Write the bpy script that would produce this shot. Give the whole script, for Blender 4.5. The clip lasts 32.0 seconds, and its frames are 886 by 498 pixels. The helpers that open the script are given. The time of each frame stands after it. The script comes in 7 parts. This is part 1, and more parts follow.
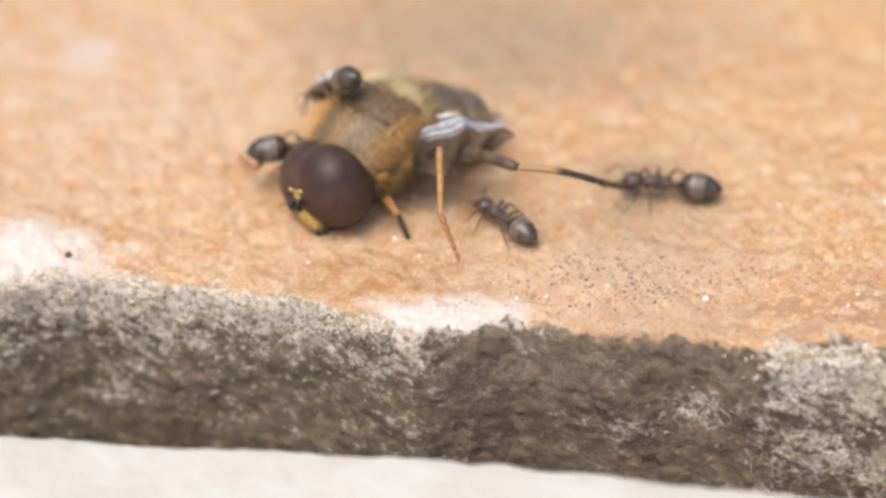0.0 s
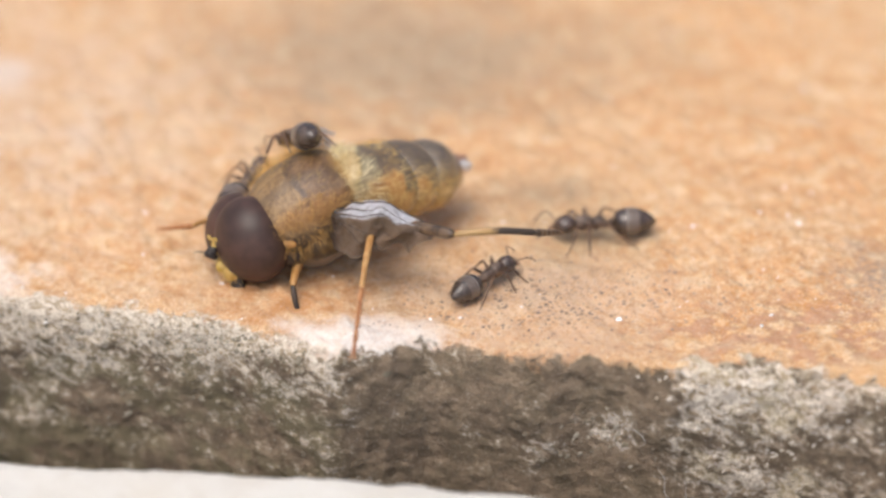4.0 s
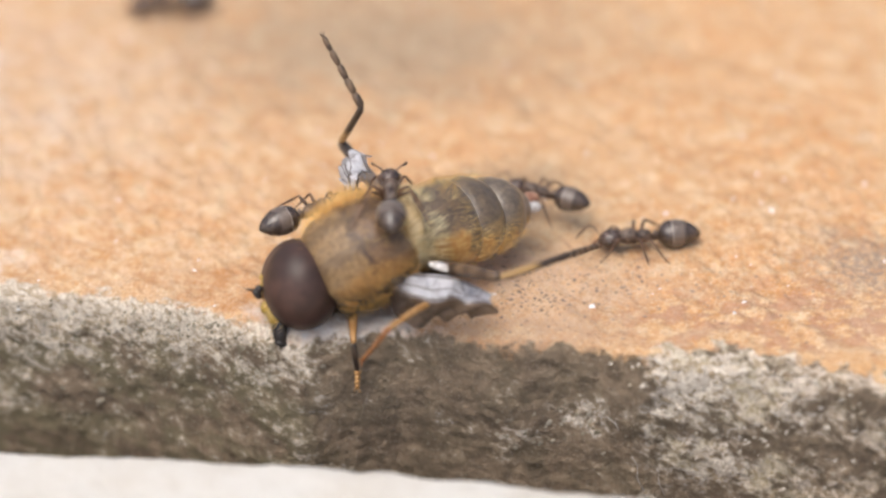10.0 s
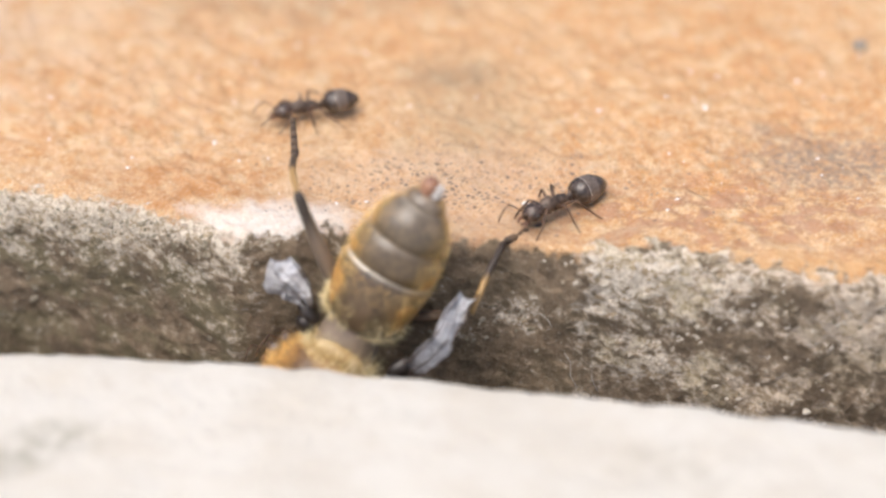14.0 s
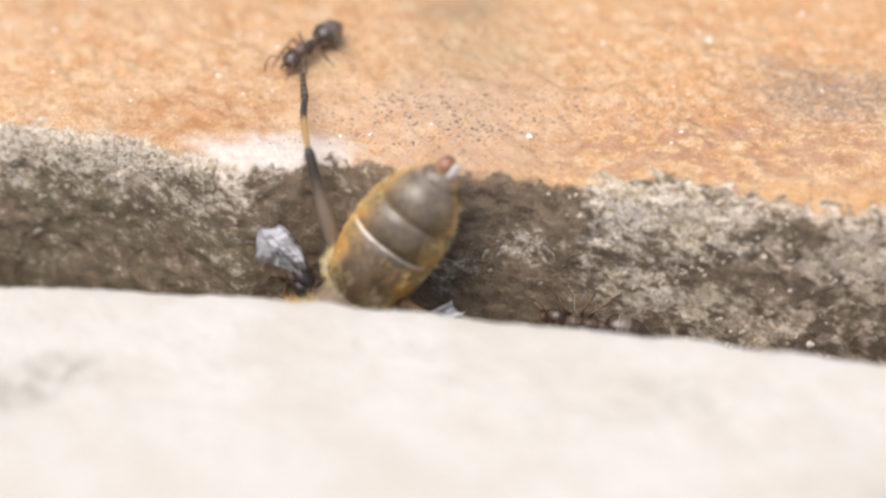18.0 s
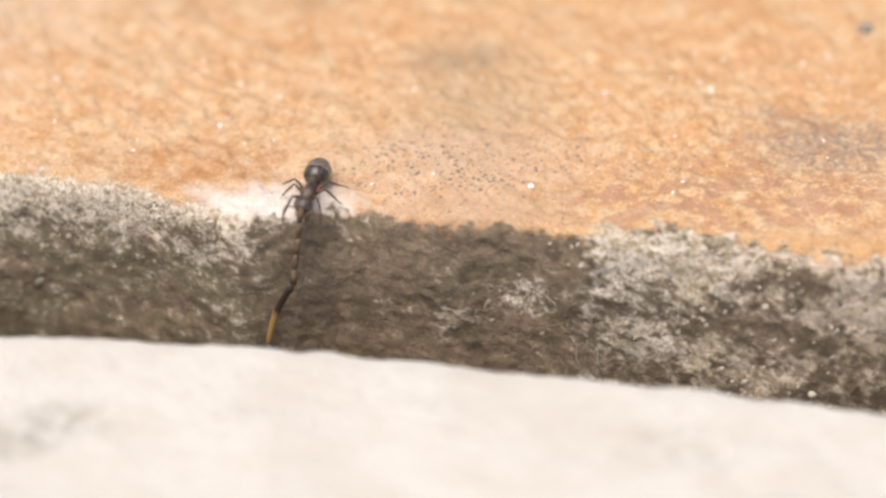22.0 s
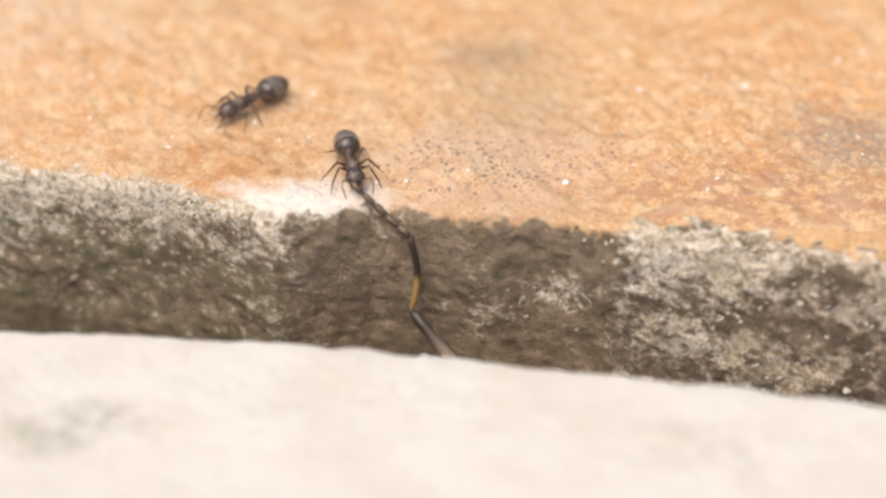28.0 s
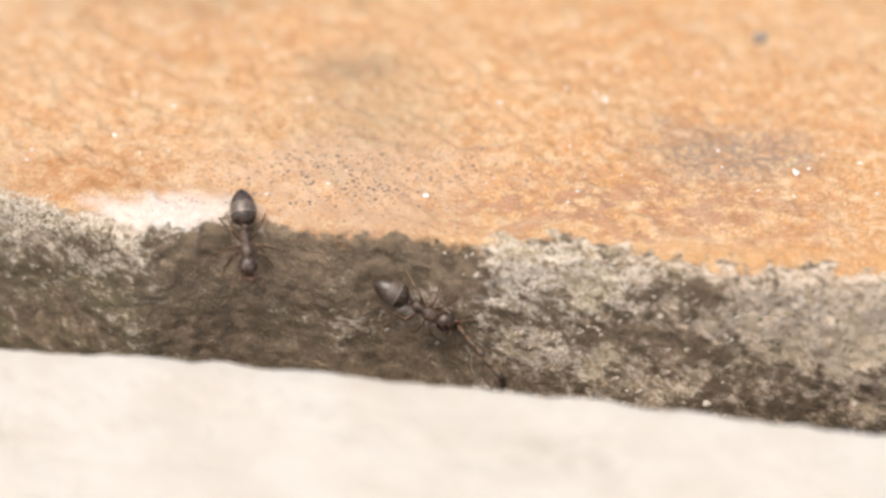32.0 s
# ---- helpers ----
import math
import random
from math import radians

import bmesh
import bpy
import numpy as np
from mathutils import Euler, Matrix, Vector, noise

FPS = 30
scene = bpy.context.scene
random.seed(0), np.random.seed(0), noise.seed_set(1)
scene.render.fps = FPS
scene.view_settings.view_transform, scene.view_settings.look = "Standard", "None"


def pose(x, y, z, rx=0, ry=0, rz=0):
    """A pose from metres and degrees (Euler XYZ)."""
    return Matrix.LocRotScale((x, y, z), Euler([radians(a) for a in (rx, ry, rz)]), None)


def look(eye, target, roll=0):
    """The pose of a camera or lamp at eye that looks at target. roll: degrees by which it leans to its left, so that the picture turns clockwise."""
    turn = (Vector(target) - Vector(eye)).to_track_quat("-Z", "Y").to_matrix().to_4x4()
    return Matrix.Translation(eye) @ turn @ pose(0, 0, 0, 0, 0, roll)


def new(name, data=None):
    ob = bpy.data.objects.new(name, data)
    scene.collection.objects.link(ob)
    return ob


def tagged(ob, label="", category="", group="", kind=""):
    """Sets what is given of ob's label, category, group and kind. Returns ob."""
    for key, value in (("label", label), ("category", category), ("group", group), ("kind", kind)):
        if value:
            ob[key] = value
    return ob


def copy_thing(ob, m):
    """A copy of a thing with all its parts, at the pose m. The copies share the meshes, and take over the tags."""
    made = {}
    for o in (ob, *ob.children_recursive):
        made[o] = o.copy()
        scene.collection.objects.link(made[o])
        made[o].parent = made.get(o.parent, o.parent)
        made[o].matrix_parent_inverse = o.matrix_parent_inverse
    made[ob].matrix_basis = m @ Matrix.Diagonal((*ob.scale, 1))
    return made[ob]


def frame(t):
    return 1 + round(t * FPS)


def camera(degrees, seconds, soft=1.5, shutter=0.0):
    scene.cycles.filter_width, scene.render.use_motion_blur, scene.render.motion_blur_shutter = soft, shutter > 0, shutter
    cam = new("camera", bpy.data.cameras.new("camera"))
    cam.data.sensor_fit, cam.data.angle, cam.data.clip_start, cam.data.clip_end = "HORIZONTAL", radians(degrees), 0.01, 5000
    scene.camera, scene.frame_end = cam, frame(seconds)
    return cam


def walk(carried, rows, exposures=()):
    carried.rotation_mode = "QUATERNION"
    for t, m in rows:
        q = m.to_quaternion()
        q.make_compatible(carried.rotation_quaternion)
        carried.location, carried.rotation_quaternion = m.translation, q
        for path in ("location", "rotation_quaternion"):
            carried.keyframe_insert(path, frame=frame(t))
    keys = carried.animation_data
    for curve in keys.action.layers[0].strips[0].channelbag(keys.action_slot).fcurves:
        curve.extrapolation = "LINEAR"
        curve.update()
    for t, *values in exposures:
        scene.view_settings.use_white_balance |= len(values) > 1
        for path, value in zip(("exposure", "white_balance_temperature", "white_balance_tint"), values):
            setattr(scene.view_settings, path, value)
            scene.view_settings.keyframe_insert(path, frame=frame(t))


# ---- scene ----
MM = 0.001


def P(x, y, z, rx=0, ry=0, rz=0):
    """A pose in millimetres and degrees."""
    return pose(x * MM, y * MM, z * MM, rx, ry, rz)


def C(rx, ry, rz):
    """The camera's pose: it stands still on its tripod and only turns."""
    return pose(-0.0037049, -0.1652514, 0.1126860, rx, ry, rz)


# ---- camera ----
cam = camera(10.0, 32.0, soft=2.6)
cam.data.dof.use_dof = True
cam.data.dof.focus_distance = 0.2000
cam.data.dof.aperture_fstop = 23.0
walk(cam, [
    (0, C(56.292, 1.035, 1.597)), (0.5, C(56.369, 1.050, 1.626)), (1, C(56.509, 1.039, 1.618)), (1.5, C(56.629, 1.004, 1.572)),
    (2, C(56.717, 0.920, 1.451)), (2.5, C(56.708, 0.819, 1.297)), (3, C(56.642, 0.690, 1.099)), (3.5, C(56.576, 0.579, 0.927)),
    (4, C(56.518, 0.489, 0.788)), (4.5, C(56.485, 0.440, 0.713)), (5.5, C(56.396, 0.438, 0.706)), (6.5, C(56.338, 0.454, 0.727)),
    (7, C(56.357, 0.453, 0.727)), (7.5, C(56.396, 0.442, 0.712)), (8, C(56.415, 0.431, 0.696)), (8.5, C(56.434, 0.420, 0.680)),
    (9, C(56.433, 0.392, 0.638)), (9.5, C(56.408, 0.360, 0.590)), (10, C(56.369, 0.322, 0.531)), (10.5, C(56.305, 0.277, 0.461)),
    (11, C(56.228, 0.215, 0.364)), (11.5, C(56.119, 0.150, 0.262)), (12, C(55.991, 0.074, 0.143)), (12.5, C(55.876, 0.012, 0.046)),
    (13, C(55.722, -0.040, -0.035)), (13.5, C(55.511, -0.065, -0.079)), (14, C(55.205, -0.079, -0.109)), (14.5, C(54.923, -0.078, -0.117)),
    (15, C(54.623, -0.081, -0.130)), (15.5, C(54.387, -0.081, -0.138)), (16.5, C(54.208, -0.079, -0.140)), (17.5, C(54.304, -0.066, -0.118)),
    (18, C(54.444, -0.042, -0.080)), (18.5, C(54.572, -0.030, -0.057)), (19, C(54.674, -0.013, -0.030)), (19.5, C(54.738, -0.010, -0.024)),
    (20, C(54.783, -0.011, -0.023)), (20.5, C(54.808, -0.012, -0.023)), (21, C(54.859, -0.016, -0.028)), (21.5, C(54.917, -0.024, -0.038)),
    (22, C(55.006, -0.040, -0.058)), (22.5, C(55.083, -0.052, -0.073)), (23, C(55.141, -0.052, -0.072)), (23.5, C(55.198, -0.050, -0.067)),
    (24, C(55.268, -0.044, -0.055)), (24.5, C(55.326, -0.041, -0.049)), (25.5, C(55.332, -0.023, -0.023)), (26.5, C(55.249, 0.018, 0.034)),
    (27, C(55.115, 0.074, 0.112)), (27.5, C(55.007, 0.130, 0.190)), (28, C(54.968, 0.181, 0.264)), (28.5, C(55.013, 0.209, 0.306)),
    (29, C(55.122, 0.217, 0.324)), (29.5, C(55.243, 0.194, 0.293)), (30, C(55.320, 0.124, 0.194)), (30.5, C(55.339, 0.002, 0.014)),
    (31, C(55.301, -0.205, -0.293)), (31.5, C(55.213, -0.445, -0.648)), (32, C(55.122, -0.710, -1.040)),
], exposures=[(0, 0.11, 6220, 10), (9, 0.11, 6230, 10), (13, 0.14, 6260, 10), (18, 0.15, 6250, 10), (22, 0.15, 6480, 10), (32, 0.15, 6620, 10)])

# ---- world and sun ----
world = bpy.data.worlds.new("overcast_sky")
scene.world = world
world.use_nodes = True
wt = world.node_tree
sky = wt.nodes.new("ShaderNodeTexSky")
sky.sky_type = "NISHITA"
sky.sun_disc = False
sky.sun_elevation = radians(65)
sky.sun_rotation = radians(217)
sky.air_density, sky.dust_density = 1.0, 6.0
wt.nodes["Background"].inputs["Strength"].default_value = 0.15
wt.links.new(sky.outputs["Color"], wt.nodes["Background"].inputs["Color"])
sun_data = bpy.data.lights.new("sun", "SUN")
sun_data.energy, sun_data.angle, sun_data.color = 1.5, radians(50), (1.0, 0.95, 0.88)
sun = new("sun", sun_data)
sun.matrix_world = look((-0.45, -0.25, 1.8), (0, 0, 0))


# ---- materials ----
class Net:
    """A small builder of node materials."""

    def __init__(self, name, rough=0.6, spec=0.5):
        self.m = bpy.data.materials.new(name)
        self.m.use_nodes = True
        self.t = self.m.node_tree
        self.b = self.t.nodes["Principled BSDF"]
        self.b.inputs["Roughness"].default_value = rough
        self.b.inputs["Specular IOR Level"].default_value = spec
        co = self.t.nodes.new("ShaderNodeTexCoord")
        sc = self.t.nodes.new("ShaderNodeVectorMath")
        sc.operation = "SCALE"
        sc.inputs["Scale"].default_value = 1000.0
        self.t.links.new(co.outputs["Object"], sc.inputs[0])
        self.p = sc.outputs[0]      # place in millimetres
        self.uv = co.outputs["UV"]

    def put(self, socket, value):
        if isinstance(value, bpy.types.NodeSocket):
            self.t.links.new(value, socket)
        elif isinstance(value, tuple) and len(value) == 3 and socket.type == "RGBA":
            socket.default_value = (*value, 1)
        else:
            socket.default_value = value

    def math(self, op, a, b=0.0, c=0.0, clamp=False):
        n = self.t.nodes.new("ShaderNodeMath")
        n.operation, n.use_clamp = op, clamp
        for i, v in enumerate((a, b, c)):
            self.put(n.inputs[i], v)
        return n.outputs[0]

    def vmath(self, op, a, b=(0, 0, 0)):
        n = self.t.nodes.new("ShaderNodeVectorMath")
        n.operation = op
        self.put(n.inputs[0], a)
        self.put(n.inputs[1], b)
        return n.outputs["Value"] if op in ("LENGTH", "DOT_PRODUCT", "DISTANCE") else n.outputs[0]

    def noise(self, scale, detail=4.0, rough=0.55, at=None, color=False, warp=0.0):
        n = self.t.nodes.new("ShaderNodeTexNoise")
        n.inputs["Scale"].default_value, n.inputs["Detail"].default_value = scale, detail
        n.inputs["Roughness"].default_value, n.inputs["Distortion"].default_value = rough, warp
        self.put(n.inputs["Vector"], at if at is not None else self.p)
        return n.outputs["Color" if color else "Fac"]

    def cells(self, scale, at=None, rnd=1.0, out="Distance"):
        n = self.t.nodes.new("ShaderNodeTexVoronoi")
        n.inputs["Scale"].default_value, n.inputs["Randomness"].default_value = scale, rnd
        self.put(n.inputs["Vector"], at if at is not None else self.p)
        return n.outputs[out]

    def ramp(self, fac, lo, hi, a=0.0, b=1.0):
        n = self.t.nodes.new("ShaderNodeMapRange")
        n.interpolation_type = "SMOOTHSTEP"
        for i, v in enumerate((fac, lo, hi, a, b)):
            self.put(n.inputs[i], v)
        return n.outputs[0]

    def mix(self, fac, a, b, how="MIX"):
        n = self.t.nodes.new("ShaderNodeMix")
        n.data_type, n.blend_type = "RGBA", how
        self.put(n.inputs[0], fac)
        self.put(n.inputs[6], a)
        self.put(n.inputs[7], b)
        return n.outputs[2]

    def stretch(self, x, y, z, off=(0, 0, 0)):
        return self.vmath("ADD", self.vmath("MULTIPLY", self.p, (x, y, z)), off)

    def axis(self, i, of=None):
        n = self.t.nodes.new("ShaderNodeSeparateXYZ")
        self.put(n.inputs[0], of if of is not None else self.p)
        return n.outputs[i]

    def blob(self, cx, cy, rx, ry, edge=0.5, ragged=0.9, scale=0.5, at=None):
        """A stain of uneven outline round a place on the slab, 1 inside and 0 outside."""
        warp = self.vmath("SUBTRACT", self.noise(scale, 4, 0.6, color=True), (0.5, 0.5, 0.5))
        q = self.vmath("MULTIPLY", self.vmath("SUBTRACT", self.p if at is None else at, (cx, cy, 0)), (1 / rx, 1 / ry, 0))
        q = self.vmath("ADD", q, self.vmath("MULTIPLY", warp, (2 * ragged, 2 * ragged, 0)))
        return self.ramp(self.vmath("LENGTH", q), 1 - edge, 1 + edge, 1.0, 0.0)

    def bump(self, height, depth, strength=1.0):
        n = self.t.nodes.new("ShaderNodeBump")
        n.inputs["Strength"].default_value = strength
        n.inputs["Distance"].default_value = depth * MM
        self.put(n.inputs["Height"], height)
        self.t.links.new(n.outputs[0], self.b.inputs["Normal"])

    def done(self, color=None, rough=None):
        if color is not None:
            self.put(self.b.inputs["Base Color"], color)
        if rough is not None:
            self.put(self.b.inputs["Roughness"], rough)
        return self.m


def sandstone():
    n = Net("rusty_sandstone", 0.78, 0.35)
    broad, mid, fine = n.noise(0.13, 5, 0.6), n.noise(0.7, 5, 0.65), n.noise(3.6, 5, 0.8)
    left = n.ramp(n.axis(0), -26, 2, 1.0, 0.0)
    col = n.mix(n.ramp(broad, 0.36, 0.62), (0.80, 0.445, 0.185), (0.83, 0.55, 0.29))
    col = n.mix(n.math("MULTIPLY", left, 0.30), col, (0.80, 0.60, 0.41))
    col = n.mix(n.ramp(mid, 0.43, 0.66, 0, 0.75), col, (0.72, 0.375, 0.125))
    col = n.mix(n.ramp(n.noise(0.9, 5, 0.65, at=n.stretch(1, 1, 1, (31, 7, 0))), 0.47, 0.66, 0, 0.85), col, (0.92, 0.715, 0.43))
    col = n.mix(n.ramp(fine, 0.52, 0.66, 0, 0.6), col, (0.54, 0.265, 0.105))
    col = n.mix(n.ramp(n.noise(5.5, 4, 0.8, at=n.stretch(1, 1, 1, (5, 50, 0))), 0.51, 0.62, 0, 0.58), col, (0.95, 0.80, 0.57))
    col = n.mix(n.ramp(n.noise(8.5, 3, 0.75, at=n.stretch(1, 1, 1, (15, 2, 8))), 0.54, 0.62, 0, 0.5), col, (0.42, 0.20, 0.09))
    col = n.mix(n.ramp(n.noise(1.5, 3, 0.55, at=n.stretch(1, 1, 1, (60, 12, 3))), 0.5, 0.68, 0, 0.42), col, (0.60, 0.285, 0.095))
    col = n.mix(n.ramp(n.noise(1.9, 3, 0.55, at=n.stretch(1, 1, 1, (8, 44, 30))), 0.53, 0.70, 0, 0.42), col, (0.92, 0.73, 0.45))
    col = n.mix(n.ramp(n.noise(12, 3, 0.7, at=n.stretch(1, 1, 1, (21, 4, 6))), 0.57, 0.66, 0, 0.48), col, (0.30, 0.15, 0.075))
    col = n.mix(n.ramp(n.noise(10, 3, 0.7, at=n.stretch(1, 1, 1, (2, 33, 16))), 0.57, 0.66, 0, 0.48), col, (0.97, 0.88, 0.72))
    # stains
    col = n.mix(n.math("MULTIPLY", n.blob(-8.5, 20, 8, 5, 0.8), 0.6), col, (0.36, 0.30, 0.21))
    col = n.mix(n.math("MULTIPLY", n.blob(-25, 16, 7, 7, 0.7), n.ramp(mid, 0.35, 0.55, 0.75, 0.2)), col, (0.82, 0.66, 0.49))
    col = n.mix(n.math("MULTIPLY", n.blob(-26, 18.5, 1.0, 1.2, 0.7), 0.55), col, (0.88, 0.80, 0.70))
    col = n.mix(n.math("MULTIPLY", n.blob(-2.0, 6.0, 2.6, 4.5, 0.7), 0.5), col, (0.56, 0.44, 0.27))
    col = n.mix(n.math("MULTIPLY", n.blob(-3.0, 9.5, 1.8, 1.0, 0.7), 0.5), col, (0.36, 0.27, 0.17))
    plates = n.ramp(n.noise(0.75, 5, 0.7, at=n.stretch(1, 1.5, 1, (70, 3, 0))), 0.47, 0.565)
    col = n.mix(n.math("MULTIPLY", n.math("MULTIPLY", n.blob(8.5, -1.2, 7.0, 2.6, 0.5), plates), n.ramp(fine, 0.4, 0.6, 0.65, 0.4)), col, (0.50, 0.26, 0.17))
    col = n.mix(n.math("MULTIPLY", n.ramp(n.math("ABSOLUTE", n.math("SUBTRACT", plates, 0.5)), 0.1, 0.45, 0.3, 0.0), n.blob(8.5, -1.2, 7.5, 3.0, 0.5)), col, (0.36, 0.165, 0.085))
    col = n.mix(n.math("MULTIPLY", n.blob(12, 3.2, 3.4, 2.2, 0.6), n.ramp(fine, 0.4, 0.6, 0.15, 0.85)), col, (0.33, 0.265, 0.215))
    col = n.mix(n.math("MULTIPLY", n.blob(-13.5, 1.2, 3.4, 1.6, 0.5), n.ramp(mid, 0.4, 0.6, 0.1, 0.5)), col, (0.52, 0.225, 0.07))
    col = n.mix(n.math("MULTIPLY", n.blob(-3, -1.7, 4.2, 1.0, 0.6), n.ramp(fine, 0.4, 0.6, 0.75, 0.25)), col, (0.56, 0.375, 0.235))
    col = n.mix(n.math("MULTIPLY", n.blob(9.5, -4.0, 6.5, 0.7, 0.5), 0.45), col, (0.82, 0.50, 0.22))
    pale = n.math("MAXIMUM", n.blob(-10.0, -1.15, 3.0, 1.2, 0.55, 1.0, 0.7), n.blob(-27.5, 3.2, 3.4, 1.9, 0.6, 1.0, 0.7))
    col = n.mix(n.math("MULTIPLY", pale, n.ramp(fine, 0.38, 0.62, 1.0, 0.7)), col, (0.99, 0.955, 0.87))
    col = n.mix(n.math("MULTIPLY", n.blob(-3.2, 1.4, 5.5, 2.6, 0.6), n.ramp(fine, 0.4, 0.6, 0.7, 0.25)), col, (0.80, 0.60, 0.42))
    # dark grains
    grains = n.ramp(n.cells(2.6), 0.13, 0.30, 1.0, 0.0)
    pick = n.ramp(n.noise(1.5, 2, 0.5, at=n.stretch(1, 1, 1, (3, 90, 4))), 0.45, 0.53)
    zone = n.math("MAXIMUM", n.blob(-3.2, 1.6, 5.0, 2.8, 0.5), n.math("MULTIPLY", n.blob(-2, 8, 12, 12, 0.6), 0.3))
    col = n.mix(n.math("MULTIPLY", n.math("MULTIPLY", grains, pick), n.math("MULTIPLY", zone, 0.72)), col, (0.115, 0.085, 0.07))
    col = n.mix(1.0, col, (0.800, 0.770, 0.762), "MULTIPLY")
    # the broken edge: lichen and grime, in slanting clumps
    s = n.axis(1, n.uv)
    x = n.axis(0, n.uv)
    jag = n.math("ADD", n.math("MULTIPLY", n.math("SUBTRACT", n.noise(0.55, 3, 0.6), 0.5), 2.0),
                 n.math("MULTIPLY", n.math("SUBTRACT", n.noise(2.2, 5, 0.75), 0.5), 1.5))
    sj = n.math("ADD", s, jag)
    xr = n.math("ADD", x, n.math("MULTIPLY", n.math("SUBTRACT", n.noise(0.9, 3, 0.6), 0.5), 2.0))
    crust = n.math("ADD", n.math("MULTIPLY", n.ramp(xr, 2.2, 3.2), n.ramp(n.noise(0.5, 3, 0.6), 0.4, 0.6, 0.1, 0.9)), n.ramp(x, -15, -11, 0.3, 0.0))
    sj = n.math("ADD", sj, crust)
    face = n.ramp(sj, -0.2, 0.28)
    tilt = n.t.nodes.new("ShaderNodeCombineXYZ")
    n.put(tilt.inputs[0], n.math("MULTIPLY", n.vmath("DOT_PRODUCT", n.p, (0.94, 0, -0.34)), 0.80))
    n.put(tilt.inputs[1], n.axis(1))
    n.put(tilt.inputs[2], n.math("MULTIPLY", n.vmath("DOT_PRODUCT", n.p, (0.34, 0, 0.94)), 1.15))
    q = tilt.outputs[0]
    pa = n.noise(0.5, 4, 0.6, at=q)
    pb = n.noise(1.45, 4, 0.62, at=n.vmath("ADD", q, (40, 0, 9)), warp=0.35)
    pc = n.noise(3.4, 4, 0.66, at=n.vmath("ADD", q, (4, 60, 9)))
    pd = n.noise(7.5, 3, 0.75, at=n.vmath("ADD", n.p, (14, 6, 29)))
    xw = n.math("ADD", x, n.math("MULTIPLY", n.math("SUBTRACT", n.noise(0.4, 4, 0.65), 0.5), 6.0))
    left = n.ramp(x, -12, -10, 1.0, 0.0)
    f1 = n.math("ADD", n.math("MULTIPLY", pa, 0.26), n.math("MULTIPLY", pb, 0.50))
    f1 = n.math("ADD", f1, n.math("MULTIPLY", pc, 0.24))
    f1 = n.math("ADD", f1, n.ramp(xw, 0.6, 2.6, 0.0, 0.042))
    f1 = n.math("ADD", f1, n.math("MULTIPLY", n.ramp(xw, -12.5, -9.5, 0.13, 0.0), n.ramp(sj, 0.7, n.ramp(x, -24, -16, 5.5, 3.0), 1.0, 0.12)))
    f1 = n.math("ADD", f1, n.math("MULTIPLY", left, n.ramp(sj, 1.3, 3.2, 0.0, -0.048)))
    f1 = n.math("ADD", f1, n.ramp(s, 4.5, 7.0, 0.0, -0.03))
    f1 = n.math("ADD", f1, n.math("MULTIPLY", n.math("MULTIPLY", n.ramp(x, -12, -10), n.ramp(xw, 0.6, 2.2, 1.0, 0.0)), -0.07))
    for cx, cs, rx, rs, k in ((-0.5, 3.3, 1.1, 0.7, 0.12), (-3.0, 4.0, 0.9, 0.8, 0.08), (8.5, 3.4, 3.4, 0.7, -0.08), (12.5, 4.2, 2.2, 1.1, -0.06), (10.2, 1.1, 1.3, 0.6, -0.08),
                              (5.6, 4.6, 1.4, 1.5, 0.04), (3.6, 0.9, 1.6, 0.8, 0.13), (6.5, 1.0, 2.6, 0.5, 0.08), (15.8, 2.0, 3.4, 2.0, 0.16), (-13.5, 1.0, 1.4, 0.5, -0.08)):
        f1 = n.math("ADD", f1, n.math("MULTIPLY", n.blob(cx, cs, rx, rs, 0.6, 0.8, 0.8, at=n.uv), k))
    f1 = n.math("ADD", f1, n.math("MULTIPLY", n.ramp(xw, -15, -12.5, 0.06, 0.0), n.ramp(sj, 0.5, 1.5, 1.0, 0.0)))
    lich = n.ramp(f1, 0.475, 0.615)
    grime = n.mix(n.ramp(pb, 0.34, 0.62), (0.160, 0.118, 0.078), (0.285, 0.212, 0.140))
    grime = n.mix(n.ramp(pd, 0.54, 0.66, 0.0, 0.4), grime, (0.42, 0.36, 0.28))
    grime = n.mix(n.ramp(pc, 0.40, 0.28, 0.0, 0.6), grime, (0.105, 0.082, 0.055))
    grime = n.mix(n.math("MULTIPLY", n.ramp(pa, 0.42, 0.58), n.math("MAXIMUM", n.math("MULTIPLY", left, 0.5), 0.12)), grime, (0.225, 0.200, 0.112))
    pale_l = n.mix(n.ramp(pc, 0.40, 0.56), (0.41, 0.305, 0.190), (0.79, 0.695, 0.57))
    pale_l = n.mix(n.ramp(pd, 0.50, 0.64, 0.0, 0.55), pale_l, (0.95, 0.90, 0.82))
    pale_l = n.mix(n.ramp(pd, 0.46, 0.36, 0.0, 0.6), pale_l, (0.27, 0.215, 0.130))
    pale_l = n.mix(n.math("MULTIPLY", left, 0.25), pale_l, (0.60, 0.51, 0.37))
    pale_l = n.mix(n.math("MULTIPLY", n.ramp(pa, 0.48, 0.60), n.ramp(x, 1.5, 4, 0.0, 0.45)), pale_l, (0.52, 0.44, 0.26))
    pale_l = n.mix(n.ramp(x, 5, 11, 0.0, 0.38), pale_l, (0.66, 0.51, 0.36))
    dark = n.mix(lich, grime, pale_l)
    col = n.mix(face, col, dark)
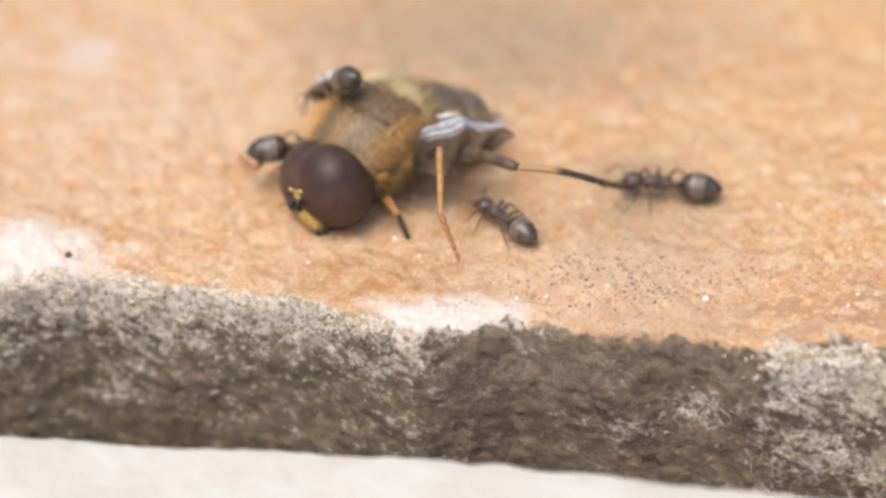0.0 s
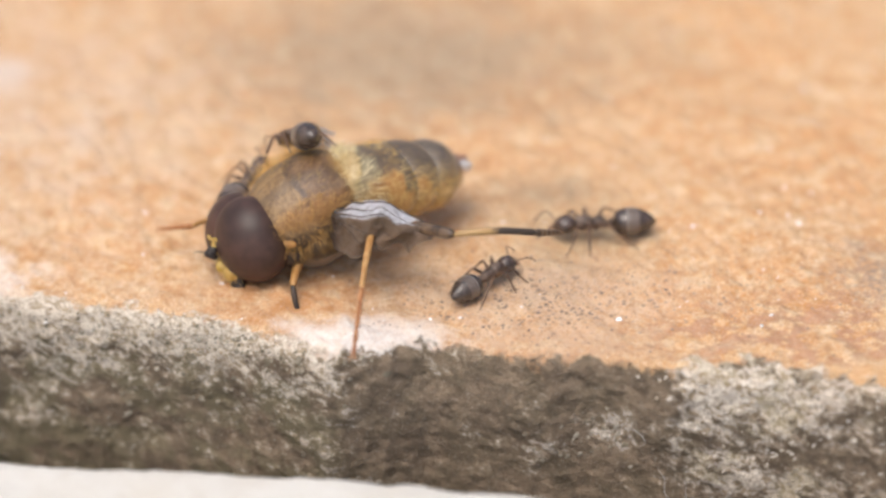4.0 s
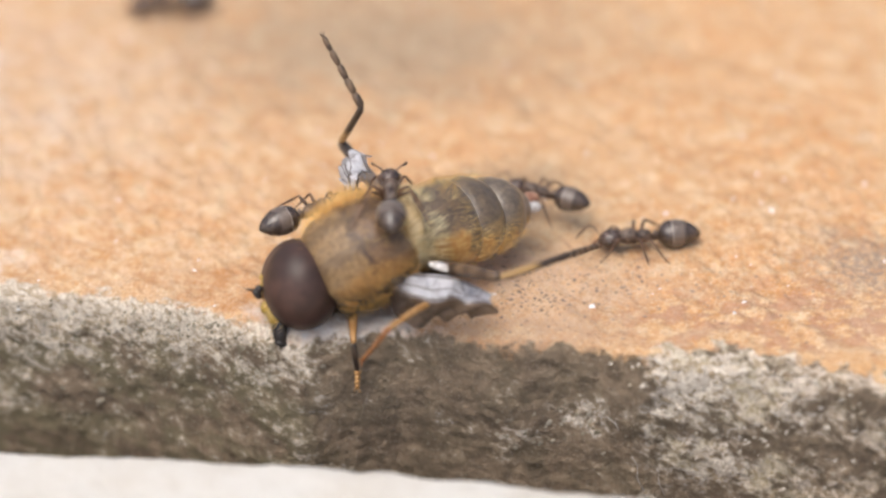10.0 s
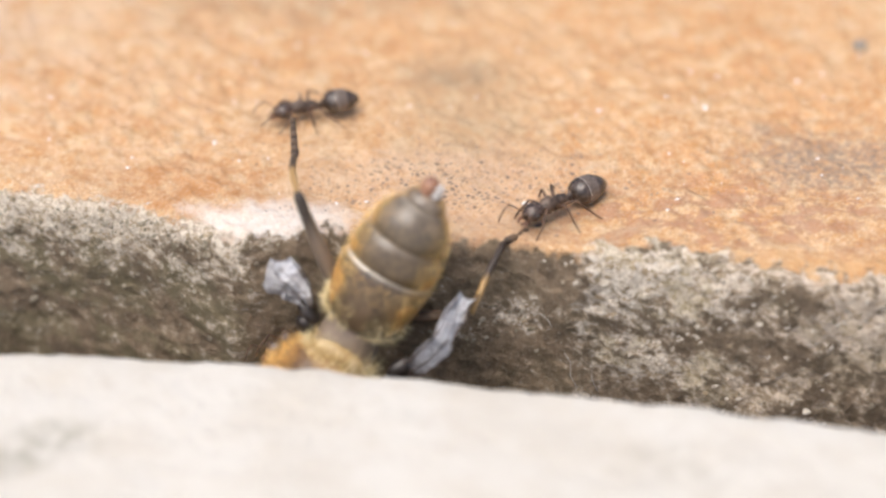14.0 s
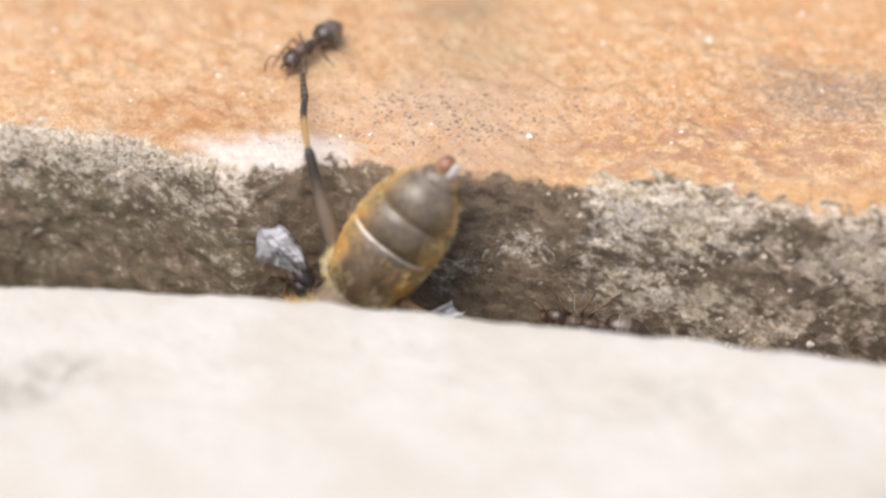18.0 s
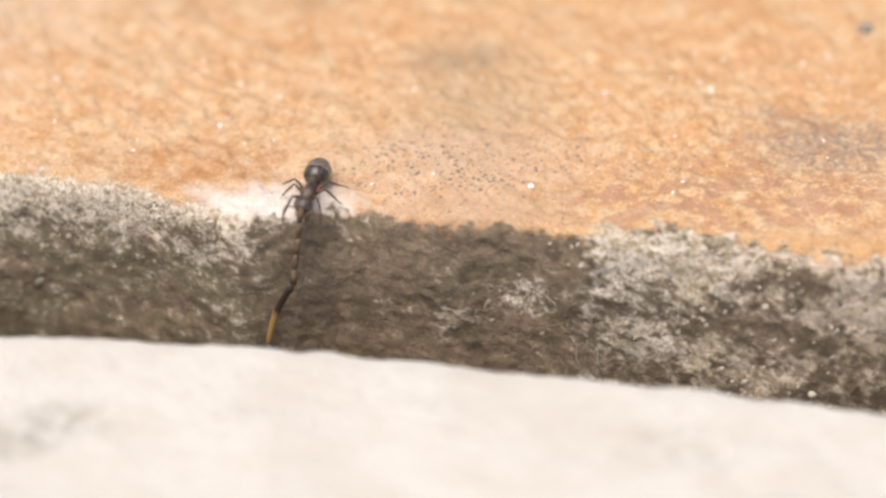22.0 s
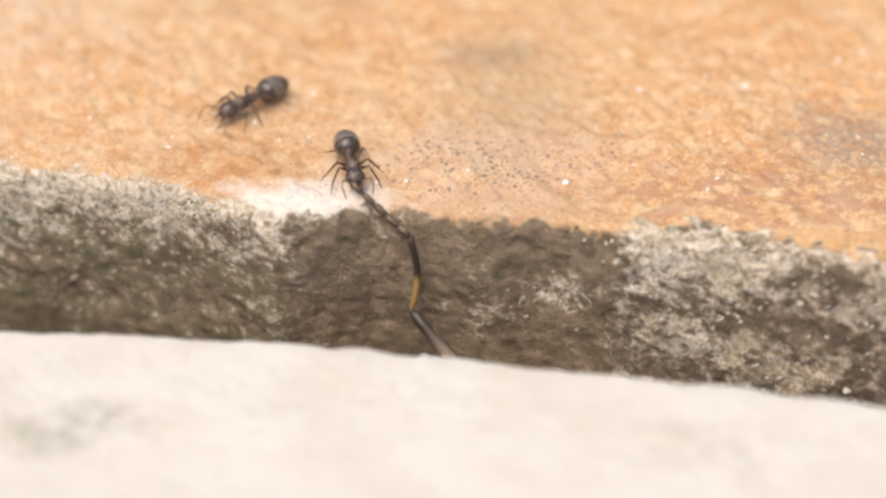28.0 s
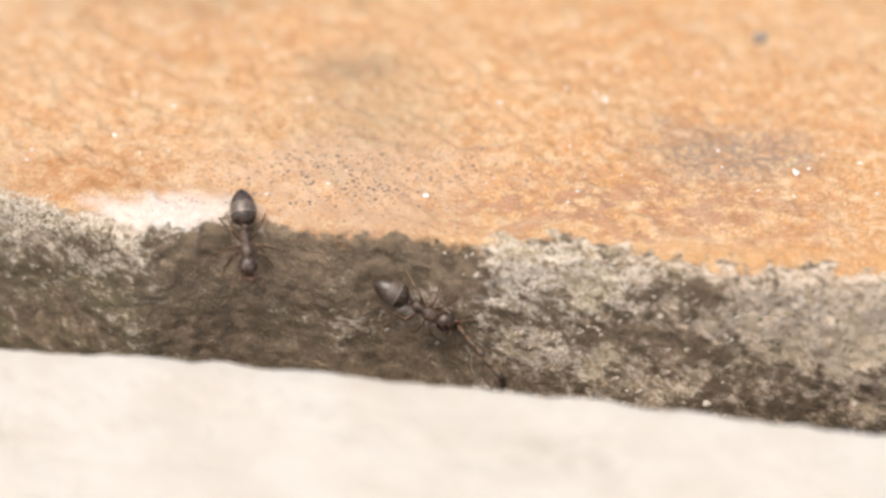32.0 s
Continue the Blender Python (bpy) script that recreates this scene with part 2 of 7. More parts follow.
    relief = n.math("ADD", n.math("MULTIPLY", n.noise(2.0, 6, 0.75), 0.35), n.math("MULTIPLY", n.noise(7.0, 3, 0.7), 0.25))
    relief = n.math("ADD", relief, n.math("MULTIPLY", n.math("MULTIPLY", pd, face), 0.34))
    n.bump(relief, 0.29)
    return n.done(col)


def limestone():
    n = Net("cream_limestone", 0.7, 0.3)
    a, b, c = n.noise(0.22, 5, 0.6), n.noise(1.1, 4, 0.6), n.noise(5, 3, 0.6)
    col = n.mix(n.ramp(a, 0.35, 0.65), (0.585, 0.540, 0.462), (0.635, 0.602, 0.535))
    col = n.mix(n.ramp(b, 0.5, 0.75, 0, 0.5), col, (0.54, 0.488, 0.41))
    col = n.mix(n.ramp(c, 0.5, 0.7, 0, 0.35), col, (0.67, 0.64, 0.59))
    for cx, cy, rx, ry, k in ((-17.6, -13.1, 1.5, 0.8, 0.85), (5.5, -15.0, 2.2, 1.3, 0.28), (-19.8, -14.6, 1.6, 0.9, 0.7), (12, -22, 3, 2, 0.2)):
        col = n.mix(n.math("MULTIPLY", n.math("MULTIPLY", n.blob(cx, cy, rx, ry, 0.7), n.ramp(b, 0.35, 0.6)), k), col, (0.30, 0.28, 0.21))
    s = n.axis(1, n.uv)
    col = n.mix(n.ramp(n.math("ADD", s, n.math("MULTIPLY", b, 1.2)), 0.7, 1.8), col, (0.10, 0.08, 0.06))
    n.bump(n.math("ADD", n.math("MULTIPLY", b, 0.7), n.math("MULTIPLY", c, 0.3)), 0.2)
    return n.done(col)


def soil(name="dark_soil", tint=(0.045, 0.035, 0.025)):
    n = Net(name, 0.9, 0.2)
    return n.done(n.mix(n.ramp(n.noise(0.9, 5, 0.7), 0.35, 0.65), tint, tuple(2.4 * v for v in tint)))


def plain(name, a, b, scale=4.0, rough=0.5, spec=0.5, depth=0.0, lo=0.38, hi=0.62, coat=0.0):
    """Two close colours mixed by grain, with fine relief."""
    n = Net(name, rough, spec)
    g = n.noise(scale, 4, 0.6)
    if depth:
        n.bump(n.noise(scale * 2.2, 3, 0.6), depth)
    n.b.inputs["Coat Weight"].default_value = coat
    n.b.inputs["Coat Roughness"].default_value = 0.15
    return n.done(n.mix(n.ramp(g, lo, hi), a, b), n.math("ADD", n.math("MULTIPLY", g, 0.25), rough - 0.12))


def two_tone(name, near, far, at, soft=0.25):
    """A leg segment that changes colour along its length."""
    n = Net(name, 0.38, 0.5)
    y = n.math("ADD", n.axis(1), n.math("MULTIPLY", n.math("SUBTRACT", n.noise(5, 3), 0.5), 0.4))
    return n.done(n.mix(n.ramp(y, at - soft, at + soft), near, far))


def tergite_skin(name, base, spots, band, pale):
    """Dark glossy abdominal plate with amber flanks, dusty patches paled for sheen and an uneven pale hind margin."""
    n = Net(name, 0.30, 0.7)
    n.b.inputs["Coat Weight"].default_value = 0.6
    n.b.inputs["Coat Roughness"].default_value = 0.36
    x, y, z = n.axis(0), n.axis(1), n.axis(2)
    side = n.math("ABSOLUTE", x)
    wob = n.math("MULTIPLY", n.math("SUBTRACT", n.noise(1.3, 4, 0.65), 0.5), 1.1)
    fleck = n.noise(5.0, 4, 0.7)
    col = n.mix(n.ramp(fleck, 0.35, 0.65), base, tuple(2.1 * v for v in base))
    dust_sheen = n.noise(1.1, 4, 0.6, at=n.stretch(1, 0.7, 1, (9, 3, 2)))
    # dusty patches are paled to carry part of the plate's broad grey highlight
    col = n.mix(n.ramp(dust_sheen, 0.44, 0.62, 0.0, 0.7), col, tuple(3.2 * v for v in base))
    down = n.noise(3.0, 4, 0.7, at=n.stretch(2.6, 0.5, 2.6))
    col = n.mix(n.math("MULTIPLY", n.ramp(down, 0.42, 0.62), n.ramp(side, 0.7, 1.5, 0.0, 0.8)), col, (0.34, 0.22, 0.07))
    if spots:
        fore = n.ramp(n.math("ADD", y, wob), band + 0.35, band + 0.9, -0.75, 0.0)
        col = n.mix(n.ramp(n.math("ADD", n.math("ADD", side, wob), fore), spots, spots + 0.35), col, n.mix(n.ramp(fleck, 0.4, 0.6), (0.42, 0.19, 0.035), (0.52, 0.30, 0.08)))
    edge = n.math("ADD", y, n.math("MULTIPLY", wob, 0.16))
    wane = n.math("MULTIPLY", n.ramp(x, -1.2, 0.9, 0.25, 1.0), n.ramp(n.noise(2.2, 3), 0.3, 0.5, 0.55, 1.0))
    col = n.mix(n.math("MULTIPLY", n.ramp(edge, band + 0.02, band + 0.14, pale, 0.0), wane), col, (0.72, 0.66, 0.54))
    col = n.mix(n.ramp(n.math("ADD", z, wob), -0.05, 0.6, 0.9, 0.0), col, n.mix(n.ramp(fleck, 0.4, 0.6), (0.42, 0.22, 0.05), (0.56, 0.35, 0.11)))
    n.bump(n.math("ADD", n.math("MULTIPLY", n.noise(9, 3), 0.4), n.noise(1.6, 3)), 0.07)
    return n.done(col, n.ramp(dust_sheen, 0.4, 0.65, 0.30, 0.50))


def thorax_skin():
    """Dusty tan in front, dark glossy brown behind a cross seam, amber shoulders and blackish flanks."""
    n = Net("thorax_dusty_brown", 0.42, 0.5)
    n.b.inputs["Coat Weight"].default_value = 0.12
    n.b.inputs["Coat Roughness"].default_value = 0.3
    x, y, z = n.axis(0), n.axis(1), n.axis(2)
    wob = n.math("MULTIPLY", n.math("SUBTRACT", n.noise(1.2, 4, 0.65), 0.5), 0.8)
    fleck = n.noise(4.0, 4, 0.7)
    yy = n.math("ADD", n.math("ADD", y, wob), n.math("MULTIPLY", n.math("ABSOLUTE", x), 0.18))
    front = n.mix(n.ramp(fleck, 0.38, 0.62), (0.18, 0.105, 0.042), (0.30, 0.190, 0.085))
    back = n.mix(n.ramp(fleck, 0.38, 0.62), (0.100, 0.050, 0.020), (0.19, 0.105, 0.046))
    col = n.mix(n.ramp(yy, 0.15, 0.42), back, front)
    seam = n.ramp(n.math("ABSOLUTE", n.math("SUBTRACT", yy, 0.2)), 0.05, 0.22, 0.7, 0.0)
    col = n.mix(seam, col, (0.045, 0.025, 0.014))
    stripe = n.ramp(n.math("ABSOLUTE", n.math("SUBTRACT", n.math("ABSOLUTE", n.math("ADD", x, n.math("MULTIPLY", wob, 0.4))), 0.7)), 0.12, 0.42, 0.45, 0.0)
    col = n.mix(stripe, col, (0.085, 0.055, 0.032))
    grey = n.noise(0.8, 4, 0.6, at=n.stretch(1, 1, 1, (3, 17, 5)))
    col = n.mix(n.ramp(grey, 0.50, 0.66, 0.0, 0.3), col, (0.27, 0.195, 0.125))
    col = n.mix(n.ramp(yy, -1.75, -1.35, 0.8, 0.0), col, (0.40, 0.22, 0.055))
    col = n.mix(n.math("MULTIPLY", n.ramp(n.math("ADD", n.math("ABSOLUTE", x), wob), 1.3, 1.9, 0.0, 0.5), n.ramp(n.math("ADD", z, wob), 0.3, 0.9)), col, (0.38, 0.18, 0.042))
    col = n.mix(n.ramp(n.math("ADD", z, n.math("MULTIPLY", wob, 0.6)), 0.0, 0.6, 0.92, 0.0), col, n.mix(n.ramp(fleck, 0.45, 0.65), (0.032, 0.022, 0.018), (0.10, 0.065, 0.045)))
    n.bump(n.math("ADD", n.math("MULTIPLY", n.noise(8, 3), 0.4), n.noise(1.4, 3)), 0.10)
    return n.done(col, n.ramp(grey, 0.4, 0.62, 0.34, 0.55))


M_STONE, M_CREAM, M_SOIL = sandstone(), limestone(), soil()
M_QUARTZ = plain("milky_quartz", (0.85, 0.83, 0.80), (0.95, 0.94, 0.92), 6, 0.15, 0.7)
M_GRIT = plain("dark_grit", (0.17, 0.125, 0.10), (0.42, 0.30, 0.20), 2.5, 0.5, 0.5)
M_ANT = plain("ant_black_cuticle", (0.042, 0.026, 0.018), (0.105, 0.065, 0.045), 5, 0.25, 0.6, 0.03, coat=0.25)
M_ANTBODY = plain("ant_dusty_cuticle", (0.050, 0.030, 0.020), (0.165, 0.112, 0.078), 4, 0.36, 0.55, 0.05)


def gaster_skin():
    """Glossy blackish brown in front, greyer with fine silky down on the middle plates, dark at the tip."""
    n = Net("ant_gaster_cuticle", 0.24, 0.6)
    n.b.inputs["Coat Weight"].default_value = 0.3
    n.b.inputs["Coat Roughness"].default_value = 0.22
    g = n.noise(4, 4)
    y = n.math("ADD", n.axis(1), n.math("MULTIPLY", n.math("SUBTRACT", g, 0.5), 0.12))
    col = n.mix(n.ramp(g, 0.38, 0.62), (0.040, 0.027, 0.019), (0.088, 0.060, 0.043))
    silk = n.math("MULTIPLY", n.ramp(y, -1.30, -1.24, 1.0, 0.0), n.ramp(y, -1.80, -1.70, 0.1, 1.0))
    down = n.noise(8, 3, 0.7, at=n.stretch(2.2, 0.5, 2.2))
    col = n.mix(n.math("MULTIPLY", silk, 0.8), col, n.mix(n.ramp(down, 0.38, 0.62), (0.108, 0.080, 0.060), (0.21, 0.160, 0.124)))
    n.bump(n.noise(9, 3), 0.02)
    return n.done(col, n.ramp(silk, 0.0, 1.0, 0.22, 0.34))


M_GASTER = gaster_skin()
M_BAND = plain("ant_gaster_margin", (0.26, 0.215, 0.17), (0.42, 0.36, 0.30), 5, 0.35)
M_ANTLEG = plain("ant_leg_brown", (0.060, 0.031, 0.017), (0.18, 0.098, 0.052), 3, 0.4, 0.5)
M_JAW = plain("ant_jaw_red", (0.11, 0.045, 0.022), (0.20, 0.085, 0.04), 6, 0.35)
M_THORAX = thorax_skin()
M_FUZZ3 = plain("brown_fuzz", (0.32, 0.19, 0.07), (0.52, 0.36, 0.15), 2, 0.6, 0.3)
M_FUZZ = plain("amber_fuzz", (0.60, 0.33, 0.09), (0.80, 0.50, 0.18), 2, 0.55, 0.3)
M_FUZZ2 = plain("straw_fuzz", (0.78, 0.50, 0.16), (0.92, 0.70, 0.34), 2, 0.55, 0.3)
M_SCUT = plain("scutellum_honey", (0.40, 0.26, 0.10), (0.56, 0.42, 0.22), 2, 0.35)
M_CREAMHAIR = plain("cream_fuzz", (0.82, 0.66, 0.33), (0.95, 0.83, 0.52), 2, 0.55, 0.3)
M_EYE = plain("eye_maroon", (0.042, 0.024, 0.018), (0.098, 0.053, 0.041), 0.55, 0.42, 0.34, 0.015, 0.35, 0.7)
M_RIM = plain("eye_rim_pale", (0.20, 0.15, 0.09), (0.36, 0.28, 0.19), 4, 0.5)
M_FACE = plain("face_yellow", (0.52, 0.33, 0.06), (0.62, 0.44, 0.14), 3, 0.5, 0.4, 0.04)
M_BLACK = plain("mouth_black", (0.015, 0.012, 0.01), (0.04, 0.03, 0.025), 4, 0.35)
M_AMBER = plain("amber_leg", (0.40, 0.20, 0.060), (0.50, 0.29, 0.110), 3, 0.4, 0.5)
M_RUST = plain("rust_tarsus", (0.32, 0.12, 0.04), (0.44, 0.20, 0.075), 3, 0.45)
M_DARKLEG = plain("dark_leg", (0.030, 0.021, 0.016), (0.075, 0.051, 0.034), 3, 0.38)
M_BROWNLEG = plain("brown_tarsus", (0.055, 0.035, 0.022), (0.17, 0.108, 0.062), 1.6, 0.42)
M_FEMUR = two_tone("hind_femur_skin", (0.25, 0.19, 0.14), (0.055, 0.042, 0.034), 3.3, 0.9)
M_TIBIA = two_tone("hind_tibia_skin", (0.42, 0.26, 0.10), (0.055, 0.038, 0.026), 1.55)
M_T1 = tergite_skin("tergite_amber", (0.050, 0.032, 0.017), 1.15, -2.50, 1.0)
M_T2 = tergite_skin("tergite_banded", (0.068, 0.046, 0.024), 1.30, -3.84, 0.12)
M_T3 = tergite_skin("tergite_grey", (0.085, 0.062, 0.038), 1.35, -5.45, 0.2)
M_T4 = tergite_skin("tergite_end", (0.10, 0.076, 0.053), 0.95, -6.4, 0.0)
M_VENTER = plain("belly_amber", (0.30, 0.175, 0.055), (0.46, 0.29, 0.11), 1.5, 0.45, 0.5, 0.05)
M_TIPRED = plain("tip_russet", (0.26, 0.12, 0.07), (0.40, 0.22, 0.14), 3, 0.3)
M_TIPPALE = plain("tip_pale", (0.42, 0.38, 0.34), (0.66, 0.63, 0.60), 3, 0.22)


def wing_skin(name, lower, clear, crumpled, rough, gloss):
    """Silvery crumpled membrane, clearer away from the front edge, where lower can carry the shade behind it; UV: along
    and across the wing.
    """
    n = Net(name, 0.20, 0.8)
    g = n.noise(1.5, 4)
    v = n.axis(1, n.uv)
    crease = n.noise(2.6, 4, 0.65, warp=0.8)
    n.bump(n.math("ADD", n.noise(3.0, 3), n.math("MULTIPLY", crease, 0.8)), 0.16)
    col = n.mix(n.ramp(g, 0.35, 0.65), (0.74, 0.74, 0.76), (0.93, 0.93, 0.96))
    # the shade of the folds is painted grey along the creases
    col = n.mix(n.ramp(crease, 0.50, 0.60, 0.0, crumpled), col, (0.36, 0.335, 0.33))
    col = n.mix(n.ramp(v, 0.32, 0.40, 0.0, 0.85), col, lower)
    col = n.mix(n.ramp(n.axis(0, n.uv), 0.26, 0.08, 0.0, 0.85), col, (0.075, 0.055, 0.05))
    n.put(n.b.inputs["Alpha"], n.ramp(v, 0.32, 0.55, 0.97, clear))
    n.put(n.b.inputs["Specular IOR Level"], n.ramp(v, 0.34, 0.42, 0.8, gloss))
    return n.done(col, n.ramp(v, 0.34, 0.42, 0.20, rough))


# brown lower colour stands in for the shaded body behind the clear membrane
M_WING = wing_skin("wing_shade_brown", (0.20, 0.105, 0.028), 0.84, 0.45, 0.5, 0.12)
M_WINGPALE = wing_skin("silvery_wing", (0.72, 0.71, 0.72), 0.85, 0.35, 0.22, 0.8)
M_LICHEN = plain("pale_lichen", (0.33, 0.26, 0.17), (0.72, 0.65, 0.55), 2.2, 0.8, 0.2, 0.05)
M_LICHEN2 = plain("grey_green_lichen", (0.23, 0.195, 0.135), (0.48, 0.425, 0.33), 1.1, 0.8, 0.2, 0.05)
M_FIBRE = plain("white_fibre", (0.48, 0.45, 0.40), (0.62, 0.59, 0.54), 4, 0.5)
M_GREY = plain("grey_pebble", (0.22, 0.20, 0.17), (0.38, 0.35, 0.30), 3, 0.6, 0.4, 0.05)
M_VEIN = plain("wing_vein", (0.06, 0.04, 0.03), (0.12, 0.08, 0.05), 4, 0.45)


# ---- mesh helpers ----
def part(name, bm, material, parent=None, label="", smooth=True):
    me = bpy.data.meshes.new(name)
    bmesh.ops.recalc_face_normals(bm, faces=bm.faces[:])
    bm.to_mesh(me)
    bm.free()
    me.materials.append(material)
    if smooth:
        me.polygons.foreach_set("use_smooth", [True] * len(me.polygons))
    ob = new(name, me)
    ob.parent = parent
    if label:
        ob["label"] = label
    return ob


def tube(bm, pts, radii, n=8, flat=1.0, cap=True):
    """A rounded tube through points in millimetres; flat squeezes it across its second axis."""
    pts = [Vector(p) * MM for p in pts]
    rings, side = [], None
    for i, p in enumerate(pts):
        d = (pts[min(i + 1, len(pts) - 1)] - pts[max(i - 1, 0)]).normalized()
        if side is None:
            side = d.orthogonal().normalized() if abs(d.z) > 0.95 else d.cross(Vector((0, 0, 1))).normalized()
        side = (side - d * side.dot(d)).normalized()
        other = d.cross(side)
        r = radii[i] if isinstance(radii[i], tuple) else (radii[i], radii[i] * flat)
        rings.append([bm.verts.new(p + (side * (math.cos(a) * r[0]) + other * (math.sin(a) * r[1])) * MM)
                      for a in (2 * math.pi * k / n for k in range(n))])
    for a, b in zip(rings, rings[1:]):
        for k in range(n):
            bm.faces.new((a[k], a[(k + 1) % n], b[(k + 1) % n], b[k]))
    if cap:
        bm.faces.new(rings[0])
        bm.faces.new(rings[-1])
    return bm


def egg(bm, centre, radii, turn=(0, 0, 0), u=20, v=14, lumps=0.0):
    """An ellipsoid in millimetres, with a slightly uneven skin."""
    m = P(*centre, *turn) @ Matrix.Diagonal((radii[0] * MM, radii[1] * MM, radii[2] * MM, 1))
    made = bmesh.ops.create_uvsphere(bm, u_segments=u, v_segments=v, radius=1.0, matrix=m)["verts"]
    if lumps:
        c = Vector(centre) * MM
        for w in made:
            k = noise.noise(w.co * 900) * lumps
            w.co = c + (w.co - c) * (1 + k)
    return bm


def bristles(bm, spots, rng, length, width, lean):
    """Thin three-sided hairs. spots: place and outward direction in millimetres."""
    for p, d in spots:
        d = (d + lean + Vector((rng.gauss(0, .25), rng.gauss(0, .25), rng.gauss(0, .25)))).normalized()
        k = length * rng.uniform(0.6, 1.25)
        s = d.orthogonal().normalized()
        o = d.cross(s)
        base = [bm.verts.new((p + (s * math.cos(a) + o * math.sin(a)) * width) * MM) for a in (0, 2.09, 4.19)]
        tip = bm.verts.new((p + d * k + lean * k * 0.3) * MM)
        for i in range(3):
            bm.faces.new((base[i], base[(i + 1) % 3], tip))
    return bm


def fbm(x, y, scale, octaves, seed):
    """Smooth value noise on arrays, about -1 to 1."""
    total, amp, norm = np.zeros_like(x), 1.0, 0.0
    rs = np.random.RandomState(seed)
    table = rs.rand(512, 512) * 2 - 1
    for k in range(octaves):
        f = (2.0 ** k) / scale
        u, v = x * f + 137.3 * k + 200, y * f + 91.7 * k + 200
        iu, iv = np.floor(u).astype(int), np.floor(v).astype(int)
        a, b = u - iu, v - iv
        a, b = a * a * (3 - 2 * a), b * b * (3 - 2 * b)
        g = lambda i, j: table[(iu + i) % 512, (iv + j) % 512]
        total += amp * ((g(0, 0) * (1 - a) + g(1, 0) * a) * (1 - b) + (g(0, 1) * (1 - a) + g(1, 1) * a) * b)
        norm += amp
        amp *= 0.55
    return total / norm


def slab_sheet(name, edge, away, top, fall, round_, rough, seed, material, fine_x, fine_s, step, crumble=0.0):
    """A paving slab with a rough top, a worn rounded edge and a broken face. edge: the line of its rim, as a function of x;
    away: +1 when the slab lies beyond the rim, -1 when it lies before it. UV: place along and across the rim in millimetres."""
    xs = np.concatenate([[-150, -110, -80, -55, -40], np.arange(*fine_x, step), [fine_x[1] + 6, fine_x[1] + 20, 60, 90, 150]])
    ss = np.concatenate([[-150, -110, -80, -60, -45], np.arange(fine_s[0], -0.8, 1.5 * step), np.arange(-0.8, fine_s[1], 0.8 * step), [fine_s[1] + 3, 25, 40, 60]])
    xs, ss = np.unique(xs), np.unique(ss)
    x, s = np.meshgrid(xs, ss)
    soft = lambda v: round_ * np.logaddexp(0, v / round_)
    rim = edge(x) + 0.35 * fbm(x, x * 0 + 3, 2.2, 4, seed)
    w = 1 / (1 + np.exp(-s / round_))
    y = rim + away * (soft(-s) - fall * soft(s))
    z = top - soft(s)
    bump = 0.30 * fbm(x, s, 6.0, 3, seed + 1) + 0.17 * fbm(x, s, 1.0, 4, seed + 2) + 0.08 * fbm(x, s, 0.4, 2, seed + 9)
    z = z + rough * bump * (1 - w)
    y = y - away * rough * 0.9 * w * (0.40 * fbm(x, s, 4.0, 3, seed + 3) + 0.10 * fbm(x, s, 0.9, 4, seed + 4))
    if crumble:
        lump = np.maximum(0, fbm(x + 0.3 * s, s, 0.6, 3, seed + 7)) * 0.6 + 0.6 * fbm(x, s, 0.28, 2, seed + 8)
        y = y - away * crumble * w * lump
        z = z + crumble * 0.5 * w * lump
    nr, nc = x.shape
    co = np.stack([x, y, z], -1).reshape(-1, 3) * MM
    i = np.arange(nr * nc).reshape(nr, nc)
    quads = np.stack([i[:-1, :-1], i[:-1, 1:], i[1:, 1:], i[1:, :-1]], -1).reshape(-1, 4)
    if away < 0:
        quads = quads[:, ::-1]
    me = bpy.data.meshes.new(name)
    me.vertices.add(len(co))
    me.vertices.foreach_set("co", co.ravel())
    me.loops.add(quads.size)
    me.loops.foreach_set("vertex_index", quads.ravel())
    me.polygons.add(len(quads))
    me.polygons.foreach_set("loop_start", np.arange(0, quads.size, 4))
    me.polygons.foreach_set("use_smooth", np.ones(len(quads), bool))
    me.update(calc_edges=True)
    uv = np.stack([x, s], -1).reshape(-1, 2)[quads.ravel()]
    me.uv_layers.new(name="rim").data.foreach_set("uv", uv.ravel())
    me.materials.append(material)
    me.validate()
    return new(name, me), (xs, ss, x, y, z)


# ---- the place ----
def rim_far(x):
    return np.interp(x, [-150, -60, -28, -24.7, -20, -15, -11.5, -7.5, -4, 0, 2.2, 6, 10, 18, 60, 150],
                     [10, 4, 1.2, 1.9, 0.9, -0.5, -2.0, -1.5, -2.2, -2.9, -3.2, -3.9, -4.8, -5.3, -10, -20])


def rim_near(x):
    return np.interp(x, [-150, -60, -27.3, -20.6, -12, -7.6, -1.1, 5.3, 13, 17, 60, 150],
                     [4, -2, -6.65, -7.6, -8.1, -8.7, -9.75, -10.95, -12.35, -13.15, -21, -36])


far_slab, far_grid = slab_sheet("paving_slab", rim_far, 1, 0.0, 0.12, 0.35, 1.0, 5, M_STONE, (-33, 23), (-34, 13), 0.12, 0.10)
tagged(far_slab, "rusty orange sandstone paving slab with a lichen-grown broken edge", "paving slab", "paving slabs", "structure")
near_slab, near_grid = slab_sheet("paving_slab", rim_near, -1, -1.5, 0.05, 0.28, 0.4, 40, M_CREAM, (-33, 23), (-16, 6), 0.2)
tagged(near_slab, "pale cream limestone paving slab, smooth and lightly stained", "paving slab", "paving slabs", "structure")

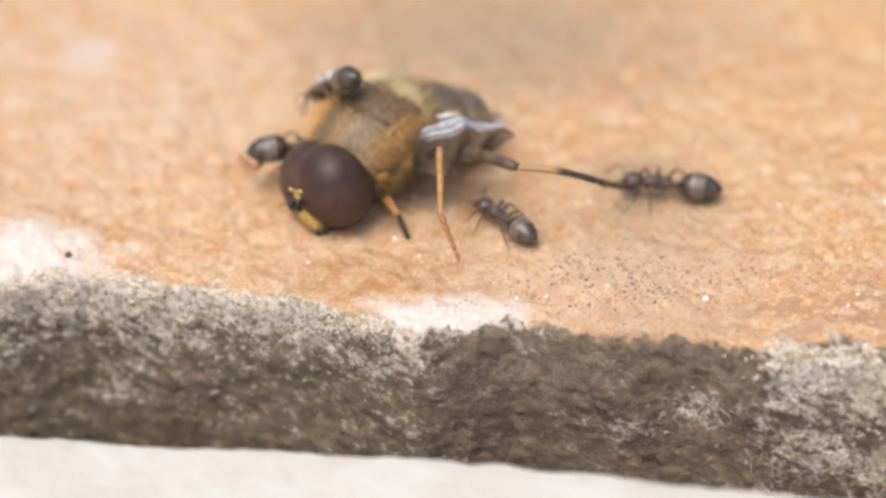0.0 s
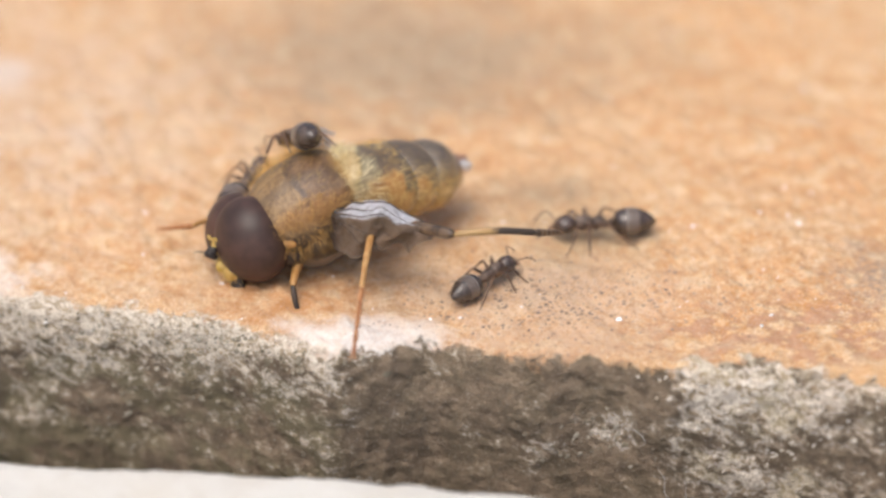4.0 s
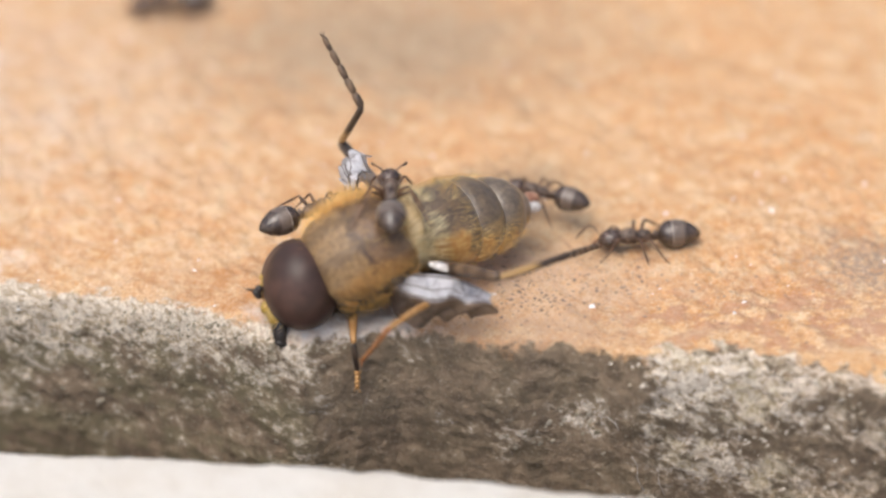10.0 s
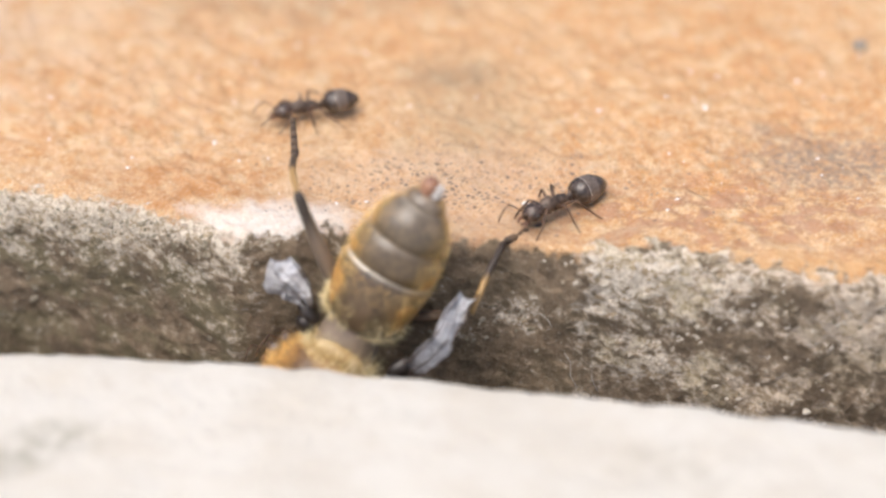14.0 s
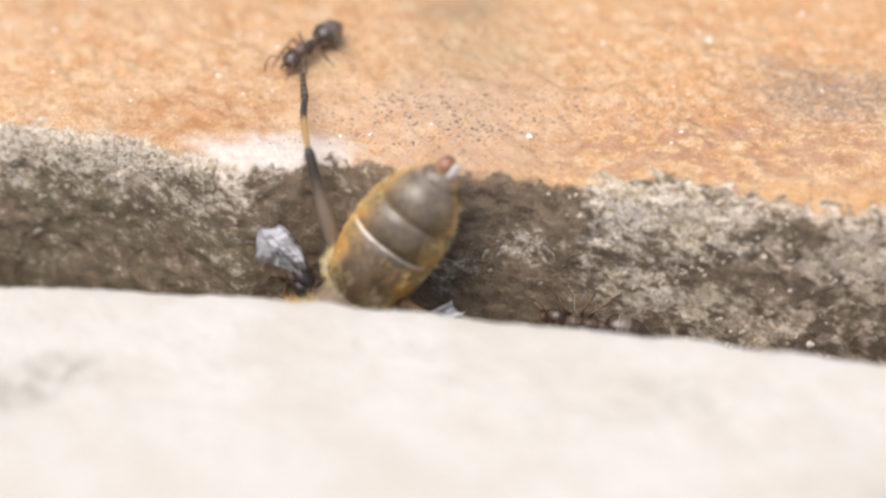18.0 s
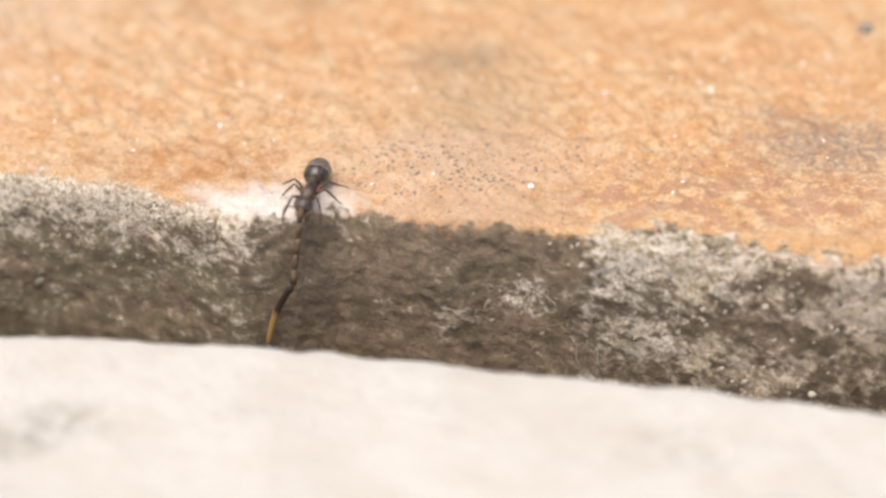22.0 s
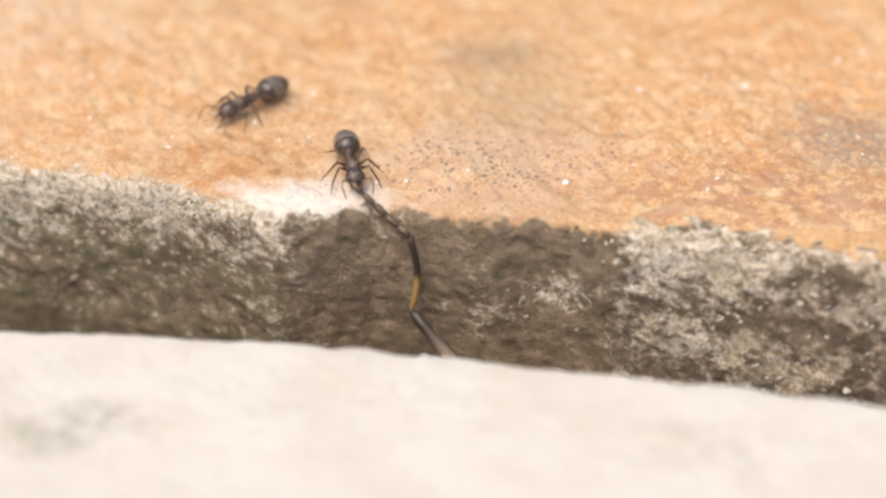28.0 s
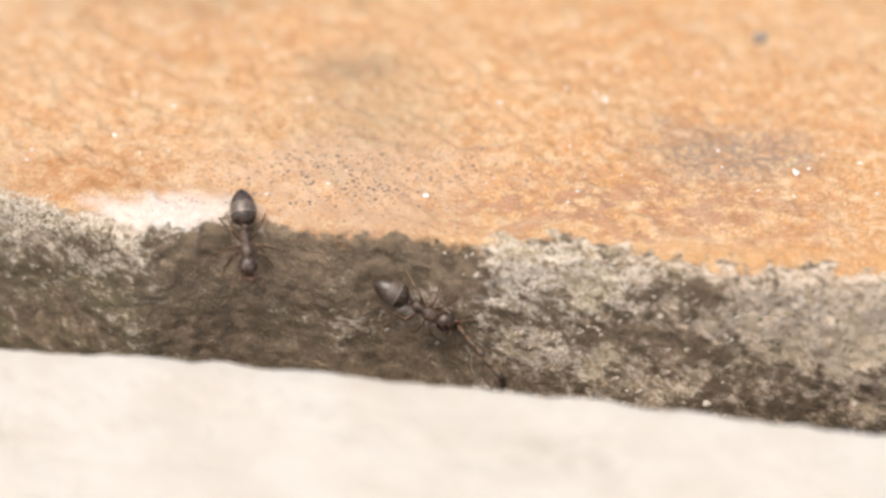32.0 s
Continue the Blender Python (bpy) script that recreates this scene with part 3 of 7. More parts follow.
bm = bmesh.new()
bmesh.ops.create_grid(bm, x_segments=120, y_segments=24, size=0.5, matrix=P(0, -5, -17) @ Matrix.Diagonal((0.3, 0.05, 1, 1)))
for v in bm.verts:
    v.co.z += 0.0012 * noise.noise(v.co * 250)
fill = tagged(part("joint_soil", bm, M_SOIL), "dark crumbly soil deep in the joint between slabs", "soil", kind="structure")
bm = bmesh.new()
bmesh.ops.create_grid(bm, x_segments=24, y_segments=24, size=30, matrix=P(0, 0, -62))
tagged(part("ground", bm, soil("garden_soil", (0.10, 0.075, 0.05))), "bare brown soil bed under the paving", "ground", kind="structure")


def height_at(x, y):
    """Height of the rusty slab's top at a place in millimetres."""
    xs, ss, gx, gy, gz = far_grid
    j = min(max(int(np.searchsorted(xs, x)), 1), len(xs) - 1)
    col = gy[:, j]
    i = int(np.argmin(np.abs(np.where(ss < 0.2, col, 1e9) - y)))
    return float(gz[i, j])


# ---- grains on the rusty slab ----
def pebble(rng, size, flat=0.6):
    """A faceted grain, in millimetres."""
    b = bmesh.new()
    bmesh.ops.create_icosphere(b, subdivisions=1, radius=size * MM)
    for w in b.verts:
        k = rng.uniform(0.65, 1.25)
        w.co = Vector((w.co.x * k, w.co.y * k * rng.uniform(0.8, 1.1), w.co.z * k * flat))
    return b


grain_rng = random.Random(11)
grain_meshes = []
for k in range(6):
    me = bpy.data.meshes.new("quartz_grain")
    b = pebble(grain_rng, 0.13)
    b.to_mesh(me)
    b.free()
    me.materials.append(M_QUARTZ)
    grain_meshes.append(me)


def grain(x, y, size=1.0):
    ob = new("quartz_grain", grain_meshes[grain_rng.randrange(6)])
    ob.parent = far_slab
    ob.matrix_basis = P(x, y, height_at(x, y) + 0.03, grain_rng.uniform(-40, 40), grain_rng.uniform(-40, 40), grain_rng.uniform(0, 360)) \
        @ Matrix.Scale(size, 4)


for gx, gy, gs in ((-0.0, -0.1, 1.0), (3.1, 6.7, 1.0), (7.4, 6.8, 1.0), (2.4, 21.6, 0.8), (-19.6, 20.3, 0.8), (0.1, 17.8, 0.8), (-16.3, 15.0, 0.8), (8.1, 17.4, 0.8), (8.8, 17.6, 0.8), (-0.1, 11.2, 0.8), (-19.2, 7.6, 0.8), (-6.4, 11.1, 0.8), (-10.1, 6.4, 0.8), (-10.9, 10.2, 0.8), (-15.8, 2.5, 0.8), (-11.7, 7.3, 0.8), (-12.4, 4.2, 0.8), (11.3, 9.0, 0.8), (13.2, 0.4, 0.8), (5.6, -0.6, 0.8), (14.8, 1.6, 1.6), (15.3, 1.8, 0.8), (17.4, 2.3, 0.8), (17.9, 0.0, 0.8), (14.6, 0.0, 0.8), (-4.6, 7.1, 0.8), (-15.7, 3.3, 0.8), (6.0, -0.0, 0.8)):
    grain(gx, gy, gs)
for k in range(120):
    grain(grain_rng.uniform(-27, 16), grain_rng.uniform(-0.5, 24), grain_rng.uniform(0.22, 0.7))

bm = bmesh.new()
for k in range(950):
    gx, gy = (grain_rng.gauss(-3.6, 2.6), grain_rng.gauss(1.4, 1.3)) if k % 2 else (grain_rng.gauss(-0.5, 4.5), grain_rng.gauss(2.2, 2.4))
    if gy < rim_far(gx) + 0.6:
        continue
    size = 0.020 + 0.058 * grain_rng.random() ** 2
    c = Vector((gx, gy, height_at(gx, gy) + 0.02))
    ring = [bm.verts.new((c + Vector((math.cos(a) * size * grain_rng.uniform(.5, 1.7), math.sin(a) * size * grain_rng.uniform(.5, 1.5), 0))) * MM)
            for a in (0, 1.26, 2.5, 3.8, 5.0)]
    top = bm.verts.new((c + Vector((0, 0, size * 0.45))) * MM)
    for i in range(5):
        bm.faces.new((ring[i], ring[(i + 1) % 5], top))
grit = part("dark_grit", bm, M_GRIT, None, smooth=False)
tagged(grit, "sprinkle of tiny dark grit on the rusty slab", "grit", kind="stuff")


def face_point(x, s):
    """A point of the rusty slab's sheet and its outward direction, by place along and across the rim."""
    xs, ss, gx, gy, gz = far_grid
    j = min(max(int(np.searchsorted(xs, x)), 1), len(xs) - 2)
    i = min(max(int(np.searchsorted(ss, s)), 1), len(ss) - 2)
    p = Vector((gx[i, j], gy[i, j], gz[i, j]))
    a = Vector((gx[i, j + 1] - gx[i, j - 1], gy[i, j + 1] - gy[i, j - 1], gz[i, j + 1] - gz[i, j - 1]))
    c = Vector((gx[i + 1, j] - gx[i - 1, j], gy[i + 1, j] - gy[i - 1, j], gz[i + 1, j] - gz[i - 1, j]))
    return p, c.cross(a).normalized()


def flakes(name, count, spots, size, material, label):
    """A crust of small domed flakes with lobed outlines; spots: (x, s, spread along, spread across, share)."""
    b = bmesh.new()
    bag = [q for q in spots for k in range(q[4])]
    for k in range(count):
        cx, cs, dx, ds, share = bag[grain_rng.randrange(len(bag))]
        x, s = grain_rng.gauss(cx, dx), grain_rng.gauss(cs, ds)
        if s < 0.15 or s > 9:
            continue
        p, d = face_point(x, s)
        if d.y > 0.2:
            d = -d
        u = d.orthogonal().normalized()
        w = d.cross(u)
        r = size * grain_rng.uniform(0.35, 1.3)
        sq = grain_rng.uniform(0.5, 1.0)
        n = 7
        ring = [b.verts.new((p + (u * math.cos(a) + w * math.sin(a) * sq) * r * grain_rng.uniform(0.6, 1.25) - d * 0.02) * MM) for a in (2 * math.pi * i / n for i in range(n))]
        inner = [b.verts.new((p + (Vector(v.co) / MM - p) * 0.6 + d * r * 0.16 * grain_rng.uniform(0.6, 1.3)) * MM) for v in ring]
        for i in range(n):
            b.faces.new((ring[i], ring[(i + 1) % n], inner[(i + 1) % n], inner[i]))
        b.faces.new(inner)
    ob = part(name, b, material, None, smooth=False)
    return tagged(ob, label, "lichen", kind="stuff")


flakes("lichen_crust", 360, ((4.5, 0.8, 1.6, 0.7, 3), (8, 1.2, 2.5, 0.9, 4), (14, 1.5, 3, 1.0, 4), (5.5, 3.6, 1.4, 0.9, 2), (10, 5, 2.6, 1.0, 2)), 0.15, M_LICHEN,
       "crust of pale cream lichen flakes on the slab's broken edge")
flakes("lichen_crust", 520, ((-14.5, 0.8, 2.6, 0.5, 4), (-20, 1.0, 3.2, 0.6, 4), (-17, 2.6, 3.5, 0.9, 2), (-20, 3.8, 4.5, 1.3, 4), (-25, 3.0, 3, 1.5, 3), (9, 4, 4, 1.6, 2), (-0.5, 3.4, 0.9, 0.5, 1), (-3, 4.2, 0.7, 0.5, 1)),
       0.14, M_LICHEN2, "crust of grey-green lichen flakes on the slab's broken edge")

for pts in (((0.25, 3.0), (0.65, 2.85), (0.95, 3.05), (1.0, 3.4), (0.8, 3.65)), ((1.5, 4.4), (1.7, 4.8), (1.75, 5.4), (1.95, 5.9)), ((2.55, 4.9), (2.6, 5.5), (2.8, 6.1))):
    b = bmesh.new()
    line = []
    for x, s in pts:
        p, d = face_point(x, s)
        line.append(p + (d if d.y < 0.2 else -d) * 0.12)
    tube(b, line, [0.008, 0.016, 0.018, 0.014, 0.007][:len(line)], 6)
    tagged(part("plant_fibre", b, M_FIBRE), "thin curled white fibre caught on the lichen", "fibre", "fibres on the slab edge")

for x, y, size, mat_, text in ((14.0, 11.5, 0.34, M_GREY, "small grey pebble lying on the rusty slab"), (-25.5, 3.1, 0.17, M_JAW, "tiny reddish-brown seed-like grain on the rusty slab")):
    b = bmesh.new()
    egg(b, (0, 0, 0), (size, size * 0.8, size * 0.7), (10, 5, 30), 14, 10, 0.25)
    stone = part("pebble", b, mat_)
    stone.matrix_basis = P(x, y, height_at(x, y) + size * 0.45)
    tagged(stone, text, "pebble")


# ---- hoverfly ----
def leg_segment(name, length, radii, material, parent, label="", knobs=0):
    """A leg piece along +y from its joint; knobs: the beads of a tarsus."""
    b = bmesh.new()
    if knobs:
        step = length / knobs
        for i in range(knobs):
            y0, r = i * step, radii[0] + (radii[1] - radii[0]) * i / knobs
            tube(b, [(0, y0, 0), (0, y0 + 0.12 * step, 0), (0, y0 + 0.75 * step, 0), (0, y0 + 1.02 * step, 0)], [r * .6, r, r * 1.15, r * .7], 7)
        for sx in (-1, 1):
            tube(b, [(sx * .03, length, 0), (sx * .13, length + .12, .02), (sx * .16, length + .2, -.07)], [.035, .03, .008], 5)
    else:
        ys = [0, .06, .2, .4, .6, .8, .94, 1.0]
        prof = [.55, .85, 1.0, 1.0, .93, .85, .9, .5]
        tube(b, [(0, y * length, 0.05 * length * math.sin(math.pi * y) * (0.6 if len(radii) < 3 else radii[2])) for y in ys],
             [((radii[0] + (radii[1] - radii[0]) * y) * q) for y, q in zip(ys, prof)], 9)
    ob = part(name, b, material, parent, label)
    return ob


def aim_piece(ob, a, b):
    """Lays a still leg piece from joint a towards b, in its thing's space."""
    d = (Vector(b) - Vector(a)).normalized()
    r = d.cross(Vector((0.2, 0.1, 1))).normalized()
    m = Matrix((r, d, r.cross(d))).transposed().to_4x4()
    ob.matrix_basis = Matrix.Translation(Vector(a) * MM) @ m


def hair_spots(rng, count, centre, radii, keep):
    out = []
    while len(out) < count:
        d = Vector((rng.gauss(0, 1), rng.gauss(0, 1), rng.gauss(0, 1))).normalized()
        if keep(d):
            p = Vector(centre) + Vector((d.x * radii[0], d.y * radii[1], d.z * radii[2]))
            out.append((p, Vector((d.x / radii[0], d.y / radii[1], d.z / radii[2])).normalized()))
    return out


def build_wing(side, parent):
    """A short, crumpled wing: an arched silvery strip behind the front edge, the rest of the membrane folded down."""
    b = bmesh.new()
    nu, nv = 46, 22
    span = 4.3 if side < 0 else 2.6
    layer = b.loops.layers.uv.new("wing")

    def place(u, v):
        w = 0.30 + 1.0 * math.sin(min(1, u * 1.08) ** 0.75 * math.pi * 0.88) if side < 0 else 0.22 + 1.15 * math.sin(u ** 1.7 * math.pi * 0.82)
        w *= 1 + 0.18 * noise.noise(Vector((4 * u, side * 3, 1))) - 0.20 * math.exp(-((u - 0.6) / 0.08) ** 2)
        flat, hang = min(v, 0.3) / 0.3, max(0.0, v - 0.3) / 0.7
        out = -0.18 + (0.84 if side < 0 else 0.78) * flat * w + 0.34 * w * (hang - 0.5 * hang * hang)
        drop = -0.06 * flat * flat - (1.35 if side < 0 else 0.75) * w * hang ** 1.15
        arch = 0.62 * math.sin(math.pi * min(1.0, u * 0.97)) - 0.75 * max(0.0, u - 0.72) ** 1.3
        crumple = 0.10 * math.sin(7 * u + 4 * v + side) * u + 0.16 * noise.noise(Vector((4.5 * u, 3.2 * v, 2 * side))) + 0.09 * noise.noise(Vector((11 * u, 8 * v, side))) \
            + 0.07 * abs(math.sin(9 * v + 5 * u)) * u
        crumple *= 1.25 if side < 0 else 2.1
        end = 1 - 0.10 * (2 * v - 0.7) ** 2 - 0.05 * math.sin(9 * v)
        return Vector((side * (out + 0.5 * crumple), -span * u * end, arch + drop + crumple))

    rows = [[b.verts.new(place(i / nu, j / nv) * MM) for j in range(nv + 1)] for i in range(nu + 1)]
    for i in range(nu):
        for j in range(nv):
            f = b.faces.new((rows[i][j], rows[i + 1][j], rows[i + 1][j + 1], rows[i][j + 1]))
            for loop, (a, c) in zip(f.loops, ((i, j), (i + 1, j), (i + 1, j + 1), (i, j + 1))):
                loop[layer].uv = (a / nu, c / nv)
    bmesh.ops.solidify(b, geom=b.faces[:], thickness=0.02 * MM)
    wing = part("wing", b, M_WING if side < 0 else M_WINGPALE, parent, "crumpled silvery translucent wing with a dark base")
    for v0, v1, u0, u1, r in ((0.02, 0.04, 0, 0.95, 0.05), (0.16, 0.22, 0, 0.9, 0.025), (0.30, 0.34, 0, 0.97, 0.035), (0.45, 0.75, 0.1, 0.8, 0.02), (0.5, 0.95, 0.15, 0.6, 0.018), (0.45, 0.85, 0.55, 0.62, 0.016)):
        c = bmesh.new()
        tube(c, [place(u0 + (u1 - u0) * k / 17, v0 + (v1 - v0) * k / 17) + Vector((0, 0, 0.025)) for k in range(18)], [r * (1 - 0.04 * k) for k in range(18)], 6)
        part("vein", c, M_VEIN, wing)
    c = bmesh.new()
    egg(c, (side * -0.05, -.25, .02), (.42, .62, .30), (0, 0, 10 * side), 12, 9, .2)
    egg(c, (side * .20, .12, -.25), (.32, .40, .34), (0, 0, 0), 10, 8, .2)
    part("wing_hinge", c, M_BLACK, wing, "blackish wing hinge")
    return wing


def build_fly():
    rng = random.Random(3)
    fly = new("hoverfly")
    tagged(fly, "dead hoverfly, amber-haired with dark banded abdomen and maroon eyes", "hoverfly")
    b = bmesh.new()
    ys = [2.3, 2.15, 1.8, 1.3, .75, .3, .12, -.4, -1.1, -1.7, -2.1, -2.3]
    rs = [(.5, .5), (1.05, .92), (1.6, 1.36), (1.93, 1.66), (2.06, 1.80), (2.08, 1.82), (2.06, 1.79), (2.10, 1.84), (1.95, 1.72), (1.62, 1.44), (1.1, 1.0), (.6, .6)]
    tube(b, [(0, y, .06 * (2.4 - abs(y))) for y in ys], rs, 36)
    for w in b.verts:
        w.co *= 1 + 0.035 * noise.noise(w.co * 700) + 0.015 * noise.noise(w.co * 2200)
    thorax = part("thorax", b, M_THORAX, fly, "dusty tan and dark brown thorax with faint stripes")
    body, core = (2.06, 2.25, 1.82), (0, 0, 0.08)
    b = bmesh.new()
    bristles(b, hair_spots(rng, 2300, core, body, lambda d: abs(d.x) > .70 and d.z > -.55 or d.y < -.82 or d.y > .82), rng, 0.62, 0.011, Vector((0, -.25, .2)))
    bristles(b, hair_spots(rng, 450, core, body, lambda d: d.x > .55 and d.z > .05), rng, 0.75, 0.010, Vector((.3, -.1, .3)))
    part("fuzz", b, M_FUZZ, thorax, "orange-amber hair fringe")
    b = bmesh.new()
    bristles(b, hair_spots(rng, 1000, core, body, lambda d: d.z > .15), rng, 0.40, 0.009, Vector((0, -.6, 0)))
    part("fuzz", b, M_FUZZ3, thorax, "short brownish hair on the back")
    b = bmesh.new()
    bristles(b, hair_spots(rng, 1100, core, body, lambda d: d.y < -.66 and d.z > -.2), rng, 0.8, 0.009, Vector((-.1, -.8, .1)))
    part("fuzz", b, M_CREAMHAIR, thorax, "long cream tufts behind the thorax")
    for sx in (-1, 1):
        b = bmesh.new()
        egg(b, (sx * 1.62, 1.15, .05), (.38, .46, .36), (0, 0, 0), 14, 10, .12)
        part("shoulder_knob", b, M_AMBER, thorax, "swollen amber shoulder knob")
        b = bmesh.new()
        egg(b, (sx * 1.55, .25, -.75), (.55, .85, .75), (0, 0, 0), 14, 10, .12)
        egg(b, (sx * 1.35, 1.35, -.85), (.5, .55, .6), (0, 0, 0), 12, 9, .12)
        egg(b, (sx * 1.45, -.95, -.7), (.5, .6, .65), (0, 0, 0), 12, 9, .12)
        part("pleuron", b, M_DARKLEG, thorax, "glossy blackish flank plates")
        b = bmesh.new()
        bristles(b, hair_spots(rng, 110, (sx * 1.5, .6, -.45), (.5, 1.1, .6), lambda d: d.x * sx > .1), rng, 0.5, 0.010, Vector((0, -.3, -.1)))
        part("fuzz", b, M_FUZZ, thorax, "amber tufts on the flank")
    b = bmesh.new()
    egg(b, (0, -2.1, .8), (1.15, .6, .42), (-22, 0, 0), 20, 12, .06)
    part("scutellum", b, M_SCUT, fly, "honey-coloured half-moon shield behind the thorax")
    # head
    b = bmesh.new()
    egg(b, (0, -.52, 0), (1.66, .5, 1.42), (0, 0, 0), 28, 16)
    head = part("head", b, M_RIM, fly, "maroon-eyed head with a pale hind rim")
    head.matrix_basis = P(0, 2.45, -.3)
    for sx in (-1, 1):
        b = bmesh.new()
        egg(b, (sx * .50, .34, .08), (1.70, 1.50, 1.76), (0, sx * -4, sx * -9), 40, 28)
        part("eye", b, M_EYE, head, "glossy dark maroon compound eye")
    b = bmesh.new()
    egg(b, (0, 1.28, -.5), (.6, .5, 1.05), (10, 0, 0), 18, 14, .08)
    egg(b, (0, 1.60, .2), (.34, .3, .42), (0, 0, 0), 12, 9, .05)
    egg(b, (0, 1.74, -.66), (.26, .26, .28), (0, 0, 0), 10, 8)
    part("face", b, M_FACE, head, "yellow furry face")
    b = bmesh.new()
    bristles(b, hair_spots(rng, 420, (0, 1.28, -.5), (.6, .5, 1.05), lambda d: d.y > -.1), rng, 0.3, 0.012, Vector((0, 0, -.3)))
    part("fuzz", b, M_FUZZ2, head)
    b = bmesh.new()
    tube(b, [(0, 1.15, -1.0), (-.1, 1.35, -1.45), (-.2, 1.4, -1.85), (-.2, 1.3, -2.25)], [(.34, .30), (.36, .32), (.28, .26), (.14, .14)], 12)
    egg(b, (-.2, 1.38, -2.1), (.24, .30, .16), (20, 0, 10), 12, 8, .2)
    part("proboscis", b, M_BLACK, head, "black stubby mouthparts")
    for sx in (-1, 1):
        b = bmesh.new()
        egg(b, (sx * .17, 1.95, .12), (.13, .16, .15), (0, 0, 0), 10, 8)
        egg(b, (sx * .22, 2.06, -.06), (.11, .15, .22), (-35, 0, sx * -14), 12, 9)
        part("antenna", b, M_BLACK, head, "short drooping black antenna")
        b = bmesh.new()
        tube(b, [(sx * .05, 1.85, .52), (sx * .34, 1.80, .60), (sx * .52, 1.70, .35), (sx * .60, 1.62, -.1), (sx * .66, 1.50, -.6)], [.05, .065, .06, .055, .03], 7)
        part("frontal_ridge", b, M_FACE, head, "pale yellow ridge along the eye")
        b = bmesh.new()
        tube(b, [(sx * .24, 2.1, .05), (sx * .38, 2.38, .16), (sx * .52, 2.55, .14)], [.028, .022, .010], 6)
        part("arista", b, M_BLACK, head, "thin feeler bristle")
    for o in head.children:
        o.data.transform(P(0, 0, 0, 0, 0, 15))
    # underside: leg bases and breast plate, bulk added to deepen the contact shade
    for hx, hy, hz, hr in ((.6, 1.25, -1.55, .55), (.65, .2, -1.95, .62), (.6, -.9, -2.0, .6)):
        for sx in (-1, 1):
            b = bmesh.new()
            egg(b, (sx * hx, hy, hz), (.55, .55, hr), (0, 0, 0), 12, 9, .15)
            part("coxa", b, M_DARKLEG, fly, "blackish leg base, enlarged to deepen the contact shade")
    b = bmesh.new()
    egg(b, (0, .2, -1.5), (1.5, 1.9, 1.15), (0, 0, 0), 20, 14, .12)
    part("sternum", b, M_FEMUR, fly, "dull dark brown breast plate, bulked out to deepen the contact shade")
    # abdomen
    b = bmesh.new()
    tube(b, [(0, .35, 0), (0, .2, 0), (0, 0, 0), (0, -1.5, -.12), (0, -3.2, -.16), (0, -4.8, -.12), (0, -5.9, -.02), (0, -6.4, 0)],
         [(.8, .6), (1.2, .9), (1.6, 1.15), (2.05, 1.2), (2.15, 1.2), (1.8, 1.05), (1.15, .8), (.5, .4)], 24)
    abdomen = part("abdomen", b, M_VENTER, fly, "dark abdomen with amber flanks and pale cross bands")
    shells = ((M_T1, (.3, .0, -.6, -1.4, -2.15, -2.6, -2.75), ((1.3, 1.0), (1.7, 1.22), (2.08, 1.38), (2.32, 1.50), (2.40, 1.53), (2.34, 1.48), (2.2, 1.38))),
              (M_T2, (-2.5, -2.75, -3.1, -3.5, -3.9, -4.17, -4.28), ((2.0, 1.26), (2.2, 1.45), (2.32, 1.55), (2.30, 1.58), (2.16, 1.52), (2.0, 1.44), (1.8, 1.3))),
              (M_T3, (-4.08, -4.28, -4.58, -4.95, -5.35, -5.75, -6.0, -6.1), ((1.68, 1.2), (1.88, 1.38), (1.98, 1.50), (1.94, 1.53), (1.72, 1.42), (1.36, 1.18), (.98, .9), (.8, .75))),
              (M_T4, (-5.85, -6.1, -6.35, -6.55, -6.7), ((1.0, .86), (1.06, .92), (.94, .84), (.68, .62), (.35, .3))))
    for mt, yy, rr in shells:
        b = bmesh.new()
        tube(b, [(0, y, -.02) for y in yy], list(rr), 36)
        for w in b.verts:
            w.co *= 1 + 0.018 * noise.noise(w.co * 800)
        part("tergite", b, mt, abdomen)
    b = bmesh.new()
    tube(b, [(.1, -6.3, .1), (.14, -6.6, .16), (.2, -6.95, .24), (.24, -7.2, .28), (.26, -7.32, .28)], [(.3, .3), (.44, .4), (.46, .42), (.34, .32), (.12, .12)], 14)
    part("tail_tip", b, M_TIPRED, abdomen, "russet swollen tail tip")
    # pale lobe, also standing for the white highlight on the tip
    b = bmesh.new()
    egg(b, (-.26, -6.8, .32), (.3, .44, .24), (0, 0, -14), 14, 10, .08)
    part("tail_tip", b, M_TIPPALE, abdomen, "pale tail lobe, its white highlight put into the colour")
    b = bmesh.new()
    bristles(b, hair_spots(rng, 900, (0, -3.0, -.05), (2.36, 3.5, 1.52), lambda d: abs(d.x) > .62 and d.z > 0.05), rng, 0.26, 0.010, Vector((0, -.8, 0)))
    bristles(b, hair_spots(rng, 520, (0, -3.1, -.05), (2.25, 3.4, 1.36), lambda d: abs(d.x) > .78 and d.z < .55), rng, 0.25, 0.010, Vector((0, -.5, 0)))
    bristles(b, hair_spots(rng, 900, (0, -2.6, -.02), (2.36, 3.0, 1.55), lambda d: d.z > .35 and d.y > .1), rng, 0.34, 0.009, Vector((0, -1.0, 0)))
    part("fuzz", b, M_FUZZ2, abdomen, "straw-yellow hair along the flanks")
    b = bmesh.new()
    bristles(b, hair_spots(rng, 800, (0, -.45, 0), (2.1, 1.0, 1.4), lambda d: d.z > -.1 and d.y > -.3 and abs(d.x) > .15), rng, 0.5, 0.009, Vector((0, -.5, .1)))
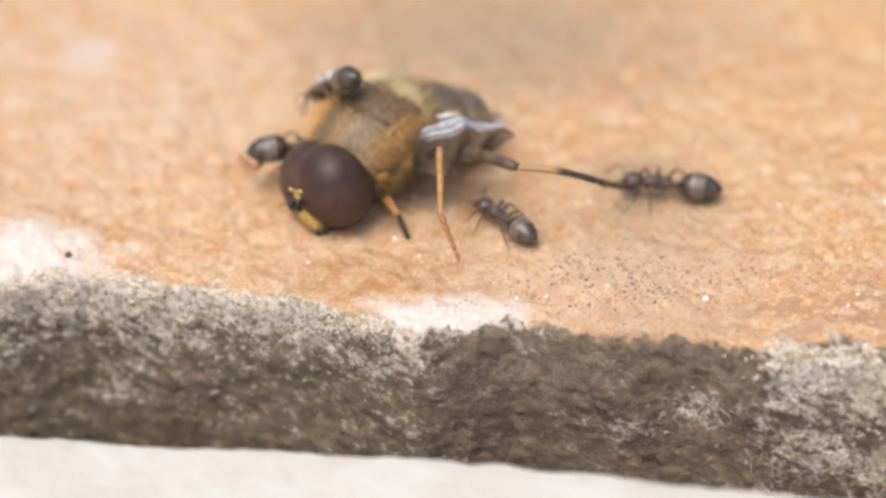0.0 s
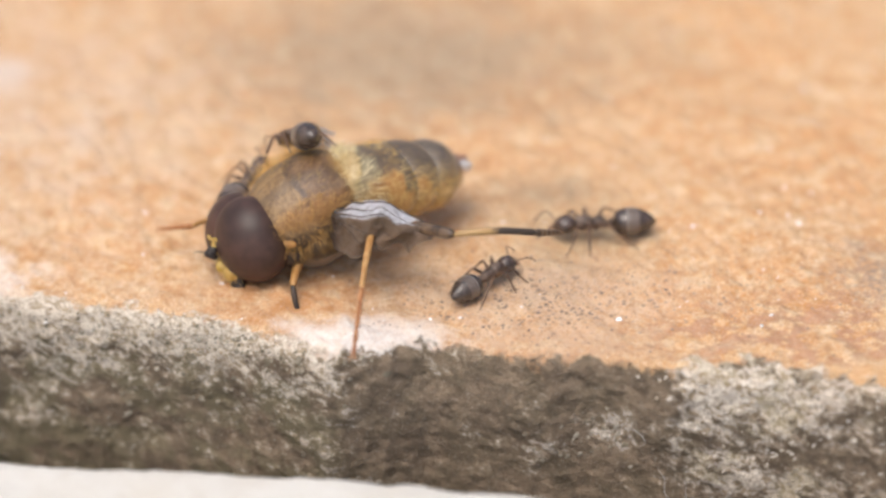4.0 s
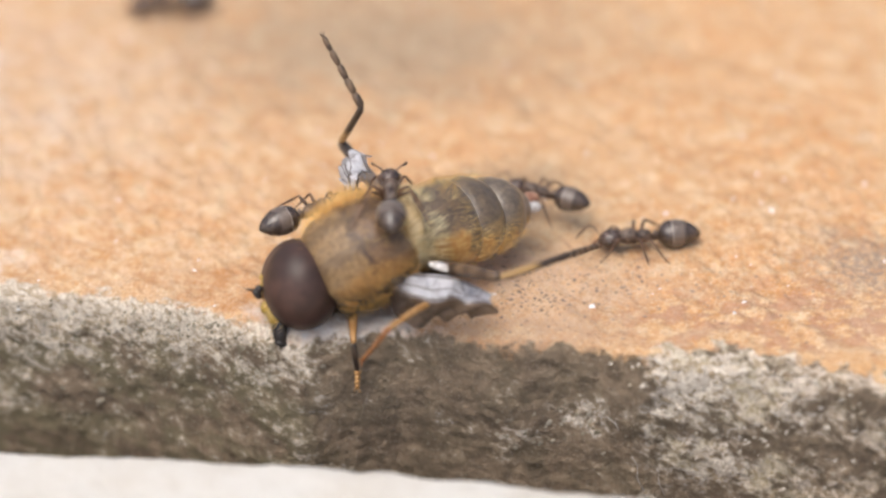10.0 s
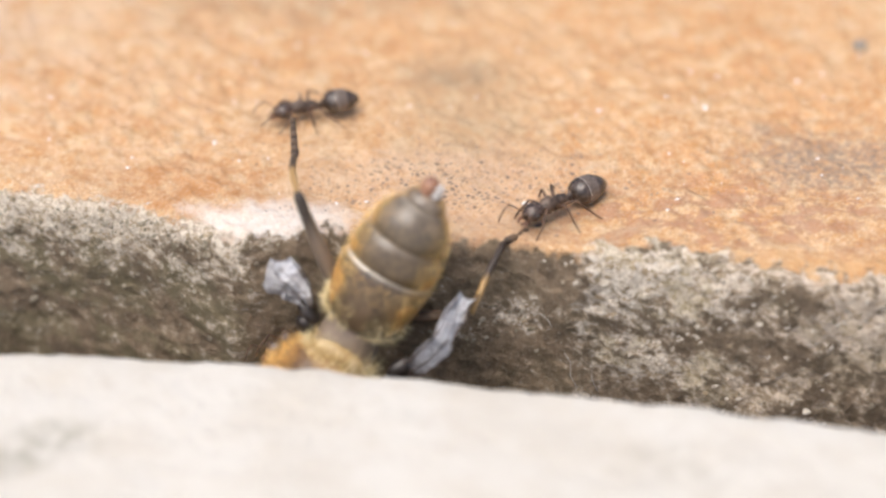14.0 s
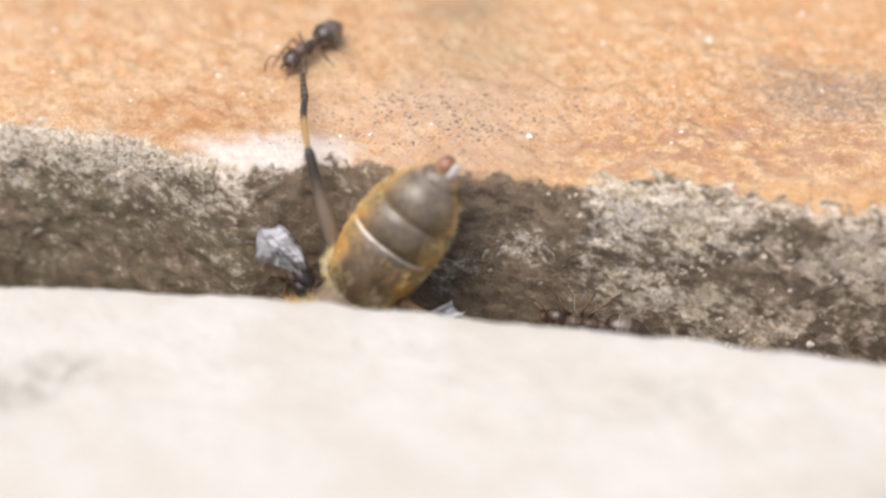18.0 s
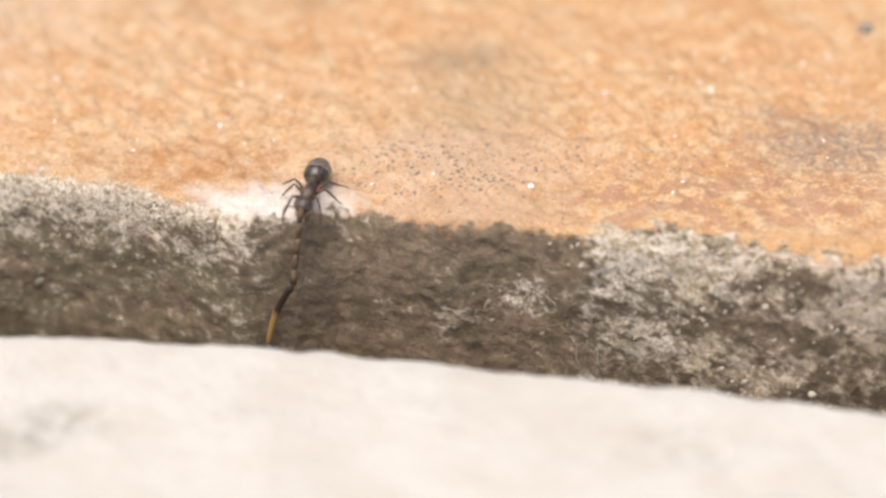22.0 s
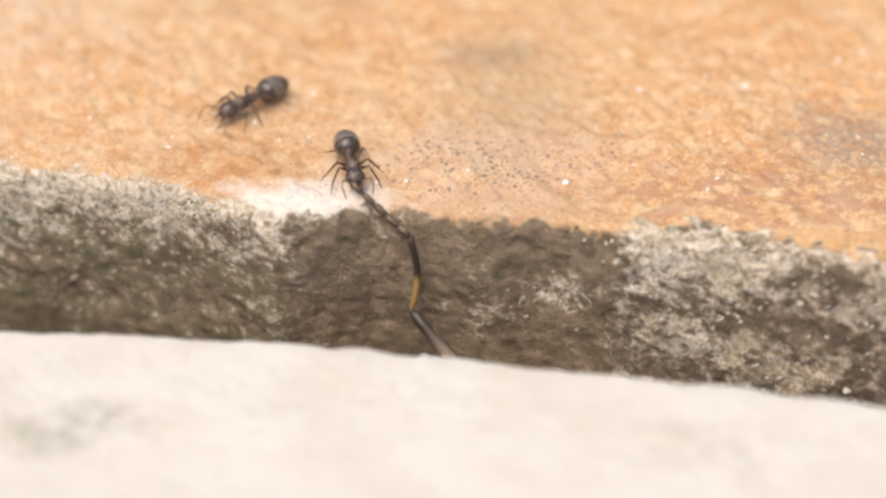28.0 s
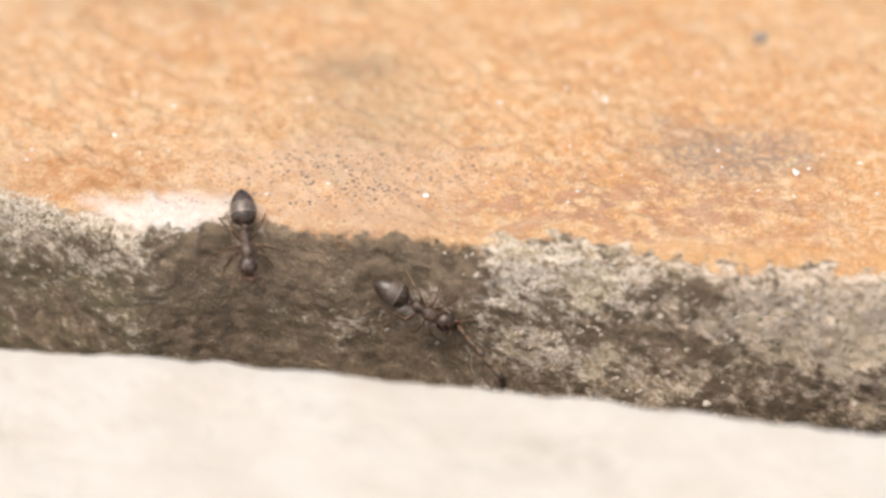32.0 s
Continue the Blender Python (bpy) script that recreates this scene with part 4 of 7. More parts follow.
    part("fuzz", b, M_CREAMHAIR, abdomen, "cream hair tuft on the abdomen's base")
    for o in (abdomen, *abdomen.children):
        o.data.transform(Matrix.Diagonal((0.80, 0.92, 0.95, 1)))
    b = bmesh.new()
    tube(b, [(0, -1.7, .05), (0, -2.4, 0), (0, -3.1, -.1), (0, -3.7, -.12), (0, -4.0, -.12)], [(1.1, .9), (1.25, 1.0), (1.2, .95), (1.05, .85), (.5, .5)], 20)
    waist = part("waist", b, M_FEMUR, fly, "dull brown waist")
    # wings
    wings = {}
    for sx in (-1, 1):
        wings["left_wing" if sx < 0 else "right_wing"] = build_wing(sx, fly)
    b = bmesh.new()
    egg(b, (-2.3, -2.4, .35), (.2, .52, .10), (10, 12, -40), 14, 10, .18)
    part("squama", b, M_TIPPALE, fly, "pale membranous wing base")
    # still legs
    for hip, knee, ankle, tip in (((-1.5, 1.3, -1.3), (-2.9, 1.9, -1.1), (-3.55, 2.2, -2.1), (-4.0, 2.5, -2.6)),
                                  ((1.1, 1.5, -1.5), (1.5, 3.2, -1.2), (1.3, 3.4, -2.6), (1.6, 4.6, -2.7))):
        for name, a, c, radii, skin, knobs in (("femur", hip, knee, (.2, .15), M_AMBER, 0), ("tibia", knee, ankle, (.12, .13), M_DARKLEG, 0), ("tarsus", ankle, tip, (.13, .08), M_AMBER, 4)):
            aim_piece(leg_segment(name, (Vector(c) - Vector(a)).length, radii, skin, fly, knobs=knobs), a, c)
    moved = {}
    for leg, f, ti, ta in (("lh", M_BROWNLEG, M_TIBIA, M_BROWNLEG), ("rh", M_FEMUR, M_TIBIA, M_BROWNLEG), ("lm", M_DARKLEG, M_AMBER, M_RUST), ("rm", M_DARKLEG, M_AMBER, M_RUST)):
        big = leg[1] == "h"
        moved[leg + "_femur"] = leg_segment("femur", (5.3 if leg == "lh" else 5.0) if big else 3.1, (.36, .24) if big else (.27, .18), f, fly)
        if big:
            c = bmesh.new()
            bristles(c, [(Vector((rng.gauss(0, .1), rng.uniform(.3, 2.4), -.28)), Vector((0, 0, -1))) for k in range(110)], rng, 0.26, 0.011, Vector((0, .3, 0)))
            part("fringe", c, M_FUZZ, moved[leg + "_femur"], "amber hair fringe under the femur")
        moved[leg + "_tibia"] = leg_segment("tibia", 3.3 if big else (3.3 if leg == "lm" else 2.8), (.135, .165, 1.6) if big else (.15, .13), ti, fly)
        moved[leg + "_tarsus"] = leg_segment("tarsus", 3.2 if big else (3.1 if leg == "lm" else 2.8), (.15, .095) if big else (.11, .07), ta, fly, knobs=5)
    moved["abdomen"], moved["head"], moved["fly"] = abdomen, head, fly
    moved.update(wings)
    moved["waist"] = waist
    return moved


# ---- ants ----
def build_ant():
    ant = new("ant")
    tagged(ant, "small glossy blackish-brown worker ant with brown legs", "ant", "ants at the dead hoverfly")
    b = bmesh.new()
    tube(b, [(0, .86, .02), (0, .90, .03), (0, 1.02, .05), (0, 1.22, .06), (0, 1.42, .03), (0, 1.58, -.03), (0, 1.70, -.09)],
         [(.14, .14), (.27, .25), (.39, .35), (.44, .38), (.41, .34), (.30, .23), (.16, .11)], 20)
    head = part("head", b, M_ANT, ant)
    for sx in (-1, 1):
        b = bmesh.new()
        egg(b, (sx * .385, 1.30, .10), (.07, .12, .11), (0, 0, 0), 10, 8)
        part("eye", b, M_BLACK, head)
        b = bmesh.new()
        tube(b, [(sx * .17, 1.62, -.1), (sx * .2, 1.78, -.13), (sx * .1, 1.92, -.16), (sx * .02, 1.95, -.17)], [.10, .095, .055, .02], 7, .6)
        part("mandible", b, M_JAW, head, "reddish jaw")
        b = bmesh.new()
        tube(b, [(sx * .14, 1.58, .08), (sx * .40, 1.74, .24), (sx * .66, 1.92, .34)], [.030, .030, .034], 6)
        tube(b, [(sx * .66, 1.92, .34), (sx * .70, 2.15, .20), (sx * .66, 2.38, -.02), (sx * .58, 2.55, -.22)], [.028, .032, .036, .022], 6)
        part("antenna", b, M_ANTLEG, head, "thin elbowed antenna")
    b = bmesh.new()
    tube(b, [(0, .92, -.03), (0, .84, .02), (0, .66, .10), (0, .44, .13), (0, .25, .07), (0, .14, .03), (0, -.04, .10), (0, -.24, .07), (0, -.40, -.06), (0, -.47, -.14)],
         [(.11, .11), (.22, .21), (.32, .31), (.33, .33), (.26, .27), (.23, .24), (.26, .28), (.24, .25), (.16, .15), (.08, .08)], 16)
    part("mesosoma", b, M_ANTBODY, ant)
    b = bmesh.new()
    tube(b, [(0, -.42, -.14), (0, -.52, -.06), (0, -.58, .10), (0, -.64, -.06), (0, -.75, -.12)], [(.08, .07), (.16, .15), (.17, .24), (.14, .14), (.08, .08)], 12)
    part("petiole", b, M_ANTBODY, ant)
    ys = [-.66, -.70, -.80, -.96, -1.18, -1.46, -1.76, -2.02, -2.22, -2.36, -2.43]
    rs = [.08, .25, .42, .545, .60, .605, .545, .43, .29, .15, .03]
    b = bmesh.new()
    tube(b, [(0, y, .05 - .06 * (y + 1.3) ** 2) for y in ys], [(r, r * .93) for r in rs], 24)
    gaster = part("gaster", b, M_GASTER, ant, "glossy dark gaster with silky grey plates")
    for y, r in ((-1.24, .602), (-1.72, .556), (-2.03, .425)):
        b = bmesh.new()
        c = .05 - .06 * (y + 1.3) ** 2
        tube(b, [(0, y + .035, c), (0, y, c), (0, y - .03, c)], [(r - .004, r * .93 - .004), (r + .012, r * .93 + .012), (r - .016, r * .93 - .016)], 24)
        part("gaster_band", b, M_BAND if y > -1.5 else M_ANT, gaster, "thin paler band" if y > -1.5 else "")
    for sx in (-1, 1):
        for y0, knee, shin, foot in ((.55, (.62, .95, .32), (.92, 1.32, -.25), (1.0, 1.62, -.6)),
                                     (.3, (.72, .3, .36), (1.15, .2, -.22), (1.42, .12, -.6)),
                                     (.05, (.68, -.35, .38), (1.05, -1.0, -.2), (1.25, -1.5, -.6))):
            o = Vector((sx * .16, y0, -.12))
            q = [Vector((sx * p[0], p[1], p[2])) - o for p in (knee, shin, foot)]
            b = bmesh.new()
            mid = q[0] * .45 + Vector((0, 0, .06))
            tube(b, [(0, 0, 0), q[0] * .12, mid, q[0], q[0] * .75 + q[1] * .25, q[1], q[1] * .55 + q[2] * .45, q[2], q[2] + Vector((sx * .08, .03, 0))],
                 [.09, .065, .085, .045, .055, .045, .030, .022, .012], 7)
            leg = part("leg", b, M_ANTLEG, ant)
            leg.matrix_basis = P(o.x, o.y, o.z)
    return ant


fly_parts = build_fly()
first_ant = build_ant()
ants = {"a": first_ant}
for key in "bcdef":
    ants[key] = copy_thing(first_ant, P(0, 0, 0))
for key in "bef":
    ants[key].scale = (0.88, 0.88, 0.88)



# ---- what moves ----
def motions():
    walk(fly_parts["fly"], [
    (0, P(-13.47, 7.60, 2.70, -17.8, -1.9, 139.2)), (0.6, P(-12.90, 7.88, 2.70, -19.6, -1.7, 122.7)), (1, P(-12.52, 8.06, 2.70, -20.9, -1.9, 111.8)),
    (1.3, P(-12.38, 7.34, 2.70, -20.6, -1.8, 116.4)), (1.8, P(-12.14, 6.13, 2.70, -20.2, -1.9, 124.0)),
    (2, P(-12.05, 5.65, 2.70, -20.1, -1.9, 127.1)), (3, P(-11.99, 4.60, 2.70, -19.5, -1.9, 115.7)), (4, P(-12.37, 4.23, 2.70, -20.7, -1.9, 106.4)),
    (4.5, P(-11.25, 7.68, 2.70, -17.3, -1.9, 101.9)), (6.5, P(-10.53, 3.78, 2.70, -19.6, -9.4, 125.3)),
    (7, P(-10.40, 3.29, 2.70, -18.9, -11.4, 124.4)), (7.5, P(-10.09, 2.75, 2.70, -18.9, -16.2, 122.6)),
    (8, P(-9.79, 2.22, 2.70, -18.7, -20.9, 120.7)), (8.5, P(-9.49, 1.78, 2.70, -18.4, -21.9, 122.6)), (9, P(-9.19, 1.33, 2.70, -18.2, -22.9, 124.5)),
    (9.5, P(-9.11, 0.63, 2.70, -19.4, -23.7, 121.5)), (10, P(-9.04, -0.08, 2.70, -20.5, -24.6, 118.5)),
    (10.3, P(-8.80, -0.20, 2.70, -19.8, -25.5, 115.2)), (10.5, P(-8.64, -0.28, 2.70, -19.3, -26.1, 112.9)),
    (10.7, P(-8.05, -0.86, 2.70, -16.7, -27.0, 121.6)), (10.8, P(-8.75, -2.73, 2.03, -1.8, -18.3, 132.0)),
    (10.9, P(-7.92, -3.21, 1.13, -7.1, -30.5, 147.1)), (11, P(-5.86, -5.20, -1.98, -69.9, -23.6, 167.3)),
    (11.2, P(-5.81, -6.09, -3.70, -70.3, -33.2, 158.1)), (11.5, P(-6.86, -5.67, -4.26, -72.5, -28.1, 161.2)),
    (12, P(-6.75, -6.00, -4.55, -72.6, -18.0, 167.8)), (12.5, P(-7.04, -5.81, -4.45, -73.6, -14.0, 170.2)),
    (13, P(-8.23, -6.15, -6.87, -71.3, -18.1, 165.8)), (14, P(-8.16, -5.63, -5.15, -72.1, -23.6, 160.9)),
    (15, P(-9.87, -5.57, -6.22, -63.4, -32.8, 151.2)), (15.5, P(-10.07, -5.62, -6.44, -62.3, -33.2, 150.6)),
    (17.5, P(-8.92, -5.87, -6.44, -66.7, -28.2, 156.3)), (18, P(-8.83, -5.94, -6.53, -65.7, -29.0, 155.5)),
    (19, P(-8.60, -6.07, -6.81, -66.5, -27.3, 157.2)), (20, P(-7.39, -6.34, -6.82, -67.3, -25.7, 158.9)),
    (21, P(-7.83, -6.17, -6.74, -68.0, -25.5, 159.0)), (21.5, P(-8.22, -6.18, -6.60, -66.5, -26.9, 157.6)),
    (21.6, P(-10.08, -6.30, -10.86, -67.2, -27.1, 157.4)), (21.7, P(-12.03, -5.03, -9.75, -20.1, -52.9, 97.6)),
    (22, P(-12.32, -4.86, -10.19, -24.0, -75.5, 105.5)), (22.5, P(-12.17, -4.81, -10.29, -25.3, -75.4, 106.3)),
    (23, P(-12.02, -4.77, -10.38, -26.6, -75.3, 107.1)), (24, P(-11.58, -4.63, -10.06, -30.3, -75.1, 109.5)),
    (24.5, P(-11.11, -4.57, -9.62, -41.9, -73.9, 120.0)), (25.5, P(-10.50, -4.69, -8.88, -45.6, -73.3, 123.8)),
    (26.5, P(-9.85, -4.83, -8.44, -45.2, -73.3, 123.5)), (27, P(-9.06, -5.05, -7.60, -13.4, -75.9, 92.9)),
    (28, P(-7.77, -5.36, -7.64, -5.1, -75.9, 85.7)), (29, P(-5.74, -5.72, -7.59, -5.0, -75.9, 85.6)), (30, P(-4.28, -5.97, -9.14, -5.7, -75.9, 86.2)),
    (31, P(-2.68, -6.14, -9.10, -8.5, -76.0, 88.0)), (32, P(0.51, -6.56, -11.01, -14.2, -76.0, 91.8)),
    ])
    walk(fly_parts["abdomen"], [
    (0, P(0.44, -0.86, 0.72, 42.9, 5.4, -17.5)), (0.6, P(0.16, -0.86, 0.84, 48.1, 2.2, -6.3)), (1, P(-0.03, -0.89, 0.91, 51.3, -0.4, 1.0)),
    (1.3, P(0.05, -0.89, 0.91, 51.1, 0.8, -2.1)), (1.8, P(0.19, -0.90, 0.90, 50.7, 2.8, -7.3)), (2, P(0.25, -0.90, 0.89, 50.5, 3.6, -9.4)),
    (3, P(0.05, -0.83, 0.84, 47.6, 0.6, -1.7)), (4, P(-0.24, -1.55, 0.26, 35.8, -7.3, 22.5)), (4.5, P(0.08, -0.88, 0.90, 41.8, 1.1, -2.9)),
    (6.5, P(0.69, -0.94, 0.70, 32.6, 8.3, -27.8)), (7, P(0.69, -0.90, 0.65, 30.2, 7.5, -27.4)), (7.5, P(0.38, -0.93, 0.62, 32.3, 4.9, -16.7)),
    (8, P(0.13, -1.02, 0.56, 33.9, 1.9, -6.1)), (8.5, P(0.05, -1.28, 0.38, 33.7, 1.1, -3.5)), (9, P(0.01, -1.55, 0.20, 33.6, 0.3, -0.9)),
    (9.5, P(-0.01, -1.78, 0.06, 35.4, -0.5, 1.5)), (10, P(0.00, -2.00, -0.10, 37.2, -1.3, 3.9)), (10.3, P(0.00, -2.00, -0.10, 36.6, -1.6, 4.8)),
    (10.5, P(0.00, -2.00, -0.10, 36.3, -1.7, 5.3)), (10.7, P(-0.04, -1.48, 0.26, 34.5, -1.2, 3.8)), (10.8, P(0.00, -2.43, -0.10, 0.0, -0.0, -0.0)),
    (10.9, P(0.11, -2.86, -0.10, 0.0, -0.0, 7.0)), (11, P(0.31, -3.26, -0.10, 0.0, -0.0, 14.0)), (11.2, P(0.30, -3.39, -0.10, 0.0, -0.0, 12.0)),
    (11.5, P(0.22, -3.58, -0.10, 0.0, -0.0, 8.0)), (12, P(0.11, -3.60, -0.10, 0.0, 0.0, 4.0)), (12.5, P(0.06, -3.60, -0.10, 0.0, -0.0, 2.0)),
    (13, P(0.00, -3.60, -0.10, 0.0, -0.0, 0.0)), (14, P(-0.00, -3.60, -0.10, 0.0, 0.0, 0.0)), (15, P(0.00, -3.60, -0.10, 0.0, -0.0, -0.0)),
    (15.5, P(0.00, -3.60, -0.10, 0.0, -0.0, 0.0)), (17.5, P(0.00, -3.60, -0.10, 0.0, 0.0, -0.0)), (18, P(0.00, -3.60, -0.10, 0.0, -0.0, 0.0)),
    (19, P(0.00, -3.60, -0.10, 0.0, 0.0, -0.0)), (20, P(-0.00, -3.60, -0.10, 0.0, -0.0, 0.0)), (21, P(0.00, -3.60, -0.10, 0.0, 0.0, -0.0)),
    (21.5, P(-0.00, -3.60, -0.10, 0.0, -0.0, 0.0)), (21.6, P(-0.00, -3.60, -0.10, 0.0, -0.0, 0.0)), (21.7, P(0.00, -3.60, -0.10, 0.0, -0.0, 0.0)),
    (22, P(0.00, -3.60, -0.10, 0.0, -0.0, 0.0)), (22.5, P(0.00, -3.60, -0.10, 0.0, -0.0, 0.0)), (23, P(0.00, -3.60, -0.10, 0.0, -0.0, 0.0)),
    (24, P(0.00, -3.60, -0.10, 0.0, -0.0, 0.0)), (24.5, P(0.00, -3.60, -0.10, 0.0, -0.0, 0.0)), (25.5, P(0.00, -3.60, -0.10, 0.0, -0.0, 0.0)),
    (26.5, P(0.00, -3.60, -0.10, 0.0, -0.0, 0.0)), (27, P(0.00, -3.60, -0.10, 0.0, -0.0, 0.0)), (28, P(0.00, -3.60, -0.10, 0.0, -0.0, 0.0)),
    (29, P(0.00, -3.60, -0.10, 0.0, -0.0, 0.0)), (30, P(0.00, -3.60, -0.10, 0.0, -0.0, 0.0)), (31, P(0.00, -3.60, -0.10, 0.0, -0.0, 0.0)),
    (32, P(0.00, -3.60, -0.10, 0.0, -0.0, 0.0)),
    ])
    walk(fly_parts["head"], [
    (0, P(0.00, 2.42, -0.30, 6.5, 22.6, -16.1)), (0.6, P(0.00, 2.42, -0.30, 9.8, 19.7, -2.1)), (1, P(0.00, 2.42, -0.30, 11.3, 17.5, 7.0)),
    (1.3, P(0.00, 2.42, -0.30, 11.0, 20.2, 1.3)), (1.8, P(0.00, 2.42, -0.30, 10.0, 24.7, -8.4)), (2, P(0.00, 2.42, -0.30, 9.5, 26.4, -12.4)),
    (3, P(0.00, 2.42, -0.30, 9.7, 25.6, -5.1)), (4, P(0.00, 2.42, -0.30, 11.3, 21.6, 4.2)), (4.5, P(0.00, 2.42, -0.30, 7.0, 8.6, 17.3)),
    (6.5, P(0.00, 2.42, -0.30, 5.7, 37.8, -17.4)), (7, P(0.00, 2.42, -0.30, 4.6, 40.8, -16.5)), (7.5, P(0.00, 2.42, -0.30, 1.2, 47.6, -20.1)),
    (8, P(0.00, 2.42, -0.30, -3.9, 53.7, -25.4)), (8.5, P(0.00, 2.42, -0.45, -8.1, 54.7, -31.9)), (9, P(0.00, 2.42, -0.45, -12.6, 55.4, -38.8)),
    (9.5, P(0.00, 2.42, -0.60, -10.0, 56.6, -34.6)), (10, P(0.00, 2.42, -0.60, -7.2, 57.7, -30.2)), (10.3, P(0.00, 2.42, -0.60, -4.2, 57.8, -23.0)),
    (10.5, P(0.00, 2.42, -0.60, -2.1, 57.8, -18.2)), (10.7, P(0.00, 2.42, -0.60, -14.7, 57.8, -35.0)), (10.8, P(0.00, 2.42, -0.30, 0.0, -0.0, 0.0)),
    (10.9, P(0.00, 2.42, -0.30, 0.0, -0.0, 0.0)), (11, P(0.00, 2.42, -0.30, 0.0, -0.0, 0.0)), (11.2, P(0.00, 2.42, -0.30, 0.0, -0.0, 0.0)),
    (11.5, P(0.00, 2.42, -0.30, 0.0, -0.0, 0.0)), (12, P(0.00, 2.42, -0.30, 0.0, -0.0, 0.0)), (12.5, P(0.00, 2.42, -0.30, 0.0, -0.0, 0.0)),
    (13, P(0.00, 2.42, -0.30, 0.0, -0.0, 0.0)), (14, P(0.00, 2.42, -0.30, 0.0, -0.0, 0.0)), (15, P(0.00, 2.42, -0.30, 0.0, -0.0, 0.0)),
    (15.5, P(0.00, 2.42, -0.30, 0.0, -0.0, 0.0)), (17.5, P(0.00, 2.42, -0.30, 0.0, -0.0, 0.0)), (18, P(0.00, 2.42, -0.30, 0.0, -0.0, 0.0)),
    (19, P(0.00, 2.42, -0.30, 0.0, -0.0, 0.0)), (20, P(0.00, 2.42, -0.30, 0.0, -0.0, 0.0)), (21, P(0.00, 2.42, -0.30, 0.0, -0.0, 0.0)),
    (21.5, P(0.00, 2.42, -0.30, 0.0, -0.0, 0.0)), (21.6, P(0.00, 2.42, -0.30, 0.0, -0.0, 0.0)), (21.7, P(0.00, 2.42, -0.30, 0.0, -0.0, 0.0)),
    (22, P(0.00, 2.42, -0.30, 0.0, -0.0, 0.0)), (22.5, P(0.00, 2.42, -0.30, 0.0, -0.0, 0.0)), (23, P(0.00, 2.42, -0.30, 0.0, -0.0, 0.0)),
    (24, P(0.00, 2.42, -0.30, 0.0, -0.0, 0.0)), (24.5, P(0.00, 2.42, -0.30, 0.0, -0.0, 0.0)), (25.5, P(0.00, 2.42, -0.30, 0.0, -0.0, 0.0)),
    (26.5, P(0.00, 2.42, -0.30, 0.0, -0.0, 0.0)), (27, P(0.00, 2.42, -0.30, 0.0, -0.0, 0.0)), (28, P(0.00, 2.42, -0.30, 0.0, -0.0, 0.0)),
    (29, P(0.00, 2.42, -0.30, 0.0, -0.0, 0.0)), (30, P(0.00, 2.42, -0.30, 0.0, -0.0, 0.0)), (31, P(0.00, 2.42, -0.30, 0.0, -0.0, 0.0)),
    (32, P(0.00, 2.42, -0.30, 0.0, -0.0, 0.0)),
    ])
    walk(fly_parts["waist"], [(0, P(0, 1.6, 0)), (10.7, P(0, 1.6, 0)), (11.3, P(0, 0, 0)), (32, P(0, 0, 0))])
    walk(fly_parts["left_wing"], [(0, P(-1.65, -.4, .45, 16, 18, -30)), (1.5, P(-1.85, .2, .05, 16, 18, -30)), (2.5, P(-1.85, .2, .05, 16, 18, -30)), (4, P(-1.6, -.7, .45, 16, 18, -30)), (7, P(-1.85, -.4, .45, 16, 10, -30)), (10.6, P(-1.85, -.4, .45, 16, 10, -30)), (11.2, P(-2.2, -2.5, .35, 14, -12, 4)), (12, P(-2.2, -2.5, .35, 14, -12, 4)), (13, P(-2.3, -2.5, .35, 14, -12, -12)), (16, P(-2.4, -2.7, .3, 14, -12, -12)),
        (18, P(-1.5, -1.8, .15, 12, -12, -30)), (19.5, P(-1.7, -1.0, .3, 12, -12, -34)), (21.6, P(-1.7, -1.0, .3, 12, -12, -34)), (22.2, P(-1.8, -.8, .3, 10, 0, -8)), (32, P(-1.8, -.8, .3, 10, 0, -8))])
    walk(fly_parts["right_wing"], [(0, P(1.9, -.5, .35, 16, 10, 48)), (10.6, P(1.9, -.5, .35, 16, 10, 48)), (11.2, P(1.7, -1.7, .35, 16, -45, 75)), (12, P(1.7, -1.7, .35, 16, -45, 82)), (13, P(2.0, -3.3, .0, 16, -45, 36)), (15, P(1.4, -2.2, .3, 16, -45, 50)), (17.5, P(1.7, -2.6, .3, 16, -45, 56)), (20, P(2.0, -3.0, .2, 16, -45, 56)),
        (21.5, P(2.0, -3.0, .2, 16, -45, 56)), (22.2, P(1.6, -.8, .6, 18, 0, 4)), (32, P(1.6, -.8, .6, 18, 0, 4))])
